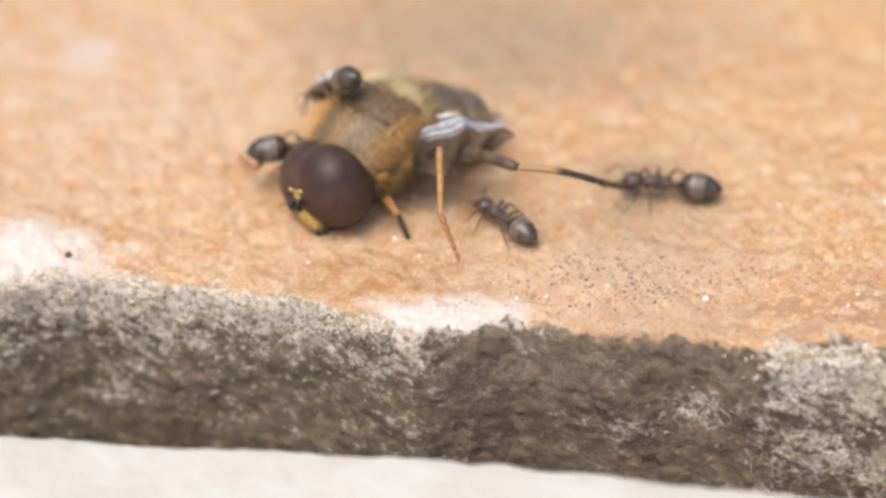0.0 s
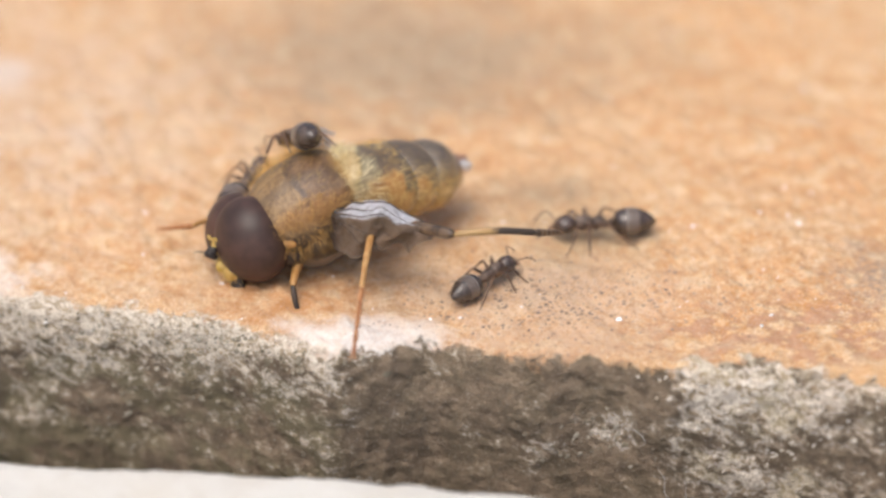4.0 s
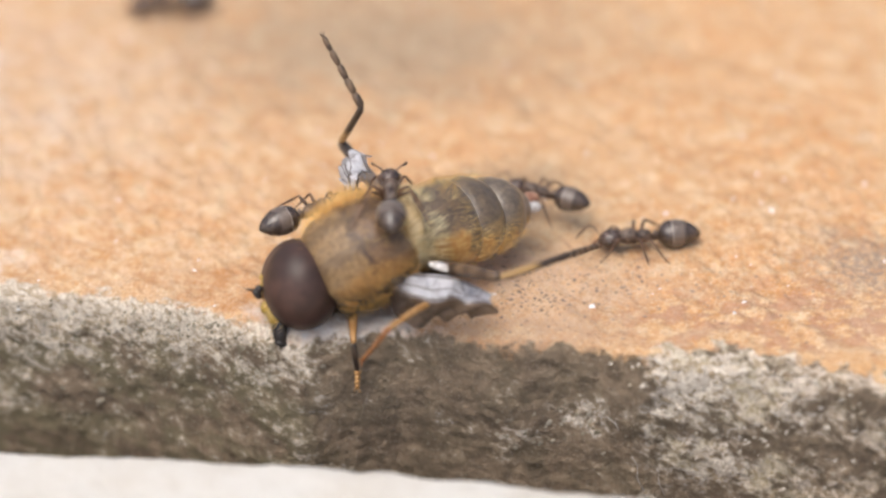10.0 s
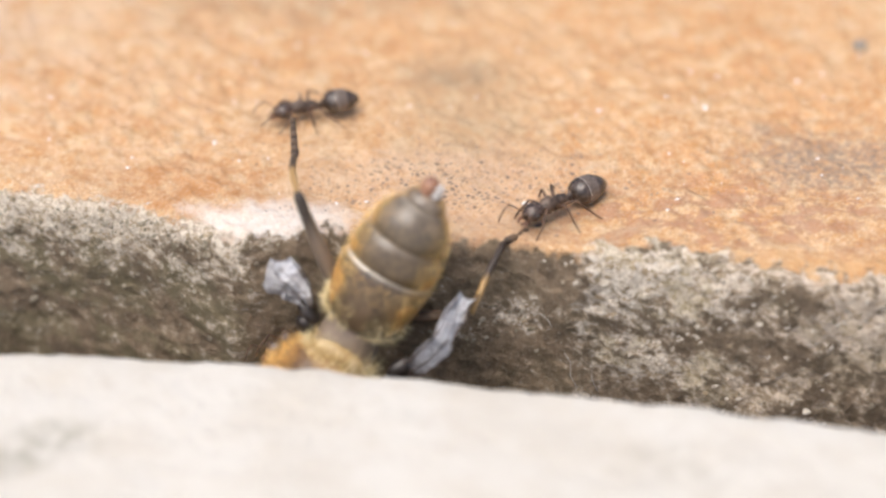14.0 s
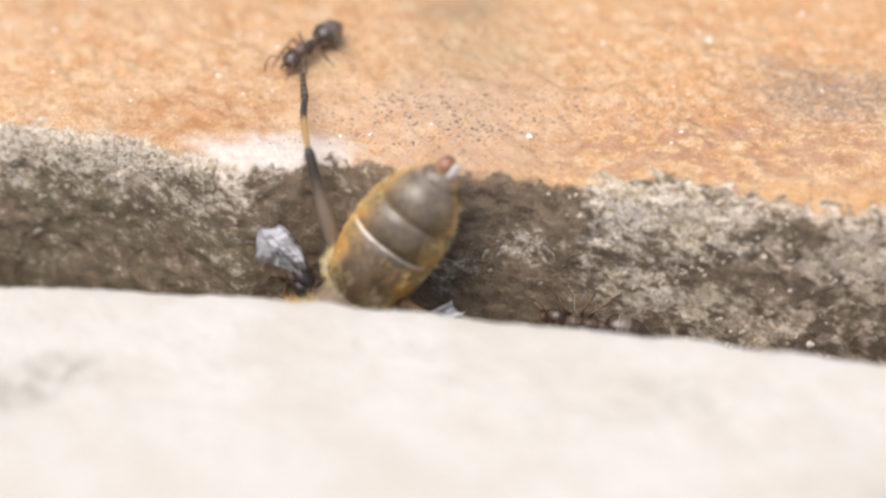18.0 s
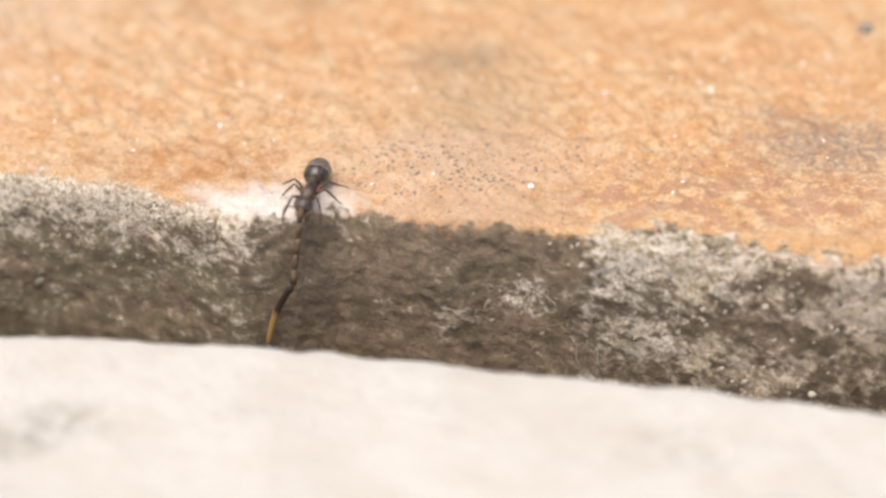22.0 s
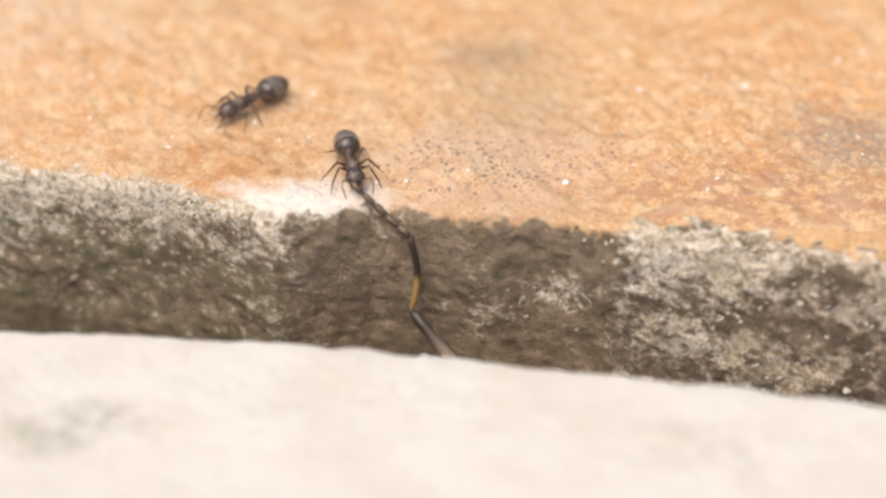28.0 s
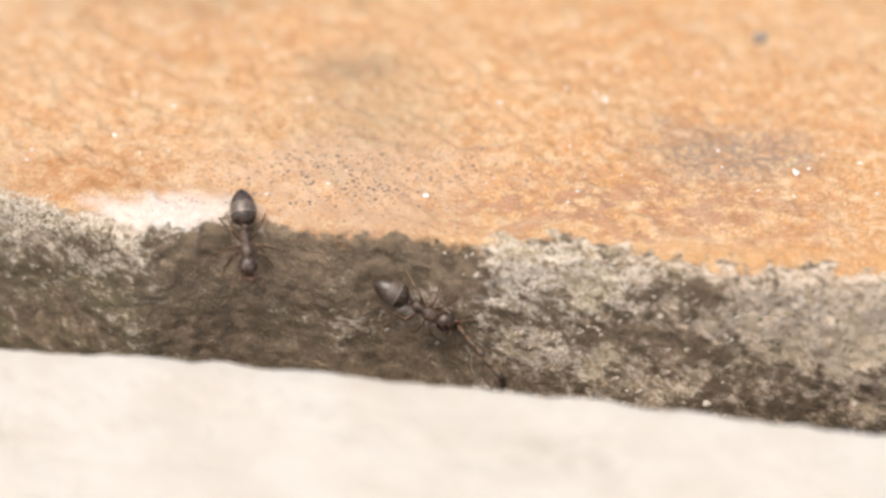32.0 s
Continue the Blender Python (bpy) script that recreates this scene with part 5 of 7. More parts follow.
    walk(fly_parts["lh_femur"], [
    (0, P(-1.20, -1.90, -1.40, 14.6, 0.3, 90.9)), (0.6, P(-1.20, -1.90, -1.40, 13.1, -1.9, 99.7)), (1, P(-1.20, -1.90, -1.40, 10.8, -3.5, 107.1)),
    (1.3, P(-1.20, -1.90, -1.40, 12.3, -2.2, 100.9)), (1.8, P(-1.20, -1.90, -1.40, 14.4, 0.1, 91.2)), (2, P(-1.20, -1.90, -1.40, 15.1, 1.1, 87.5)),
    (3, P(-1.20, -1.90, -1.40, 12.6, -2.8, 103.1)), (4, P(-1.20, -1.90, -1.40, 12.8, -6.9, 121.3)), (4.5, P(-1.20, -1.90, -1.40, 6.1, -5.9, 114.9)),
    (6.5, P(-1.20, -1.90, -1.40, 19.6, -2.3, 99.4)), (7, P(-1.20, -1.90, -1.40, 22.7, -2.5, 99.8)), (7.5, P(-1.20, -1.90, -1.40, 27.7, -3.5, 102.0)),
    (8, P(-1.20, -1.90, -1.40, 32.5, -4.7, 104.1)), (8.5, P(-1.20, -1.90, -1.40, 35.8, -4.0, 103.0)), (9, P(-1.20, -1.90, -1.40, 39.0, -3.3, 102.1)),
    (9.5, P(-1.20, -1.90, -1.40, 40.2, -7.6, 107.3)), (10, P(-1.20, -1.90, -1.40, 41.0, -12.0, 112.5)),
    (10.3, P(-1.20, -1.90, -1.40, 41.7, -13.5, 114.3)), (10.5, P(-1.20, -1.90, -1.40, 42.1, -14.5, 115.4)),
    (10.7, P(-1.20, -1.90, -1.40, 49.9, -6.8, 107.9)), (10.8, P(-1.20, -2.28, -1.32, -3.3, -40.5, -179.5)),
    (10.9, P(-1.20, -2.66, -1.24, 74.9, 6.3, 120.6)), (11, P(-1.20, -3.04, -1.16, 65.2, -39.0, 137.2)),
    (11.2, P(-1.20, -3.80, -1.00, 41.5, -66.2, 169.3)), (11.5, P(-1.35, -3.13, -0.87, -11.2, -19.1, -163.6)),
    (12, P(-1.13, -2.50, -1.00, -0.0, -49.5, 177.0)), (12.5, P(-0.64, -2.22, -1.27, 80.7, -80.8, 80.1)),
    (13, P(-1.16, -3.50, -1.01, 3.5, -61.6, 168.8)), (14, P(0.42, -2.47, -1.13, 25.6, -81.7, 103.9)),
    (15, P(-1.11, -3.53, -1.10, 92.8, -70.4, 69.2)), (15.5, P(-1.20, -3.80, -1.00, 102.6, -62.5, 56.3)),
    (17.5, P(-1.20, -3.80, -1.00, 53.4, -24.1, 102.5)), (18, P(-1.20, -3.80, -1.00, 59.0, -19.0, 98.9)),
    (19, P(-1.20, -3.80, -1.00, 55.5, -21.1, 100.4)), (20, P(-1.20, -3.80, -1.00, 62.9, -16.9, 97.7)),
    (21, P(-1.20, -3.80, -1.00, 54.9, -18.5, 98.7)), (21.5, P(-1.20, -3.80, -1.00, 54.9, -18.5, 98.7)),
    (21.6, P(-1.20, -3.80, -1.00, 54.9, -18.5, 98.7)), (21.7, P(-1.20, -3.80, -1.00, 54.9, -18.5, 98.7)),
    (22, P(-1.20, -3.80, -1.00, 54.9, -18.5, 98.7)), (22.5, P(-1.20, -3.80, -1.00, 54.9, -18.5, 98.7)),
    (23, P(-1.20, -3.80, -1.00, 54.9, -18.5, 98.7)), (24, P(-1.20, -3.80, -1.00, 54.9, -18.5, 98.7)),
    (24.5, P(-1.20, -3.80, -1.00, 54.9, -18.5, 98.7)), (25.5, P(-1.20, -3.80, -1.00, 54.9, -18.5, 98.7)),
    (26.5, P(-1.20, -3.80, -1.00, 54.9, -18.5, 98.7)), (27, P(-1.20, -3.80, -1.00, 54.9, -18.5, 98.7)),
    (28, P(-1.20, -3.80, -1.00, 54.9, -18.5, 98.7)), (29, P(-1.20, -3.80, -1.00, 54.9, -18.5, 98.7)), (30, P(-1.20, -3.80, -1.00, 54.9, -18.5, 98.7)),
    (31, P(-1.20, -3.80, -1.00, 54.9, -18.5, 98.7)), (32, P(-1.20, -3.80, -1.00, 54.9, -18.5, 98.7)),
    ])
    walk(fly_parts["lh_tibia"], [
    (0, P(-6.33, -1.97, -0.06, -22.1, 9.3, 123.2)), (0.6, P(-6.28, -2.81, -0.20, -27.5, 16.4, 138.8)),
    (1, P(-6.16, -3.49, -0.41, -30.1, 21.4, 148.4)), (1.3, P(-6.28, -2.92, -0.27, -27.7, 21.5, 148.6)),
    (1.8, P(-6.33, -2.00, -0.08, -21.6, 21.1, 147.7)), (2, P(-6.31, -1.65, -0.02, -18.5, 20.9, 146.9)),
    (3, P(-6.22, -3.12, -0.24, -23.6, 25.7, 160.5)), (4, P(-5.54, -4.71, -0.24, -27.7, 25.2, 159.3)),
    (4.5, P(-5.96, -4.17, -0.84, -38.2, 27.0, 162.4)), (6.5, P(-6.12, -2.78, 0.37, -27.1, 22.4, 154.6)),
    (7, P(-6.00, -2.82, 0.65, -26.5, 22.9, 155.6)), (7.5, P(-5.76, -3.02, 1.06, -30.1, 24.1, 158.0)), (8, P(-5.48, -3.21, 1.44, -33.8, 24.9, 159.4)),
    (8.5, P(-5.34, -3.08, 1.69, -31.8, 24.8, 159.2)), (9, P(-5.18, -2.95, 1.93, -29.7, 24.7, 159.1)),
    (9.5, P(-4.93, -3.53, 1.99, -29.8, 27.1, 163.7)), (10, P(-4.62, -4.10, 2.00, -29.3, 29.4, 168.4)),
    (10.3, P(-4.47, -4.28, 2.03, -31.8, 29.9, 169.3)), (10.5, P(-4.37, -4.39, 2.04, -33.4, 30.2, 169.8)),
    (10.7, P(-4.30, -3.41, 2.63, -28.7, 28.5, 166.7)), (10.8, P(-1.36, -7.57, -1.55, 64.1, 32.6, 152.0)),
    (10.9, P(-2.67, -2.88, 3.85, -4.1, 31.0, 155.2)), (11, P(-0.49, -6.73, 2.58, -63.0, -3.5, 105.7)),
    (11.2, P(1.22, -8.30, 0.42, -77.3, -0.3, 106.9)), (11.5, P(-0.20, -8.21, -1.84, -59.3, -30.9, -165.5)),
    (12, P(-1.41, -7.79, -1.00, -51.4, -38.6, -179.4)), (12.5, P(-2.38, -7.15, -0.43, -50.8, -36.8, 177.1)),
    (13, P(-1.90, -8.75, -0.86, -35.4, -33.2, -178.3)), (14, P(-3.67, -5.82, -0.80, -40.2, -8.0, -166.5)), (15, P(-2.64, -8.29, 0.67, -54.2, -14.6, -157.8)),
    (15.5, P(-2.78, -8.26, 1.39, -63.8, -14.3, -157.3)), (17.5, P(-3.91, -6.18, 2.88, -61.5, 13.6, 38.5)),
    (18, P(-3.67, -5.68, 3.30, -56.7, 15.3, 39.6)), (19, P(-3.87, -5.89, 3.07, -53.3, 18.1, 41.6)), (20, P(-3.41, -5.48, 3.51, -47.0, 8.2, 33.1)),
    (21, P(-4.01, -5.62, 3.11, -42.0, 6.8, 31.7)), (21.5, P(-4.01, -5.62, 3.11, -42.0, 6.8, 31.7)), (21.6, P(-4.01, -5.62, 3.11, -42.0, 6.8, 31.7)),
    (21.7, P(-4.01, -5.62, 3.11, -42.0, 6.8, 31.7)), (22, P(-4.01, -5.62, 3.11, -42.0, 6.8, 31.7)), (22.5, P(-4.01, -5.62, 3.11, -42.0, 6.8, 31.7)),
    (23, P(-4.01, -5.62, 3.11, -42.0, 6.8, 31.7)), (24, P(-4.01, -5.62, 3.11, -42.0, 6.8, 31.7)), (24.5, P(-4.01, -5.62, 3.11, -42.0, 6.8, 31.7)),
    (25.5, P(-4.01, -5.62, 3.11, -42.0, 6.8, 31.7)), (26.5, P(-4.01, -5.62, 3.11, -42.0, 6.8, 31.7)), (27, P(-4.01, -5.62, 3.11, -42.0, 6.8, 31.7)),
    (28, P(-4.01, -5.62, 3.11, -42.0, 6.8, 31.7)), (29, P(-4.01, -5.62, 3.11, -42.0, 6.8, 31.7)), (30, P(-4.01, -5.62, 3.11, -42.0, 6.8, 31.7)),
    (31, P(-4.01, -5.62, 3.11, -42.0, 6.8, 31.7)), (32, P(-4.01, -5.62, 3.11, -42.0, 6.8, 31.7)),
    ])
    walk(fly_parts["lh_tarsus"], [
    (0, P(-8.78, -3.81, -1.29, -56.6, 16.6, 173.4)), (0.6, P(-7.89, -5.30, -1.66, -63.4, 29.1, -178.8)),
    (1, P(-7.14, -6.24, -1.95, -69.0, 36.9, -174.6)), (1.3, P(-7.32, -5.71, -1.70, -65.2, 34.6, -175.9)),
    (1.8, P(-7.60, -4.83, -1.21, -59.4, 30.4, -178.5)), (2, P(-7.71, -4.47, -0.99, -57.2, 28.6, -179.8)),
    (3, P(-6.70, -6.17, -1.43, -61.2, 36.6, -174.1)), (4, P(-5.96, -7.67, -1.62, -68.0, 42.0, -170.8)),
    (4.5, P(-5.86, -6.92, -2.66, -65.5, 43.4, -169.9)), (6.5, P(-6.86, -5.68, -1.02, -58.3, 23.5, 177.4)),
    (7, P(-6.70, -5.75, -0.71, -58.4, 25.6, 178.8)), (7.5, P(-6.20, -5.92, -0.46, -61.6, 24.0, 177.8)),
    (8, P(-5.72, -6.05, -0.23, -64.7, 22.1, 176.7)), (8.5, P(-5.65, -5.96, 0.11, -62.0, 20.9, 176.1)), (9, P(-5.57, -5.88, 0.44, -59.3, 19.7, 175.4)),
    (9.5, P(-5.02, -6.49, 0.53, -61.7, 21.3, 176.4)), (10, P(-4.42, -7.08, 0.59, -64.2, 22.9, 177.2)),
    (10.3, P(-4.14, -7.20, 0.52, -65.9, 23.9, 177.7)), (10.5, P(-3.96, -7.27, 0.47, -67.1, 24.6, 178.1)),
    (10.7, P(-4.23, -6.40, 1.23, -59.0, 20.6, 175.9)), (10.8, P(-3.44, -8.09, 0.95, -38.1, 22.1, 177.3)),
    (10.9, P(-3.94, -5.92, 3.64, -33.0, 14.4, 166.0)), (11, P(-1.98, -6.96, -0.36, -72.1, -7.4, 149.5)),
    (11.2, P(0.52, -8.49, -2.80, -80.3, 0.2, 151.4)), (11.5, P(-1.19, -10.21, -4.28, 81.8, -146.4, 14.0)),
    (12, P(-3.00, -9.87, -3.02, 86.9, -149.1, 2.5)), (12.5, P(-4.01, -9.16, -2.48, 86.7, -150.2, -1.3)),
    (13, P(-2.87, -11.47, -2.45, 92.6, -142.8, 0.6)), (14, P(-3.37, -8.34, -2.91, 111.1, -143.7, 8.5)),
    (15, P(-2.53, -10.33, -1.92, -45.1, -52.0, -172.3)), (15.5, P(-2.90, -9.88, -1.48, -27.2, -65.0, 172.9)),
    (17.5, P(-5.42, -5.37, 0.06, 46.3, -2.0, 148.6)), (18, P(-5.38, -4.75, 0.64, -68.7, -9.3, 112.6)),
    (19, P(-5.79, -4.96, 0.56, -69.3, -18.4, 109.0)), (20, P(-4.93, -3.78, 1.13, -69.3, -19.6, 108.6)),
    (21, P(-5.51, -3.68, 0.91, -67.5, -23.7, 106.8)), (21.5, P(-5.51, -3.68, 0.91, -67.5, -23.7, 106.8)),
    (21.6, P(-5.51, -3.68, 0.91, -67.5, -23.7, 106.8)), (21.7, P(-5.51, -3.68, 0.91, -67.5, -23.7, 106.8)),
    (22, P(-5.51, -3.68, 0.91, -67.5, -23.7, 106.8)), (22.5, P(-5.51, -3.68, 0.91, -67.5, -23.7, 106.8)),
    (23, P(-5.51, -3.68, 0.91, -67.5, -23.7, 106.8)), (24, P(-5.51, -3.68, 0.91, -67.5, -23.7, 106.8)),
    (24.5, P(-5.51, -3.68, 0.91, -67.5, -23.7, 106.8)), (25.5, P(-5.51, -3.68, 0.91, -67.5, -23.7, 106.8)),
    (26.5, P(-5.51, -3.68, 0.91, -67.5, -23.7, 106.8)), (27, P(-5.51, -3.68, 0.91, -67.5, -23.7, 106.8)),
    (28, P(-5.51, -3.68, 0.91, -67.5, -23.7, 106.8)), (29, P(-5.51, -3.68, 0.91, -67.5, -23.7, 106.8)),
    (30, P(-5.51, -3.68, 0.91, -67.5, -23.7, 106.8)), (31, P(-5.51, -3.68, 0.91, -67.5, -23.7, 106.8)),
    (32, P(-5.51, -3.68, 0.91, -67.5, -23.7, 106.8)),
    ])
    walk(fly_parts["rh_femur"], [
    (0, P(1.20, -1.90, -1.40, 20.8, 16.7, 2.7)), (0.6, P(1.20, -1.90, -1.40, 54.4, -11.2, 37.5)), (1, P(1.20, -1.90, -1.40, -16.6, 56.6, -83.5)),
    (1.3, P(1.20, -1.90, -1.40, -6.1, 56.3, -85.6)), (1.8, P(1.20, -1.90, -1.40, 22.7, 43.6, 14.1)), (2, P(1.20, -1.90, -1.40, 25.7, 43.2, 15.2)),
    (3, P(1.20, -1.90, -1.40, -2.7, 48.4, -20.3)), (4, P(1.20, -1.90, -1.40, 11.8, 47.1, 5.1)), (4.5, P(1.20, -1.90, -1.40, 9.5, 46.9, 5.9)),
    (6.5, P(1.20, -1.90, -1.40, -17.5, 38.0, -107.2)), (7, P(1.20, -1.90, -1.40, -17.0, 38.6, -104.7)),
    (7.5, P(1.20, -1.90, -1.40, -43.3, 34.7, -113.0)), (8, P(1.20, -1.90, -1.40, -45.6, 33.4, -114.6)),
    (8.5, P(1.20, -1.90, -1.40, -23.9, 36.7, -108.8)), (9, P(1.20, -1.90, -1.40, -17.9, 37.8, -105.1)),
    (9.5, P(1.20, -1.90, -1.40, -10.2, 40.7, -90.4)), (10, P(1.20, -1.90, -1.40, -16.4, 39.7, -95.9)),
    (10.3, P(1.20, -1.90, -1.40, -31.8, 34.4, -110.7)), (10.5, P(1.20, -1.90, -1.40, -36.6, 33.5, -112.3)),
    (10.7, P(1.20, -1.90, -1.40, -28.0, 20.6, -135.0)), (10.8, P(1.20, -2.28, -1.32, 15.8, 19.9, -141.6)),
    (10.9, P(1.20, -2.66, -1.24, -7.0, 21.2, -159.5)), (11, P(1.20, -3.04, -1.16, 56.0, 4.5, -123.4)),
    (11.2, P(1.20, -3.80, -1.00, 50.9, -17.4, -107.2)), (11.5, P(1.20, -3.80, -1.00, 58.1, -4.1, -116.9)),
    (12, P(1.20, -3.80, -1.00, -8.8, -15.7, -91.6)), (12.5, P(1.20, -3.80, -1.00, 29.9, -5.9, -141.8)),
    (13, P(1.20, -3.80, -1.00, 2.5, -4.0, -148.4)), (14, P(1.20, -3.80, -1.00, 19.0, -6.0, -137.7)), (15, P(1.20, -3.80, -1.00, 15.9, -6.2, -137.2)),
    (15.5, P(1.20, -3.80, -1.00, 14.4, -6.0, -137.7)), (17.5, P(1.20, -3.80, -1.00, 9.7, -6.6, -135.1)),
    (18, P(1.20, -3.80, -1.00, 12.0, -6.9, -133.3)), (19, P(1.20, -3.80, -1.00, 7.9, -6.9, -133.3)), (20, P(1.20, -3.80, -1.00, 3.5, -8.0, -122.7)),
    (21, P(1.20, -3.80, -1.00, 8.9, -7.2, -129.5)), (21.5, P(1.20, -3.80, -1.00, 17.2, -6.3, -133.4)),
    (21.6, P(1.20, -3.80, -1.00, 16.8, -0.5, -152.4)), (21.7, P(1.20, -3.80, -1.00, 22.5, -22.5, -95.0)),
    (22, P(0.39, -4.14, -1.06, 40.2, 84.2, -27.0)), (22.5, P(0.46, -4.11, -1.07, 56.9, 84.4, -10.4)), (23, P(0.45, -4.14, -1.08, 68.3, 84.3, 2.9)),
    (24, P(0.65, -4.08, -1.07, 90.9, 83.1, 27.9)), (24.5, P(0.46, -4.15, -1.08, 93.1, 84.3, 28.3)), (25.5, P(0.16, -4.33, -1.01, 7.8, 85.9, -55.4)),
    (26.5, P(0.12, -4.53, -0.90, -31.7, 81.5, -87.4)), (27, P(0.46, -4.77, -0.78, -44.4, 75.1, -80.7)), (28, P(0.34, -4.54, -0.75, -37.3, 68.9, -84.5)),
    (29, P(0.21, -4.82, -0.69, -40.2, 70.5, -82.9)), (30, P(0.09, -4.71, -0.71, -35.2, 69.7, -84.0)), (31, P(0.16, -4.70, -0.71, -37.6, 70.4, -84.9)),
    (32, P(-0.02, -4.38, -0.90, -17.8, 75.4, -81.9)),
    ])
    walk(fly_parts["rh_tibia"], [
    (0, P(1.49, 2.79, 0.30, -15.6, -14.6, 150.3)), (0.6, P(-1.20, -0.07, 2.59, -36.8, 26.1, -138.9)), (1, P(5.82, -0.17, -2.19, 88.2, 31.9, -152.7)),
    (1.3, P(6.12, -1.08, -1.70, 91.1, 29.5, -152.7)), (1.8, P(1.37, 2.90, -0.01, -46.7, 61.9, 118.6)), (2, P(1.46, 2.84, 0.18, -45.3, 61.3, 117.5)),
    (3, P(2.77, 2.84, -1.56, -31.0, 66.4, 131.9)), (4, P(1.51, 3.04, -0.71, -66.9, 61.5, 122.3)), (4.5, P(1.29, 3.07, -0.84, -67.6, 65.3, 125.8)),
    (6.5, P(6.03, -2.43, -2.58, 104.8, 35.9, -134.5)), (7, P(6.06, -2.23, -2.54, 53.4, 59.8, -141.2)),
    (7.5, P(5.31, -1.53, -4.22, 131.0, 8.3, -143.6)), (8, P(5.20, -1.57, -4.38, 110.3, 9.0, -143.2)),
    (8.5, P(5.92, -2.23, -3.03, 73.2, 19.7, -142.8)), (9, P(6.04, -2.23, -2.62, 30.2, 34.2, -155.6)),
    (9.5, P(6.12, -1.36, -2.07, 80.1, 11.3, -138.6)), (10, P(6.06, -1.49, -2.48, 81.1, 21.9, -140.4)),
    (10.3, P(5.70, -2.01, -3.57, 96.9, 29.8, -140.5)), (10.5, P(5.54, -1.90, -3.88, 81.7, 38.0, -140.6)),
    (10.7, P(4.91, -4.44, -3.60, 61.7, 74.1, -161.4)), (10.8, P(3.82, -6.34, -0.04, 86.9, 66.8, -155.3)),
    (10.9, P(3.14, -7.23, -1.81, 95.8, 53.1, -155.9)), (11, P(3.36, -4.85, 2.97, -77.2, 44.4, -85.8)),
    (11.2, P(4.55, -3.63, 2.70, -65.5, 25.6, -93.5)), (11.5, P(3.69, -4.73, 3.23, -64.2, 11.6, -100.4)),
    (12, P(6.13, -4.15, -1.74, -11.3, -19.3, -138.5)), (12.5, P(4.08, -7.05, 1.48, -78.0, -4.0, -122.8)),
    (13, P(3.83, -8.05, -0.78, -68.1, -5.4, -123.3)), (14, P(4.51, -7.18, 0.62, -75.6, 7.1, -119.2)), (15, P(4.58, -7.23, 0.37, -63.3, 3.9, -120.4)),
    (15.5, P(4.55, -7.30, 0.24, -62.2, 5.3, -119.6)), (17.5, P(4.75, -7.22, -0.17, -67.4, 3.2, -120.7)),
    (18, P(4.84, -7.06, 0.03, -63.3, 3.6, -120.4)), (19, P(4.86, -7.14, -0.32, -59.4, 2.2, -121.2)), (20, P(5.42, -6.46, -0.69, -62.1, 4.8, -119.8)),
    (21, P(5.07, -6.87, -0.23, -68.1, 5.6, -119.4)), (21.5, P(4.78, -6.96, 0.47, -63.7, 4.8, -119.8)),
    (21.6, P(3.43, -8.04, 0.44, 1.8, -13.6, -149.7)), (21.7, P(5.87, -3.47, 0.77, 44.5, -19.9, -134.4)),
    (22, P(4.98, -2.20, -0.73, -21.4, -139.2, -101.3)), (22.5, P(5.05, -2.18, -0.66, 145.8, -39.0, 78.0)), (23, P(4.98, -2.06, -0.61, 138.4, -44.9, 78.6)),
    (24, P(5.07, -1.83, -0.47, 139.2, -50.2, 78.3)), (24.5, P(4.96, -2.03, -0.59, 142.4, -47.7, 73.5)), (25.5, P(4.62, -2.07, -0.96, -37.2, -103.9, -97.7)),
    (26.5, P(4.25, -1.74, -1.29, -12.7, -66.6, -119.9)), (27, P(3.44, -0.86, -1.68, 4.4, -63.0, -115.0)), (28, P(4.03, -1.35, -1.84, 125.5, 80.4, 36.5)),
    (29, P(3.62, -1.32, -1.76, 103.2, 83.2, 6.6)), (30, P(3.87, -1.60, -1.71, 152.1, -10.9, 79.6)), (31, P(3.85, -1.49, -1.73, 138.6, -10.0, 78.9)),
    (32, P(4.48, -2.25, -1.28, 134.3, 0.7, 76.7)),
    ])
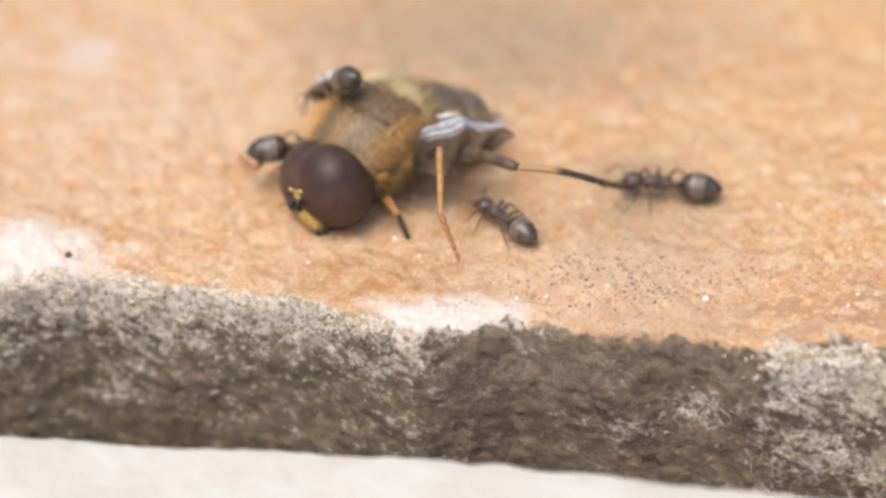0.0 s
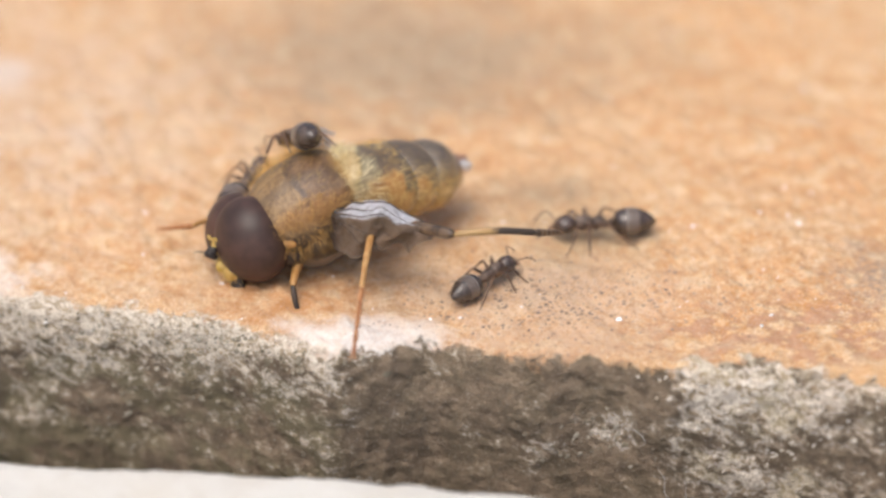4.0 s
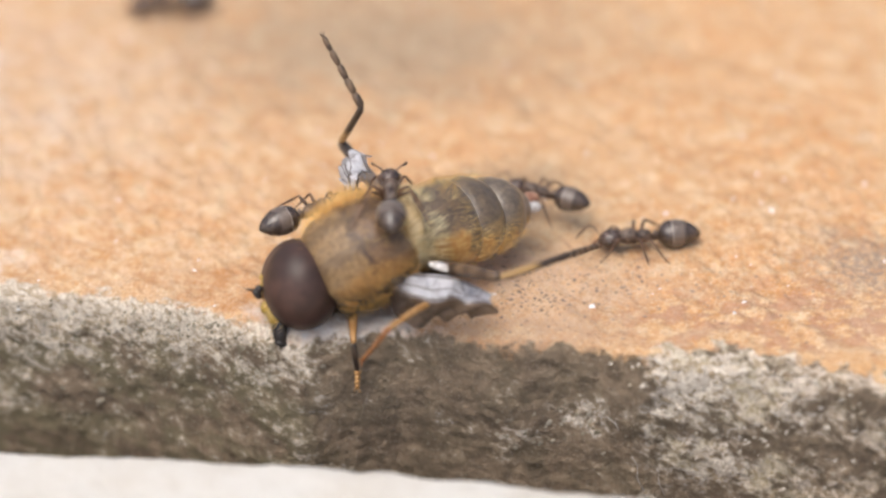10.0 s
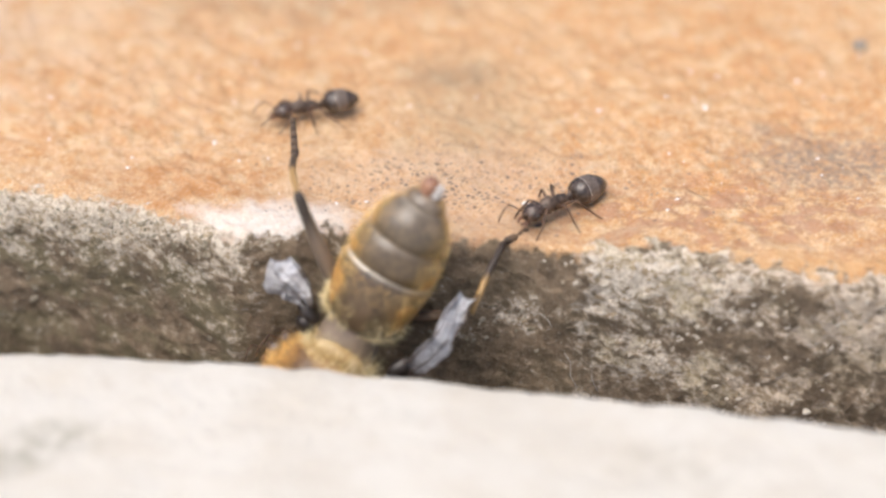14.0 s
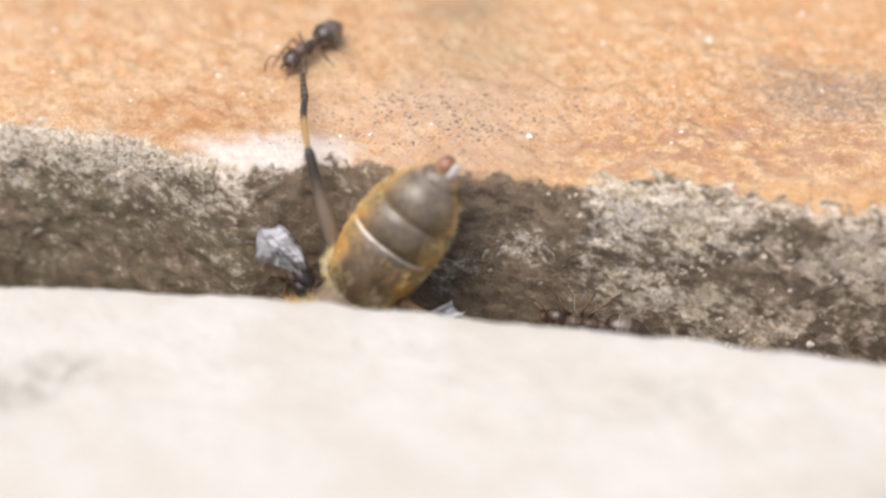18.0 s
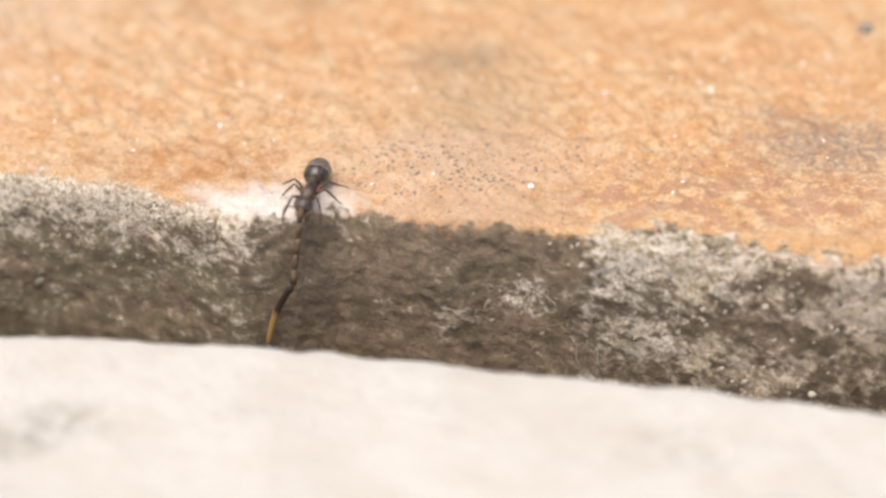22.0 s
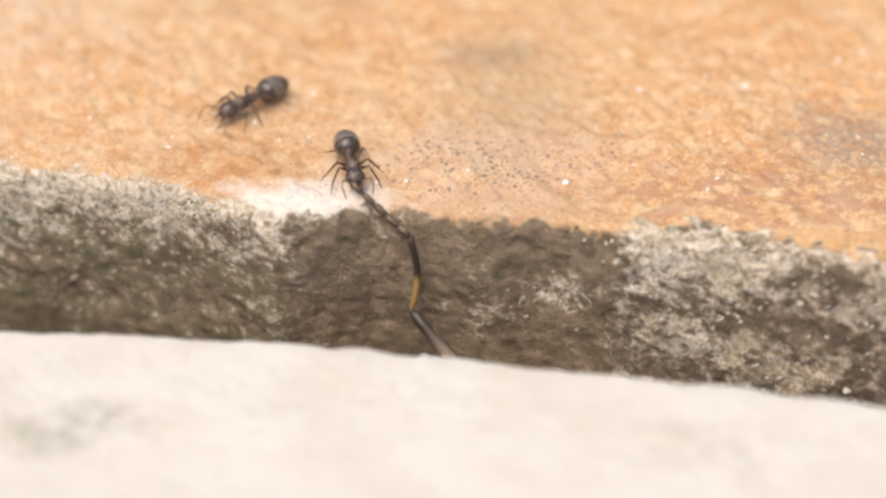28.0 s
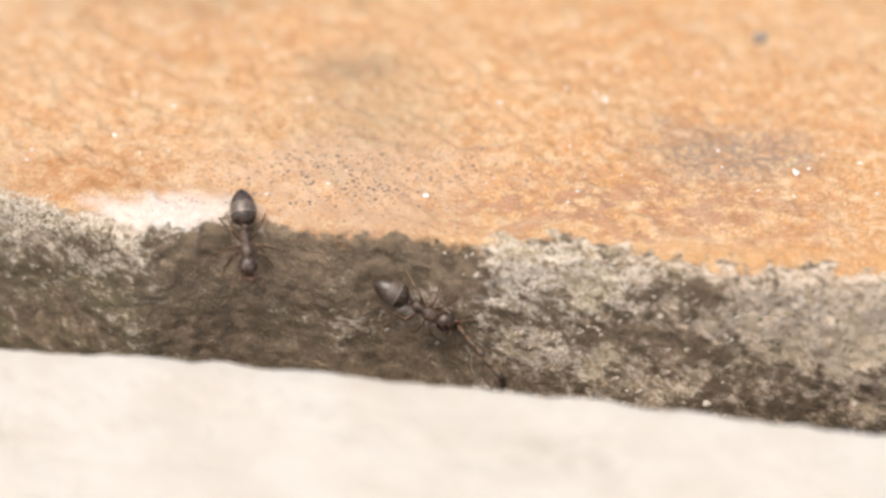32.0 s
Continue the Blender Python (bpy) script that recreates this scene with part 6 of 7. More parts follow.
    walk(fly_parts["rh_tarsus"], [
    (0, P(-0.28, 0.14, -0.56, -17.8, -15.5, 157.4)), (0.6, P(1.20, -1.49, 0.81, -28.5, 22.6, -127.8)), (1, P(4.32, -1.06, 0.61, 111.4, 15.9, -119.7)),
    (1.3, P(4.65, -1.77, 1.18, 106.8, 14.3, -120.3)), (1.8, P(0.39, -0.04, -1.14, -106.4, 67.4, 60.4)),
    (2, P(0.35, -0.06, -0.94, -104.1, 67.9, 60.0)), (3, P(1.71, -0.20, -2.24, 155.4, 86.9, -55.1)), (4, P(1.84, 0.10, -2.16, 177.7, 87.2, -26.0)),
    (4.5, P(1.89, 0.08, -2.11, 154.3, 87.0, -43.6)), (6.5, P(4.12, -3.17, -0.00, 73.4, 86.7, -46.1)), (7, P(5.50, -5.20, -1.21, 91.5, 42.0, -32.8)),
    (7.5, P(3.74, 0.00, -1.76, 68.6, -42.3, -19.4)), (8, P(4.13, -0.94, -1.32, -93.0, -40.3, -7.4)),
    (8.5, P(5.65, -3.63, -0.05, 107.1, -58.5, 118.7)), (9, P(6.36, -5.21, -1.24, 102.7, -60.4, 117.7)),
    (9.5, P(6.02, -2.20, 1.11, 135.7, -49.8, 128.1)), (10, P(5.45, -2.66, 0.54, 141.4, -51.9, 124.3)),
    (10.3, P(4.19, -2.73, -0.73, -125.2, -42.3, 42.5)), (10.5, P(4.29, -3.54, -1.31, -93.0, -26.6, 35.9)),
    (10.7, P(2.76, -6.81, -2.80, 85.3, 42.2, -157.5)), (10.8, P(1.15, -7.77, 1.26, -53.0, 62.6, 112.3)),
    (10.9, P(0.61, -8.00, 0.16, 35.2, 65.6, 154.2)), (11, P(3.92, -2.55, 0.67, -39.4, 25.2, -17.2)), (11.2, P(6.00, -2.42, -0.00, 92.0, 0.1, 31.4)),
    (11.5, P(5.22, -4.40, 0.32, -91.5, 23.5, -146.2)), (12, P(8.12, -6.71, -2.35, -10.9, 39.1, -131.7)),
    (12.5, P(4.54, -7.61, -1.74, -76.6, 7.4, -166.2)), (13, P(4.70, -8.96, -3.83, -77.7, 14.6, -164.5)),
    (14, P(5.42, -7.23, -2.55, -83.3, 16.4, -164.2)), (15, P(5.96, -7.80, -2.58, -93.4, 20.5, -164.1)),
    (15.5, P(6.03, -7.82, -2.67, -96.5, 13.5, -163.4)), (17.5, P(5.93, -7.73, -3.21, -89.9, 17.7, -163.7)),
    (18, P(6.22, -7.65, -2.91, -89.0, 16.0, -163.7)), (19, P(6.35, -7.91, -3.16, -90.6, 14.7, -163.7)),
    (20, P(6.88, -7.02, -3.60, 69.4, 21.6, -125.9)), (21, P(6.29, -7.21, -3.28, 69.0, 22.1, -126.1)),
    (21.5, P(6.17, -7.47, -2.48, -94.0, 11.3, -173.8)), (21.6, P(5.12, -10.87, 0.54, -44.7, 31.8, -165.6)),
    (21.7, P(8.10, -4.56, 2.94, 31.4, 40.4, -89.0)),
    (22, P(7.84, -3.58, 0.18, -6.4, 30.9, -102.8)), (22.5, P(7.47, -3.89, 0.78, -18.3, 39.9, -101.9)), (23, P(7.09, -4.07, 0.94, 5.3, 82.3, -62.2)),
    (24, P(7.19, -3.95, 0.91, -14.9, 49.9, -101.7)), (24.5, P(7.04, -4.20, 0.77, -22.9, 48.2, -106.4)), (25.5, P(6.97, -4.34, -0.48, -21.5, 79.8, -92.3)),
    (26.5, P(7.00, -4.17, -1.61, -36.1, 81.0, -88.8)), (27, P(6.99, -2.22, -1.54, -45.4, 63.2, -91.6)), (28, P(7.30, -1.31, -1.39, -49.2, 70.4, -83.1)),
    (29, P(6.90, -1.71, -1.38, 39.0, 83.0, 11.6)), (30, P(6.69, -2.41, -0.19, -78.1, 63.6, -88.6)), (31, P(6.21, -2.34, 0.41, -84.1, 54.5, -93.7)),
    (32, P(6.73, -2.75, 1.08, -73.5, 48.6, -97.1)),
    ])
    walk(fly_parts["lm_femur"], [
    (0, P(-1.30, 0.10, -1.60, 45.7, 9.0, 121.8)), (0.6, P(-1.30, 0.10, -1.60, 44.3, -1.9, 132.6)), (1, P(-1.30, 0.10, -1.60, 43.7, -9.3, 140.3)),
    (1.3, P(-1.30, 0.10, -1.60, 40.8, 2.4, 127.5)), (1.8, P(-1.30, 0.10, -1.60, 32.8, 17.4, 107.4)), (2, P(-1.30, 0.10, -1.60, 28.2, 22.2, 98.8)),
    (3, P(-1.30, 0.10, -1.60, 31.0, 14.0, 113.9)), (4, P(-1.30, 0.10, -1.60, 28.4, -0.1, 138.4)), (4.5, P(-1.30, 0.10, -1.60, -4.2, 4.7, 116.5)),
    (6.5, P(-1.30, 0.10, -1.60, 33.3, 5.4, 113.5)), (7, P(-1.30, 0.10, -1.60, 32.5, 1.8, 119.1)), (7.5, P(-1.30, 0.10, -1.60, 32.2, 0.8, 120.6)),
    (8, P(-1.30, 0.10, -1.60, 31.7, -0.1, 122.1)), (8.5, P(-1.30, 0.10, -1.60, 36.0, 1.1, 120.4)), (9, P(-1.30, 0.10, -1.60, 40.3, 2.3, 118.8)),
    (9.5, P(-1.30, 0.10, -1.60, 36.5, -0.3, 122.1)), (10, P(-1.30, 0.10, -1.60, 32.5, -2.8, 125.7)), (10.3, P(-1.30, 0.10, -1.60, 31.3, -4.8, 129.0)),
    (10.5, P(-1.30, 0.10, -1.60, 30.5, -6.2, 131.3)), (10.7, P(-1.30, 0.10, -1.60, 30.5, -6.2, 131.3)),
    (10.8, P(-1.30, 0.10, -1.60, 30.5, -6.2, 131.3)), (10.9, P(-1.30, 0.10, -1.60, 30.5, -6.2, 131.3)),
    (11, P(-1.30, 0.10, -1.60, 16.6, -63.3, 37.9)), (11.2, P(-1.30, 0.10, -1.60, 17.8, -69.7, 48.6)),
    (11.5, P(-1.30, 0.10, -1.60, 20.9, -69.5, 40.0)), (12, P(-1.30, 0.10, -1.60, 19.7, -65.8, 29.7)),
    (12.5, P(-1.30, 0.10, -1.60, 30.5, -6.2, 131.3)), (13, P(-1.30, 0.10, -1.60, 30.5, -6.2, 131.3)), (14, P(-1.30, 0.10, -1.60, 30.5, -6.2, 131.3)),
    (15, P(-1.30, 0.10, -1.60, 30.5, -6.2, 131.3)), (15.5, P(-1.30, 0.10, -1.60, 30.5, -6.2, 131.3)),
    (17.5, P(-1.30, 0.10, -1.60, 30.5, -6.2, 131.3)), (18, P(-1.30, 0.10, -1.60, 30.5, -6.2, 131.3)), (19, P(-1.30, 0.10, -1.60, 30.5, -6.2, 131.3)),
    (20, P(-1.30, 0.10, -1.60, 30.5, -6.2, 131.3)), (21, P(-1.30, 0.10, -1.60, 30.5, -6.2, 131.3)), (21.5, P(-1.30, 0.10, -1.60, 30.5, -6.2, 131.3)),
    (21.6, P(-1.30, 0.10, -1.60, 30.5, -6.2, 131.3)), (21.7, P(-1.30, 0.10, -1.60, 30.5, -6.2, 131.3)),
    (22, P(-1.30, 0.10, -1.60, 30.5, -6.2, 131.3)), (22.5, P(-1.30, 0.10, -1.60, 30.5, -6.2, 131.3)), (23, P(-1.30, 0.10, -1.60, 30.5, -6.2, 131.3)),
    (24, P(-1.30, 0.10, -1.60, 30.5, -6.2, 131.3)), (24.5, P(-1.30, 0.10, -1.60, 30.5, -6.2, 131.3)),
    (25.5, P(-1.30, 0.10, -1.60, 30.5, -6.2, 131.3)), (26.5, P(-1.30, 0.10, -1.60, 30.5, -6.2, 131.3)),
    (27, P(-1.30, 0.10, -1.60, 30.5, -6.2, 131.3)), (28, P(-1.30, 0.10, -1.60, 30.5, -6.2, 131.3)), (29, P(-1.30, 0.10, -1.60, 30.5, -6.2, 131.3)),
    (30, P(-1.30, 0.10, -1.60, 30.5, -6.2, 131.3)), (31, P(-1.30, 0.10, -1.60, 30.5, -6.2, 131.3)), (32, P(-1.30, 0.10, -1.60, 30.5, -6.2, 131.3)),
    ])
    walk(fly_parts["lm_tibia"], [
    (0, P(-3.32, -0.75, 0.59, -6.4, -12.6, 42.1)), (0.6, P(-2.88, -1.46, 0.56, -70.6, -14.0, 40.3)), (1, P(-2.47, -1.84, 0.51, -64.6, -13.7, 40.3)),
    (1.3, P(-3.21, -1.26, 0.42, -13.5, -4.2, 52.2)), (1.8, P(-3.94, -0.20, 0.00, -7.1, -6.2, 41.4)), (2, P(-4.08, 0.23, -0.24, -5.0, -6.7, 36.7)),
    (3, P(-3.89, -0.62, -0.05, -7.2, -5.3, 49.2)), (4, P(-3.11, -1.94, -0.13, -1.4, -4.1, 65.4)), (4.5, P(-4.06, -1.30, -1.83, 0.7, -4.2, 53.8)),
    (6.5, P(-3.74, -0.78, 0.09, 10.2, -2.3, 34.7)), (7, P(-3.61, -1.13, 0.06, 20.6, -2.4, 35.0)), (7.5, P(-3.57, -1.22, 0.05, 34.7, -3.3, 36.8)),
    (8, P(-3.53, -1.31, 0.03, 40.3, -0.7, 33.3)), (8.5, P(-3.48, -1.14, 0.22, 39.9, 1.4, 30.8)), (9, P(-3.41, -0.97, 0.40, 39.5, 3.4, 28.4)),
    (9.5, P(-3.40, -1.23, 0.24, 41.1, 2.1, 30.0)), (10, P(-3.38, -1.49, 0.06, 42.6, 0.7, 31.5)), (10.3, P(-3.27, -1.67, 0.01, 41.3, -0.5, 32.9)),
    (10.5, P(-3.20, -1.79, -0.04, 40.5, -1.3, 33.8)), (10.7, P(-3.20, -1.79, -0.04, 40.5, -1.3, 33.8)),
    (10.8, P(-3.20, -1.79, -0.04, 40.5, -1.3, 33.8)), (10.9, P(-3.20, -1.79, -0.04, 40.5, -1.3, 33.8)),
    (11, P(-3.75, 1.96, -1.20, 47.6, 135.6, 25.5)), (11.2, P(-4.10, 1.39, -1.27, 44.8, 129.4, 35.2)),
    (11.5, P(-3.95, 1.65, -1.21, 43.2, 129.9, 28.3)), (12, P(-3.57, 2.17, -1.17, 45.0, 133.4, 18.2)),
    (12.5, P(-3.20, -1.79, -0.04, 40.5, -1.3, 33.8)), (13, P(-3.20, -1.79, -0.04, 40.5, -1.3, 33.8)), (14, P(-3.20, -1.79, -0.04, 40.5, -1.3, 33.8)),
    (15, P(-3.20, -1.79, -0.04, 40.5, -1.3, 33.8)), (15.5, P(-3.20, -1.79, -0.04, 40.5, -1.3, 33.8)),
    (17.5, P(-3.20, -1.79, -0.04, 40.5, -1.3, 33.8)), (18, P(-3.20, -1.79, -0.04, 40.5, -1.3, 33.8)), (19, P(-3.20, -1.79, -0.04, 40.5, -1.3, 33.8)),
    (20, P(-3.20, -1.79, -0.04, 40.5, -1.3, 33.8)), (21, P(-3.20, -1.79, -0.04, 40.5, -1.3, 33.8)), (21.5, P(-3.20, -1.79, -0.04, 40.5, -1.3, 33.8)),
    (21.6, P(-3.20, -1.79, -0.04, 40.5, -1.3, 33.8)), (21.7, P(-3.20, -1.79, -0.04, 40.5, -1.3, 33.8)),
    (22, P(-3.20, -1.79, -0.04, 40.5, -1.3, 33.8)), (22.5, P(-3.20, -1.79, -0.04, 40.5, -1.3, 33.8)), (23, P(-3.20, -1.79, -0.04, 40.5, -1.3, 33.8)),
    (24, P(-3.20, -1.79, -0.04, 40.5, -1.3, 33.8)), (24.5, P(-3.20, -1.79, -0.04, 40.5, -1.3, 33.8)),
    (25.5, P(-3.20, -1.79, -0.04, 40.5, -1.3, 33.8)), (26.5, P(-3.20, -1.79, -0.04, 40.5, -1.3, 33.8)),
    (27, P(-3.20, -1.79, -0.04, 40.5, -1.3, 33.8)), (28, P(-3.20, -1.79, -0.04, 40.5, -1.3, 33.8)), (29, P(-3.20, -1.79, -0.04, 40.5, -1.3, 33.8)),
    (30, P(-3.20, -1.79, -0.04, 40.5, -1.3, 33.8)), (31, P(-3.20, -1.79, -0.04, 40.5, -1.3, 33.8)), (32, P(-3.20, -1.79, -0.04, 40.5, -1.3, 33.8)),
    ])
    walk(fly_parts["lm_tarsus"], [
    (0, P(-5.46, 1.74, 0.23, 7.8, -9.7, 55.1)), (0.6, P(-3.02, -0.13, -2.46, 18.4, -12.0, 64.9)), (1, P(-2.84, -0.31, -2.38, 24.8, -14.4, 71.1)),
    (1.3, P(-5.71, 0.75, -0.35, 17.7, -11.8, 64.3)), (1.8, P(-6.07, 2.29, -0.40, 2.5, -9.6, 51.8)), (2, P(-6.02, 2.89, -0.53, 0.9, -9.5, 48.0)),
    (3, P(-6.34, 1.55, -0.47, -5.2, -9.1, 58.6)), (4, P(-6.11, -0.56, -0.21, -13.8, -8.2, 64.2)), (4.5, P(-6.72, 0.65, -1.78, 4.2, -7.5, 72.4)),
    (6.5, P(-5.61, 1.87, 0.67, 14.3, -0.0, 28.7)), (7, P(-5.42, 1.38, 1.22, 9.7, 0.8, 24.6)), (7.5, P(-5.28, 0.89, 1.93, -35.5, -6.1, -5.0)),
    (8, P(-4.94, 0.78, 2.16, -39.3, -8.4, -8.0)), (8.5, P(-4.73, 1.06, 2.34, -51.3, -12.3, -11.9)), (9, P(-4.51, 1.33, 2.50, -61.7, -15.5, -14.1)),
    (9.5, P(-4.58, 0.96, 2.41, -61.8, -11.0, -11.6)), (10, P(-4.62, 0.60, 2.30, -61.8, -6.4, -9.1)), (10.3, P(-4.63, 0.40, 2.19, -60.8, -5.1, -8.4)),
    (10.5, P(-4.64, 0.27, 2.10, -60.2, -4.2, -7.9)), (10.7, P(-4.64, 0.27, 2.10, -60.2, -4.2, -7.9)), (10.8, P(-4.64, 0.27, 2.10, -60.2, -4.2, -7.9)),
    (10.9, P(-4.64, 0.27, 2.10, -60.2, -4.2, -7.9)), (11, P(-3.17, 4.70, -2.94, 26.1, 129.7, 28.3)), (11.2, P(-3.99, 4.34, -2.75, 23.4, 123.4, 37.8)),
    (11.5, P(-3.57, 4.59, -2.66, 21.5, 123.8, 30.6)), (12, P(-2.69, 4.91, -2.77, 23.3, 127.4, 20.6)), (12.5, P(-4.64, 0.27, 2.10, -60.2, -4.2, -7.9)),
    (13, P(-4.64, 0.27, 2.10, -60.2, -4.2, -7.9)), (14, P(-4.64, 0.27, 2.10, -60.2, -4.2, -7.9)), (15, P(-4.64, 0.27, 2.10, -60.2, -4.2, -7.9)),
    (15.5, P(-4.64, 0.27, 2.10, -60.2, -4.2, -7.9)), (17.5, P(-4.64, 0.27, 2.10, -60.2, -4.2, -7.9)), (18, P(-4.64, 0.27, 2.10, -60.2, -4.2, -7.9)),
    (19, P(-4.64, 0.27, 2.10, -60.2, -4.2, -7.9)), (20, P(-4.64, 0.27, 2.10, -60.2, -4.2, -7.9)), (21, P(-4.64, 0.27, 2.10, -60.2, -4.2, -7.9)),
    (21.5, P(-4.64, 0.27, 2.10, -60.2, -4.2, -7.9)), (21.6, P(-4.64, 0.27, 2.10, -60.2, -4.2, -7.9)), (21.7, P(-4.64, 0.27, 2.10, -60.2, -4.2, -7.9)),
    (22, P(-4.64, 0.27, 2.10, -60.2, -4.2, -7.9)), (22.5, P(-4.64, 0.27, 2.10, -60.2, -4.2, -7.9)), (23, P(-4.64, 0.27, 2.10, -60.2, -4.2, -7.9)),
    (24, P(-4.64, 0.27, 2.10, -60.2, -4.2, -7.9)), (24.5, P(-4.64, 0.27, 2.10, -60.2, -4.2, -7.9)), (25.5, P(-4.64, 0.27, 2.10, -60.2, -4.2, -7.9)),
    (26.5, P(-4.64, 0.27, 2.10, -60.2, -4.2, -7.9)), (27, P(-4.64, 0.27, 2.10, -60.2, -4.2, -7.9)), (28, P(-4.64, 0.27, 2.10, -60.2, -4.2, -7.9)),
    (29, P(-4.64, 0.27, 2.10, -60.2, -4.2, -7.9)), (30, P(-4.64, 0.27, 2.10, -60.2, -4.2, -7.9)), (31, P(-4.64, 0.27, 2.10, -60.2, -4.2, -7.9)),
    (32, P(-4.64, 0.27, 2.10, -60.2, -4.2, -7.9)),
    ])
    walk(fly_parts["rm_femur"], [
    (0, P(1.30, 0.10, -1.60, -1.7, 7.8, -62.7)), (0.6, P(1.30, 0.10, -1.60, 12.1, 4.3, -24.5)), (1, P(1.30, 0.10, -1.60, 11.9, 1.5, -11.7)),
    (1.3, P(1.30, 0.10, -1.60, 13.0, 2.8, -17.6)), (1.8, P(1.30, 0.10, -1.60, 14.7, 5.4, -27.8)), (2, P(1.30, 0.10, -1.60, 15.4, 6.5, -32.0)),
    (3, P(1.30, 0.10, -1.60, 8.5, 2.7, -14.2)), (4, P(1.30, 0.10, -1.60, 22.3, 2.7, -14.2)), (4.5, P(1.30, 0.10, -1.60, 5.9, -0.8, -0.6)),
    (6.5, P(1.30, 0.10, -1.60, 6.1, 1.8, -24.7)), (7, P(1.30, 0.10, -1.60, 8.0, 2.1, -27.2)), (7.5, P(1.30, 0.10, -1.60, 13.0, 0.6, -19.0)),
    (8, P(1.30, 0.10, -1.60, 18.4, -1.4, -12.0)), (8.5, P(1.30, 0.10, -1.60, 19.2, -0.5, -14.6)), (9, P(1.30, 0.10, -1.60, 23.3, -0.0, -15.8)),
    (9.5, P(1.30, 0.10, -1.60, 30.6, -2.4, -11.1)), (10, P(1.30, 0.10, -1.60, 30.7, -2.9, -10.3)), (10.3, P(1.30, 0.10, -1.60, 24.1, 1.7, -19.1)),
    (10.5, P(1.30, 0.10, -1.60, 2.4, 5.3, -34.2)), (10.7, P(1.30, 0.10, -1.60, 19.5, 11.0, -63.0)), (10.8, P(1.30, 0.10, -1.60, -3.6, 16.5, -102.3)),
    (10.9, P(1.30, 0.10, -1.60, 27.4, -0.1, -33.1)), (11, P(1.30, 0.10, -1.60, 25.2, 19.4, -71.3)), (11.2, P(1.30, 0.10, -1.60, 14.8, 33.2, -111.7)),
    (11.5, P(1.30, 0.10, -1.60, 27.8, 38.9, -129.7)), (12, P(1.30, 0.10, -1.60, -68.9, 62.8, -47.5)),
    (12.5, P(1.30, 0.10, -1.60, -68.9, 62.8, -47.5)), (13, P(1.30, 0.10, -1.60, -68.9, 62.8, -47.5)), (14, P(1.30, 0.10, -1.60, -68.9, 62.8, -47.5)),
    (15, P(1.30, 0.10, -1.60, -68.9, 62.8, -47.5)), (15.5, P(1.30, 0.10, -1.60, -68.9, 62.8, -47.5)),
    (17.5, P(1.30, 0.10, -1.60, -68.9, 62.8, -47.5)), (18, P(1.30, 0.10, -1.60, -68.9, 62.8, -47.5)), (19, P(1.30, 0.10, -1.60, -68.9, 62.8, -47.5)),
    (20, P(1.30, 0.10, -1.60, -68.9, 62.8, -47.5)), (21, P(1.30, 0.10, -1.60, -68.9, 62.8, -47.5)), (21.5, P(1.30, 0.10, -1.60, -68.9, 62.8, -47.5)),
    (21.6, P(1.30, 0.10, -1.60, -68.9, 62.8, -47.5)), (21.7, P(1.30, 0.10, -1.60, -68.9, 62.8, -47.5)),
    (22, P(1.30, 0.10, -1.60, -68.9, 62.8, -47.5)), (22.5, P(1.30, 0.10, -1.60, -68.9, 62.8, -47.5)), (23, P(1.30, 0.10, -1.60, -68.9, 62.8, -47.5)),
    (24, P(1.30, 0.10, -1.60, -68.9, 62.8, -47.5)), (24.5, P(1.30, 0.10, -1.60, -68.9, 62.8, -47.5)),
    (25.5, P(1.30, 0.10, -1.60, -68.9, 62.8, -47.5)), (26.5, P(1.30, 0.10, -1.60, -68.9, 62.8, -47.5)),
    (27, P(1.30, 0.10, -1.60, -68.9, 62.8, -47.5)), (28, P(1.30, 0.10, -1.60, -68.9, 62.8, -47.5)), (29, P(1.30, 0.10, -1.60, -68.9, 62.8, -47.5)),
    (30, P(1.30, 0.10, -1.60, -68.9, 62.8, -47.5)), (31, P(1.30, 0.10, -1.60, -68.9, 62.8, -47.5)), (32, P(1.30, 0.10, -1.60, -68.9, 62.8, -47.5)),
    ])
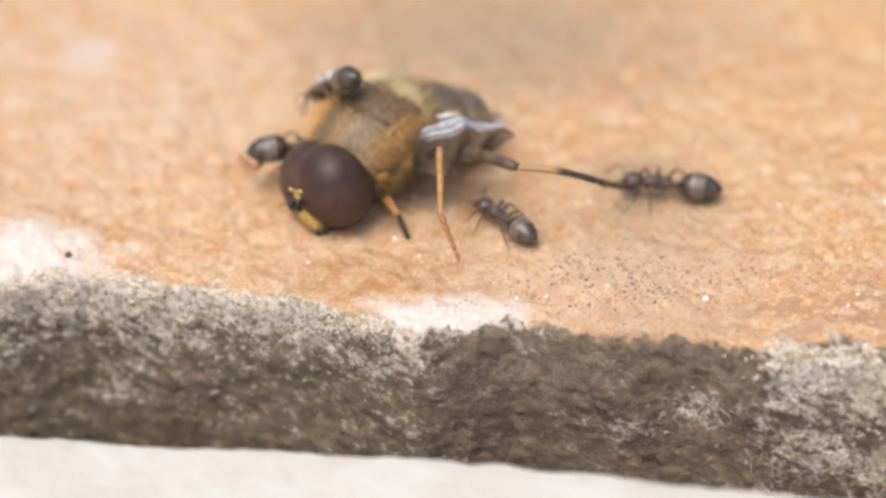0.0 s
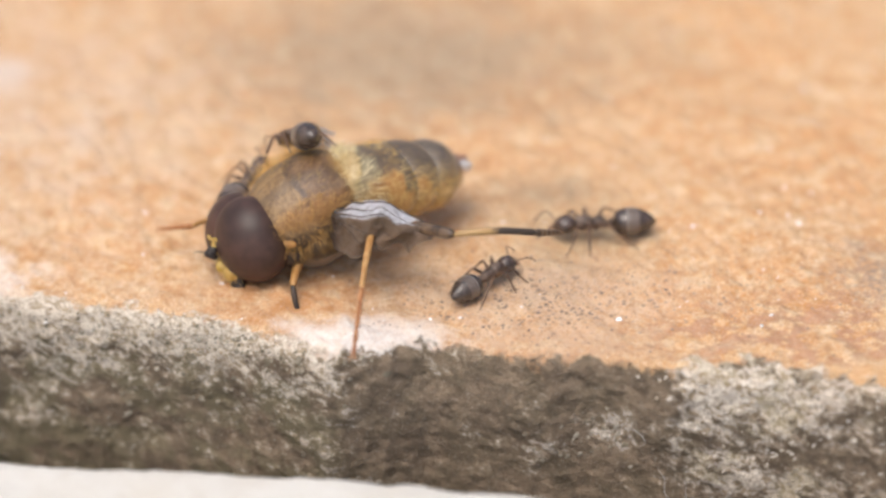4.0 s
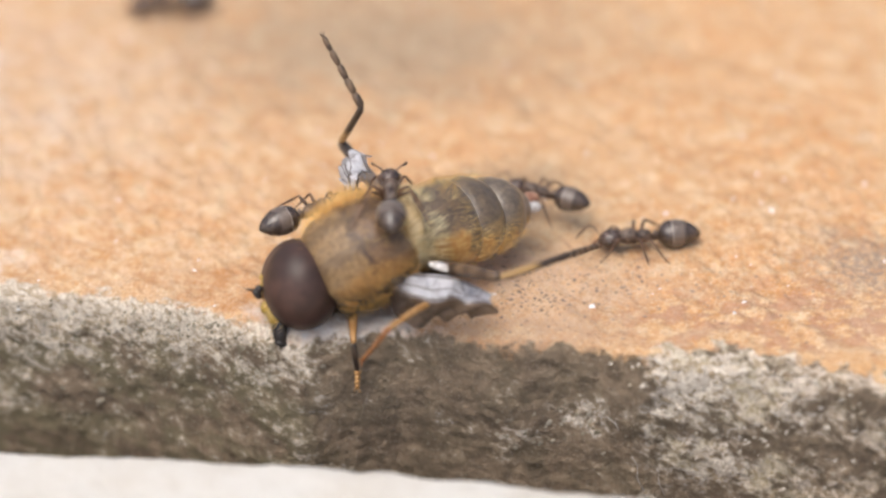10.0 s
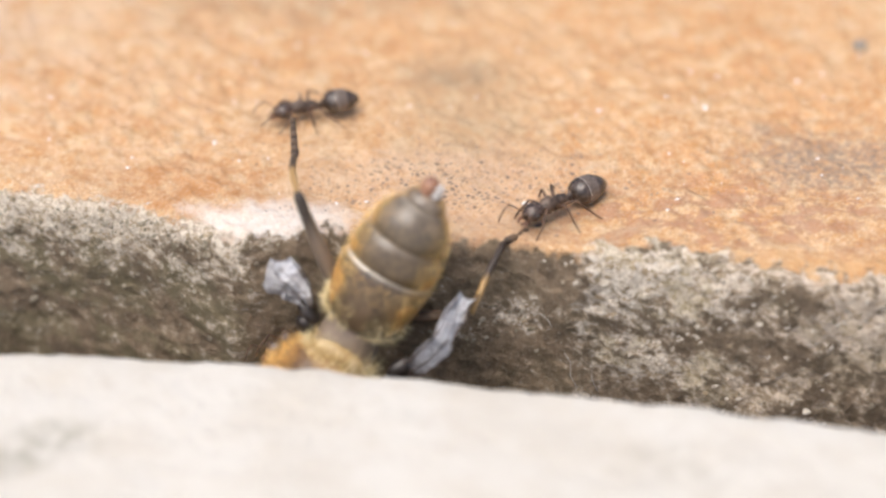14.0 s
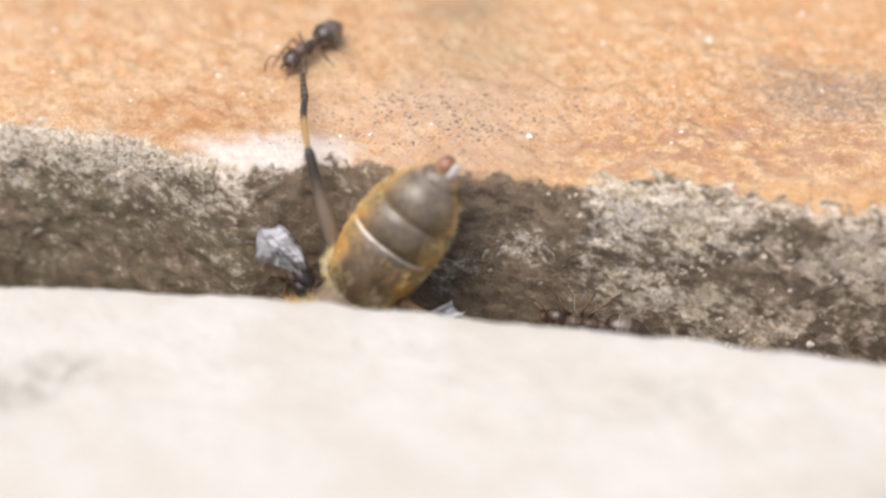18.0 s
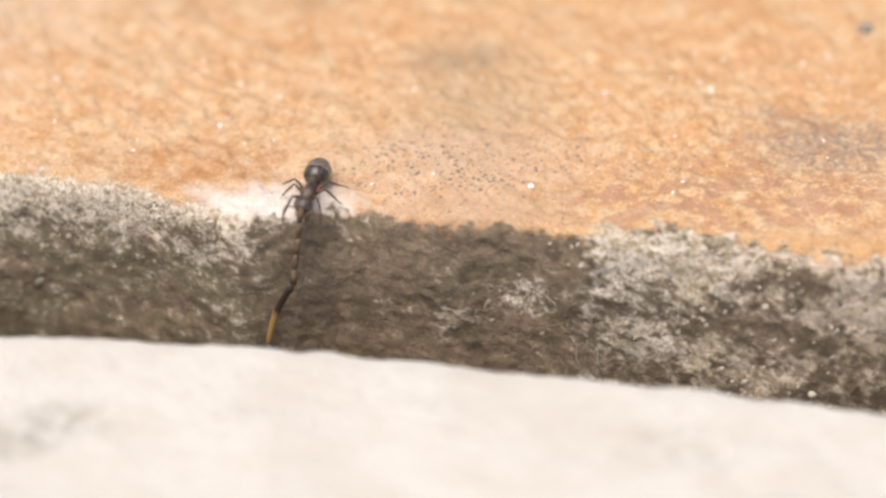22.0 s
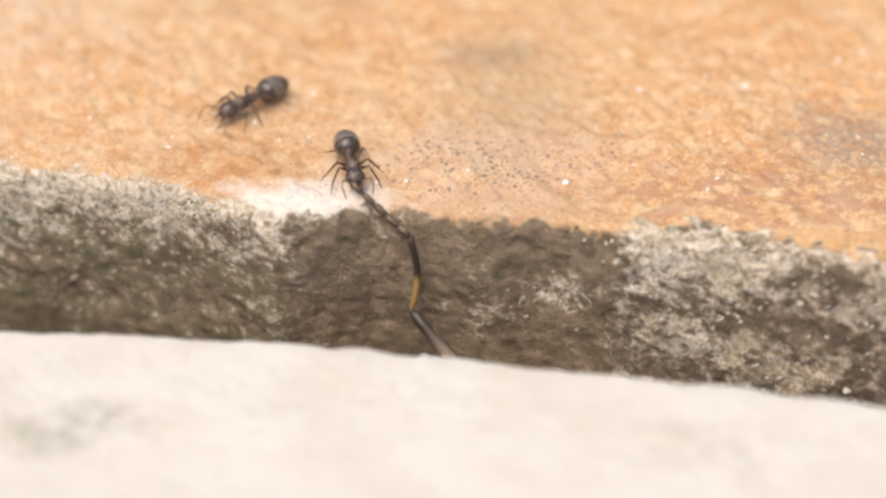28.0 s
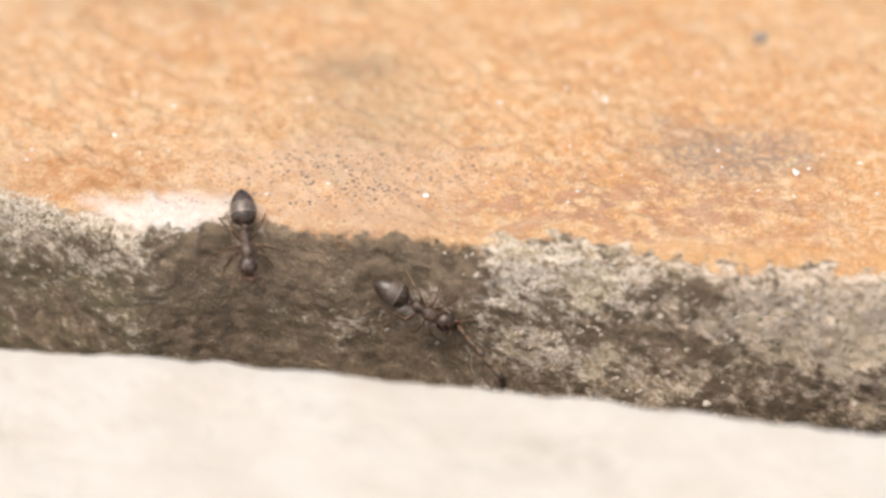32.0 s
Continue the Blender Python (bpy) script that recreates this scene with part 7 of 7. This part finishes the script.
    walk(fly_parts["rm_tibia"], [
    (0, P(4.05, 1.53, -1.69, 34.8, 14.3, 31.5)), (0.6, P(2.60, 2.84, -0.95, 31.5, 13.8, 32.4)), (1, P(1.93, 3.07, -0.96, 23.0, 17.9, 24.2)),
    (1.3, P(2.25, 2.97, -0.90, 29.5, 16.9, 26.2)), (1.8, P(2.76, 2.72, -0.81, 38.5, 16.5, 26.8)), (2, P(2.96, 2.58, -0.78, 41.7, 16.7, 26.6)),
    (3, P(2.07, 3.07, -1.14, 43.4, 16.9, 26.3)), (4, P(2.06, 2.87, -0.42, 35.1, 1.8, 44.9)), (4.5, P(1.33, 3.18, -1.28, 12.2, 7.0, 33.1)),
    (6.5, P(2.60, 2.90, -1.27, -6.6, 12.0, -51.5)), (7, P(2.72, 2.82, -1.17, -8.4, 12.7, -46.4)), (7.5, P(2.29, 2.95, -0.90, -30.8, 8.1, -59.5)),
    (8, P(1.89, 2.98, -0.62, -46.1, 4.0, -64.6)), (8.5, P(2.03, 2.93, -0.58, -57.3, -1.1, -68.7)), (9, P(2.07, 2.84, -0.37, -67.3, -4.9, -70.7)),
    (9.5, P(1.75, 2.73, -0.02, -66.8, 3.7, -67.0)), (10, P(1.70, 2.74, -0.02, -69.3, 9.7, -64.6)), (10.3, P(2.26, 2.76, -0.34, -47.4, -7.7, -75.2)),
    (10.5, P(3.05, 2.66, -1.47, 80.5, -1.4, -96.1)), (10.7, P(3.99, 1.25, -0.58, 77.6, -30.0, -90.4)),
    (10.8, P(4.34, -0.50, -1.78, 85.6, -46.0, -87.5)), (10.9, P(2.80, 2.41, -0.17, -99.2, -38.2, -12.9)),
    (11, P(4.10, 0.59, -0.35, 97.6, -26.0, 154.6)), (11.2, P(3.92, -1.41, -0.94, 101.6, -40.6, 151.7)),
    (11.5, P(2.83, -2.35, -0.47, 101.0, -41.6, 151.4)), (12, P(0.40, 2.70, -2.90, -53.4, -60.9, -146.0)),
    (12.5, P(0.40, 2.70, -2.90, -53.4, -60.9, -146.0)), (13, P(0.40, 2.70, -2.90, -53.4, -60.9, -146.0)),
    (14, P(0.40, 2.70, -2.90, -53.4, -60.9, -146.0)), (15, P(0.40, 2.70, -2.90, -53.4, -60.9, -146.0)),
    (15.5, P(0.40, 2.70, -2.90, -53.4, -60.9, -146.0)), (17.5, P(0.40, 2.70, -2.90, -53.4, -60.9, -146.0)),
    (18, P(0.40, 2.70, -2.90, -53.4, -60.9, -146.0)), (19, P(0.40, 2.70, -2.90, -53.4, -60.9, -146.0)),
    (20, P(0.40, 2.70, -2.90, -53.4, -60.9, -146.0)), (21, P(0.40, 2.70, -2.90, -53.4, -60.9, -146.0)),
    (21.5, P(0.40, 2.70, -2.90, -53.4, -60.9, -146.0)), (21.6, P(0.40, 2.70, -2.90, -53.4, -60.9, -146.0)),
    (21.7, P(0.40, 2.70, -2.90, -53.4, -60.9, -146.0)), (22, P(0.40, 2.70, -2.90, -53.4, -60.9, -146.0)),
    (22.5, P(0.40, 2.70, -2.90, -53.4, -60.9, -146.0)), (23, P(0.40, 2.70, -2.90, -53.4, -60.9, -146.0)),
    (24, P(0.40, 2.70, -2.90, -53.4, -60.9, -146.0)), (24.5, P(0.40, 2.70, -2.90, -53.4, -60.9, -146.0)),
    (25.5, P(0.40, 2.70, -2.90, -53.4, -60.9, -146.0)), (26.5, P(0.40, 2.70, -2.90, -53.4, -60.9, -146.0)),
    (27, P(0.40, 2.70, -2.90, -53.4, -60.9, -146.0)), (28, P(0.40, 2.70, -2.90, -53.4, -60.9, -146.0)),
    (29, P(0.40, 2.70, -2.90, -53.4, -60.9, -146.0)), (30, P(0.40, 2.70, -2.90, -53.4, -60.9, -146.0)),
    (31, P(0.40, 2.70, -2.90, -53.4, -60.9, -146.0)), (32, P(0.40, 2.70, -2.90, -53.4, -60.9, -146.0)),
    ])
    walk(fly_parts["rm_tarsus"], [
    (0, P(3.18, 3.70, -0.14, -30.0, -6.3, -111.5)), (0.6, P(1.62, 5.04, 0.47, -17.1, 0.8, -95.4)), (1, P(1.18, 5.56, 0.08, -7.5, 3.4, -83.3)),
    (1.3, P(1.53, 5.33, 0.41, -10.5, 2.7, -88.0)), (1.8, P(2.22, 4.90, 0.86, -15.2, 1.0, -95.7)), (2, P(2.50, 4.69, 1.00, -17.1, 0.1, -98.6)),
    (3, P(1.67, 5.14, 0.70, -22.0, 10.4, -70.1)), (4, P(0.47, 4.52, 1.18, -24.0, 12.3, -65.5)), (4.5, P(-0.11, 5.52, -0.69, 34.4, -3.8, 48.3)),
    (6.5, P(4.73, 4.68, -1.58, 44.0, 23.2, 15.9)), (7, P(4.66, 4.80, -1.57, 46.0, 23.6, 15.5)), (7.5, P(4.26, 4.35, -2.32, 53.5, 10.4, 27.1)),
    (8, P(3.58, 3.94, -2.63, 60.2, -0.4, 34.2)), (8.5, P(3.46, 3.44, -2.94, 55.8, -7.2, 38.4)), (9, P(3.17, 2.99, -2.95, 50.4, -13.3, 43.1)),
    (9.5, P(2.70, 3.32, -2.59, 50.0, -16.0, 45.4)), (10, P(2.40, 3.56, -2.60, 49.5, -18.7, 47.8)), (10.3, P(4.17, 2.98, -2.38, -60.3, -27.8, -37.4)),
    (10.5, P(3.52, 2.67, 1.29, -43.3, -39.8, -48.7)), (10.7, P(4.60, 2.61, 1.79, -55.6, -32.5, -41.0)),
    (10.8, P(4.46, 1.51, 0.16, -62.3, -46.2, -51.6)), (10.9, P(4.37, 1.59, -2.34, 72.4, -43.9, -86.7)), (11, P(5.36, 0.40, 2.14, 49.0, -66.6, -64.9)),
    (11.2, P(5.76, -1.76, 1.15, -70.4, -42.7, 59.5)), (11.5, P(4.69, -2.75, 1.58, -58.5, -43.9, 58.7)),
    (12, P(-0.30, 0.20, -4.00, -29.2, 72.0, 143.3)), (12.5, P(-0.30, 0.20, -4.00, -29.2, 72.0, 143.3)),
    (13, P(-0.30, 0.20, -4.00, -29.2, 72.0, 143.3)), (14, P(-0.30, 0.20, -4.00, -29.2, 72.0, 143.3)), (15, P(-0.30, 0.20, -4.00, -29.2, 72.0, 143.3)),
    (15.5, P(-0.30, 0.20, -4.00, -29.2, 72.0, 143.3)), (17.5, P(-0.30, 0.20, -4.00, -29.2, 72.0, 143.3)),
    (18, P(-0.30, 0.20, -4.00, -29.2, 72.0, 143.3)), (19, P(-0.30, 0.20, -4.00, -29.2, 72.0, 143.3)), (20, P(-0.30, 0.20, -4.00, -29.2, 72.0, 143.3)),
    (21, P(-0.30, 0.20, -4.00, -29.2, 72.0, 143.3)), (21.5, P(-0.30, 0.20, -4.00, -29.2, 72.0, 143.3)),
    (21.6, P(-0.30, 0.20, -4.00, -29.2, 72.0, 143.3)), (21.7, P(-0.30, 0.20, -4.00, -29.2, 72.0, 143.3)),
    (22, P(-0.30, 0.20, -4.00, -29.2, 72.0, 143.3)), (22.5, P(-0.30, 0.20, -4.00, -29.2, 72.0, 143.3)),
    (23, P(-0.30, 0.20, -4.00, -29.2, 72.0, 143.3)), (24, P(-0.30, 0.20, -4.00, -29.2, 72.0, 143.3)),
    (24.5, P(-0.30, 0.20, -4.00, -29.2, 72.0, 143.3)), (25.5, P(-0.30, 0.20, -4.00, -29.2, 72.0, 143.3)),
    (26.5, P(-0.30, 0.20, -4.00, -29.2, 72.0, 143.3)), (27, P(-0.30, 0.20, -4.00, -29.2, 72.0, 143.3)),
    (28, P(-0.30, 0.20, -4.00, -29.2, 72.0, 143.3)), (29, P(-0.30, 0.20, -4.00, -29.2, 72.0, 143.3)), (30, P(-0.30, 0.20, -4.00, -29.2, 72.0, 143.3)),
    (31, P(-0.30, 0.20, -4.00, -29.2, 72.0, 143.3)), (32, P(-0.30, 0.20, -4.00, -29.2, 72.0, 143.3)),
    ])
    walk(ants["a"], [
    (0, P(-1.57, 7.39, 0.60, 0.0, 0.0, 80.8)), (1, P(-1.33, 7.47, 0.60, 0.0, 0.0, 77.2)), (2, P(-1.08, 6.55, 0.60, 0.0, 0.0, 86.4)),
    (3, P(-0.80, 6.05, 0.60, 0.0, -0.0, 95.4)), (4, P(-0.83, 6.01, 0.60, -0.0, -0.0, 95.5)), (4.5, P(-0.17, 5.88, 0.60, -0.0, 0.0, 84.5)),
    (6.5, P(1.00, 4.89, 0.60, 0.0, -0.0, 91.9)), (7, P(0.95, 4.48, 0.60, 0.0, 0.0, 88.2)), (8, P(1.03, 3.37, 0.60, 0.0, -0.0, 95.3)),
    (9, P(1.58, 3.19, 0.60, 0.0, 0.0, 85.5)), (10, P(2.03, 4.09, 0.60, 0.0, -0.0, 98.3)), (11, P(2.52, 2.82, 0.60, -0.0, -0.0, 94.6)),
    (12, P(2.27, 2.88, 0.60, 0.0, -0.0, 99.1)), (13, P(1.23, 1.23, 0.60, 0.0, -0.0, 99.0)), (14, P(1.29, -0.76, 0.60, 0.0, -0.0, 127.7)),
    (15, P(1.39, -2.34, 0.50, -15.9, -16.3, 103.1)), (15.5, P(1.44, -3.84, 0.16, -15.4, -16.3, 102.7)),
    (16.3, P(1.40, -3.92, -2.23, -0.3, -81.4, 82.0)), (17.5, P(2.35, -4.44, -5.30, 34.6, -78.2, 45.9)),
    (18, P(2.31, -4.49, -5.82, 26.0, -79.6, 54.6)), (19, P(2.19, -4.71, -7.79, 9.2, -81.0, 71.7)), (32, P(4.26, -5.16, -8.60, -67.5, -74.2, 148.0)),
    ])
    walk(ants["b"], [
    (0, P(-8.10, 4.91, 0.60, 0.0, 0.0, 40.6)), (0.6, P(-8.32, 5.65, 0.60, 0.0, 0.0, 13.4)), (1, P(-7.75, 5.87, 0.60, 0.0, 0.0, 3.9)),
    (2, P(-6.86, 4.54, 0.60, 0.0, -0.0, -24.2)), (3, P(-6.52, 2.75, 0.60, 0.0, -0.0, -53.9)), (4, P(-5.16, 2.23, 0.60, 0.0, -0.0, -41.8)),
    (4.5, P(-4.25, 3.96, 0.60, -0.0, -0.0, -21.5)), (6.5, P(-3.52, 3.63, 1.60, 0.0, 0.0, 14.7)), (7, P(-3.49, 5.09, 1.60, 0.0, 0.0, 16.1)),
    (8, P(-2.79, 5.74, 1.60, 0.0, 0.0, 11.4)), (9, P(-2.04, 7.26, 1.20, 0.0, 0.0, 23.2)), (10, P(-1.96, 6.41, 1.20, 0.0, 0.0, 67.0)),
    (10.5, P(-2.34, 7.34, 1.00, 0.0, 0.0, 82.0)), (11, P(-3.25, 7.71, 0.60, 0.0, -0.0, 99.2)), (11.5, P(-3.73, 7.37, 0.60, 0.0, -0.0, 111.5)),
    (12, P(-4.68, 6.68, 0.60, 0.0, -0.0, 108.8)), (12.5, P(-5.90, 6.30, 0.60, 0.0, -0.0, 102.9)), (13, P(-7.69, 6.26, 0.60, -0.0, -0.0, 99.7)),
    (14, P(-8.64, 6.09, 0.60, 0.0, -0.0, 108.5)), (15, P(-8.66, 5.59, 0.60, 0.0, -0.0, 132.4)), (15.5, P(-8.47, 5.24, 0.60, 0.0, -0.0, 152.0)),
    (17.5, P(-8.77, 5.53, 0.60, 0.0, -0.0, 145.5)), (18, P(-8.79, 5.51, 0.60, 0.0, -0.0, 143.5)), (19, P(-8.76, 5.35, 0.60, 0.0, -0.0, 152.1)),
    (20, P(-8.86, 4.75, 0.60, 0.0, -0.0, 170.2)), (21, P(-8.82, 4.69, 0.60, 0.0, -0.0, 172.3)), (21.5, P(-8.94, 4.79, 0.60, 0.0, -0.0, 177.3)),
    (21.7, P(-8.48, 3.42, 0.60, 0.0, -0.0, 179.2)), (22, P(-8.67, -1.13, 0.60, 0.0, -0.0, 167.5)), (22.5, P(-9.07, -1.37, 0.21, -4.0, -0.2, 179.4)),
    (23, P(-9.42, -2.30, -0.05, -13.0, -1.3, 176.5)), (24, P(-8.49, -1.98, 0.04, -11.9, -1.3, 175.8)),
    (24.5, P(-8.47, -1.67, 0.23, -3.9, 0.6, -177.9)), (26.5, P(-9.06, 0.23, 0.60, 0.0, -0.0, -157.8)), (27, P(-8.71, 0.83, 0.60, 0.0, -0.0, -159.3)),
    (28, P(-8.46, 0.63, 0.60, 0.0, -0.0, -170.7)), (28.5, P(-7.95, 0.19, 0.60, 0.0, -0.0, -164.9)), (29, P(-6.90, -1.19, 0.20, -4.9, 9.5, -146.1)),
    (29.7, P(-5.84, -2.48, -0.78, -73.2, 38.7, -173.1)), (30, P(-5.11, -2.69, -1.38, -70.5, 46.3, -171.0)),
    (31, P(-3.72, -3.01, -1.85, -70.7, 47.6, -170.6)), (32, P(-0.21, -3.73, -2.74, -65.6, 60.0, -164.9)),
    ])
    walk(ants["c"], [
    (0, P(-14.95, 8.47, 4.55, -39.3, 0.0, 34.5)), (1, P(-13.56, 9.38, 4.55, -43.4, 0.0, 33.9)), (2, P(-12.45, 6.90, 4.55, -32.3, 0.0, 25.7)),
    (3, P(-12.18, 6.33, 4.55, -30.9, 0.0, 18.0)), (4, P(-12.85, 6.22, 4.55, -32.9, 0.0, 22.9)), (4.5, P(-11.22, 8.88, 4.55, -38.3, 0.0, 21.4)),
    (6.5, P(-10.29, 5.28, 4.55, -25.1, 0.0, 27.1)), (7, P(-10.25, 4.63, 4.55, -23.3, 0.0, 23.9)), (8, P(-9.21, 3.19, 5.00, 0.0, 0.0, 21.8)),
    (9, P(-8.46, 1.88, 5.00, 0.0, -0.0, -0.7)), (10, P(-7.89, 0.31, 5.00, 0.0, 0.0, 2.4)), (10.5, P(-7.46, 0.15, 5.00, 0.0, 0.0, 4.4)),
    (10.7, P(-7.36, -0.62, 4.00, 0.0, 0.0, 7.2)), (10.9, P(-9.03, -4.02, 1.00, 0.0, -0.0, -9.5)), (11.1, P(-9.65, -2.52, -4.00, 0.0, 0.0, 22.5)),
    (11.5, P(-8.47, -1.58, -7.00, 0.0, 0.0, 31.4)), (12.5, P(-7.58, -1.86, -8.00, 0.0, 0.0, 39.0)), (15, P(-8.56, -2.85, -8.00, 0.0, 0.0, 45.4)),
    (21, P(-9.00, -2.94, -9.00, 0.0, 0.0, 56.7)), (32, P(-9.63, -3.48, -10.00, 0.0, 0.0, 89.9)),
    ])
    walk(ants["d"], [
    (0, P(-16.17, 8.12, 2.00, 0.0, -0.0, -77.7)), (1, P(-15.85, 7.97, 2.00, 0.0, -0.0, -68.3)), (2, P(-15.07, 6.86, 2.00, 0.0, -0.0, -74.6)),
    (3, P(-14.62, 6.64, 2.20, 0.0, -0.0, -35.9)), (4, P(-14.84, 6.70, 2.20, 0.0, -0.0, -23.5)), (4.5, P(-14.04, 8.81, 1.50, 0.0, -0.0, -60.3)),
    (6.5, P(-12.72, 5.45, 2.40, 0.0, -0.0, -32.3)), (7, P(-12.91, 5.39, 2.40, 0.0, -0.0, -32.7)), (8, P(-11.51, 5.10, 3.00, -0.0, -0.0, -69.5)),
    (9, P(-10.99, 4.00, 3.00, 0.0, -0.0, -68.4)), (10, P(-11.03, 2.30, 3.00, 0.0, -0.0, -58.1)), (10.5, P(-10.30, 1.79, 3.00, 0.0, -0.0, -70.9)),
    (10.7, P(-10.30, 1.24, 2.50, 0.0, -0.0, -104.4)), (10.9, P(-10.63, -2.57, 0.00, 0.0, -0.0, -157.7)),
    (11.1, P(-10.62, -0.55, -5.00, 0.0, -0.0, -23.6)), (12, P(-8.97, -1.99, -6.00, 0.0, -0.0, -13.0)), (13, P(-9.47, -2.07, -6.00, 0.0, 0.0, 26.3)),
    (14, P(-9.08, -2.55, -4.50, 0.0, -0.0, 143.9)), (15, P(-9.41, -2.85, -5.00, 0.0, 0.0, 50.1)), (18, P(-8.96, -3.06, -5.00, 0.0, 0.0, 45.0)),
    (20, P(-9.10, -2.16, -5.50, 0.0, 0.0, 67.1)), (21, P(-9.35, -2.47, -5.50, 0.0, 0.0, 68.7)), (21.6, P(-9.26, -2.35, -7.00, 0.0, 0.0, 50.4)),
    (22.5, P(-9.60, -2.38, -9.00, 0.0, 0.0, 61.2)), (32, P(-11.82, -2.35, -10.00, 0.0, 0.0, 61.4)),
    ])
    walk(ants["e"], [
    (0, P(-25.81, 43.87, 0.60, 0.0, -0.0, -101.0)), (6.5, P(-21.17, 39.11, 0.60, 0.0, -0.0, -110.3)),
    (7.5, P(-12.22, 25.50, 0.60, 0.0, -0.0, -120.1)), (8, P(-9.12, 22.40, 0.60, 0.0, -0.0, -95.6)), (8.5, P(-5.27, 21.48, 0.60, 0.0, -0.0, -137.8)),
    (9, P(-6.99, 20.20, 0.60, 0.0, -0.0, 171.7)), (9.5, P(-10.74, 21.53, 0.60, 0.0, -0.0, 110.5)), (10, P(-18.06, 22.43, 0.60, 0.0, -0.0, 100.6)),
    (10.5, P(-25.17, 24.58, 0.60, 0.0, 0.0, 70.9)), (11.5, P(-35.90, 30.54, 0.60, 0.0, -0.0, 90.0)), (32, P(-39.20, 27.54, 0.60, 0.0, -0.0, 90.2)),
    ])
    walk(ants["f"], [
    (0, P(-19.95, 62.83, 0.60, 0.0, -0.0, -179.8)), (21, P(-8.27, 35.51, 0.60, 0.0, -0.0, -179.1)), (22.5, P(-7.92, 23.78, 0.60, 0.0, -0.0, -177.0)),
    (23.5, P(-7.71, 14.80, 0.60, 0.0, -0.0, -175.9)), (24, P(-6.32, 12.62, 0.60, 0.0, -0.0, -172.2)),
    (24.5, P(-5.89, 10.42, 0.60, 0.0, -0.0, -144.0)), (25.4, P(-6.22, 9.47, 0.60, 0.0, -0.0, 141.3)), (26.5, P(-7.82, 9.93, 0.60, 0.0, -0.0, 114.3)),
    (27, P(-9.26, 6.77, 0.60, 0.0, -0.0, 160.2)), (27.5, P(-11.62, 5.43, 0.60, 0.0, -0.0, 119.5)), (28, P(-12.66, 5.02, 0.60, 0.0, -0.0, 133.2)),
    (28.5, P(-11.00, 3.93, 0.60, 0.0, -0.0, -152.5)), (28.7, P(-10.11, 3.69, 0.60, 0.0, -0.0, -145.4)), (29, P(-9.12, 3.94, 0.60, 0.0, -0.0, -126.3)),
    (30, P(-5.85, 2.88, 0.60, 0.0, -0.0, -120.3)), (30.5, P(-5.95, 1.63, 0.60, 0.0, -0.0, -164.9)), (31, P(-5.76, 0.65, 0.60, 0.0, -0.0, -161.1)),
    (31.4, P(-6.52, -0.21, 0.60, 0.0, -0.0, -179.3)), (32, P(-7.07, -2.40, -0.42, -35.0, 1.6, -174.8)),
    ])
    # the ants' legs step in two alternating sets of three
    for n, ant in enumerate(ants.values()):
        rng = random.Random(70 + n)
        legs = [o for o in ant.children if o.name.startswith("leg")]
        for i, leg in enumerate(legs):
            rest = leg.matrix_basis.copy()
            rows = []
            for k in range(81):
                swing = 15 * math.sin(math.pi * k + (math.pi if i % 2 else 0) + math.pi / 2) * rng.uniform(0.2, 1.0)
                rows.append((0.4 * k, rest @ pose(0, 0, 0, rng.uniform(-5, 5), 0, swing)))
            walk(leg, rows)


motions()
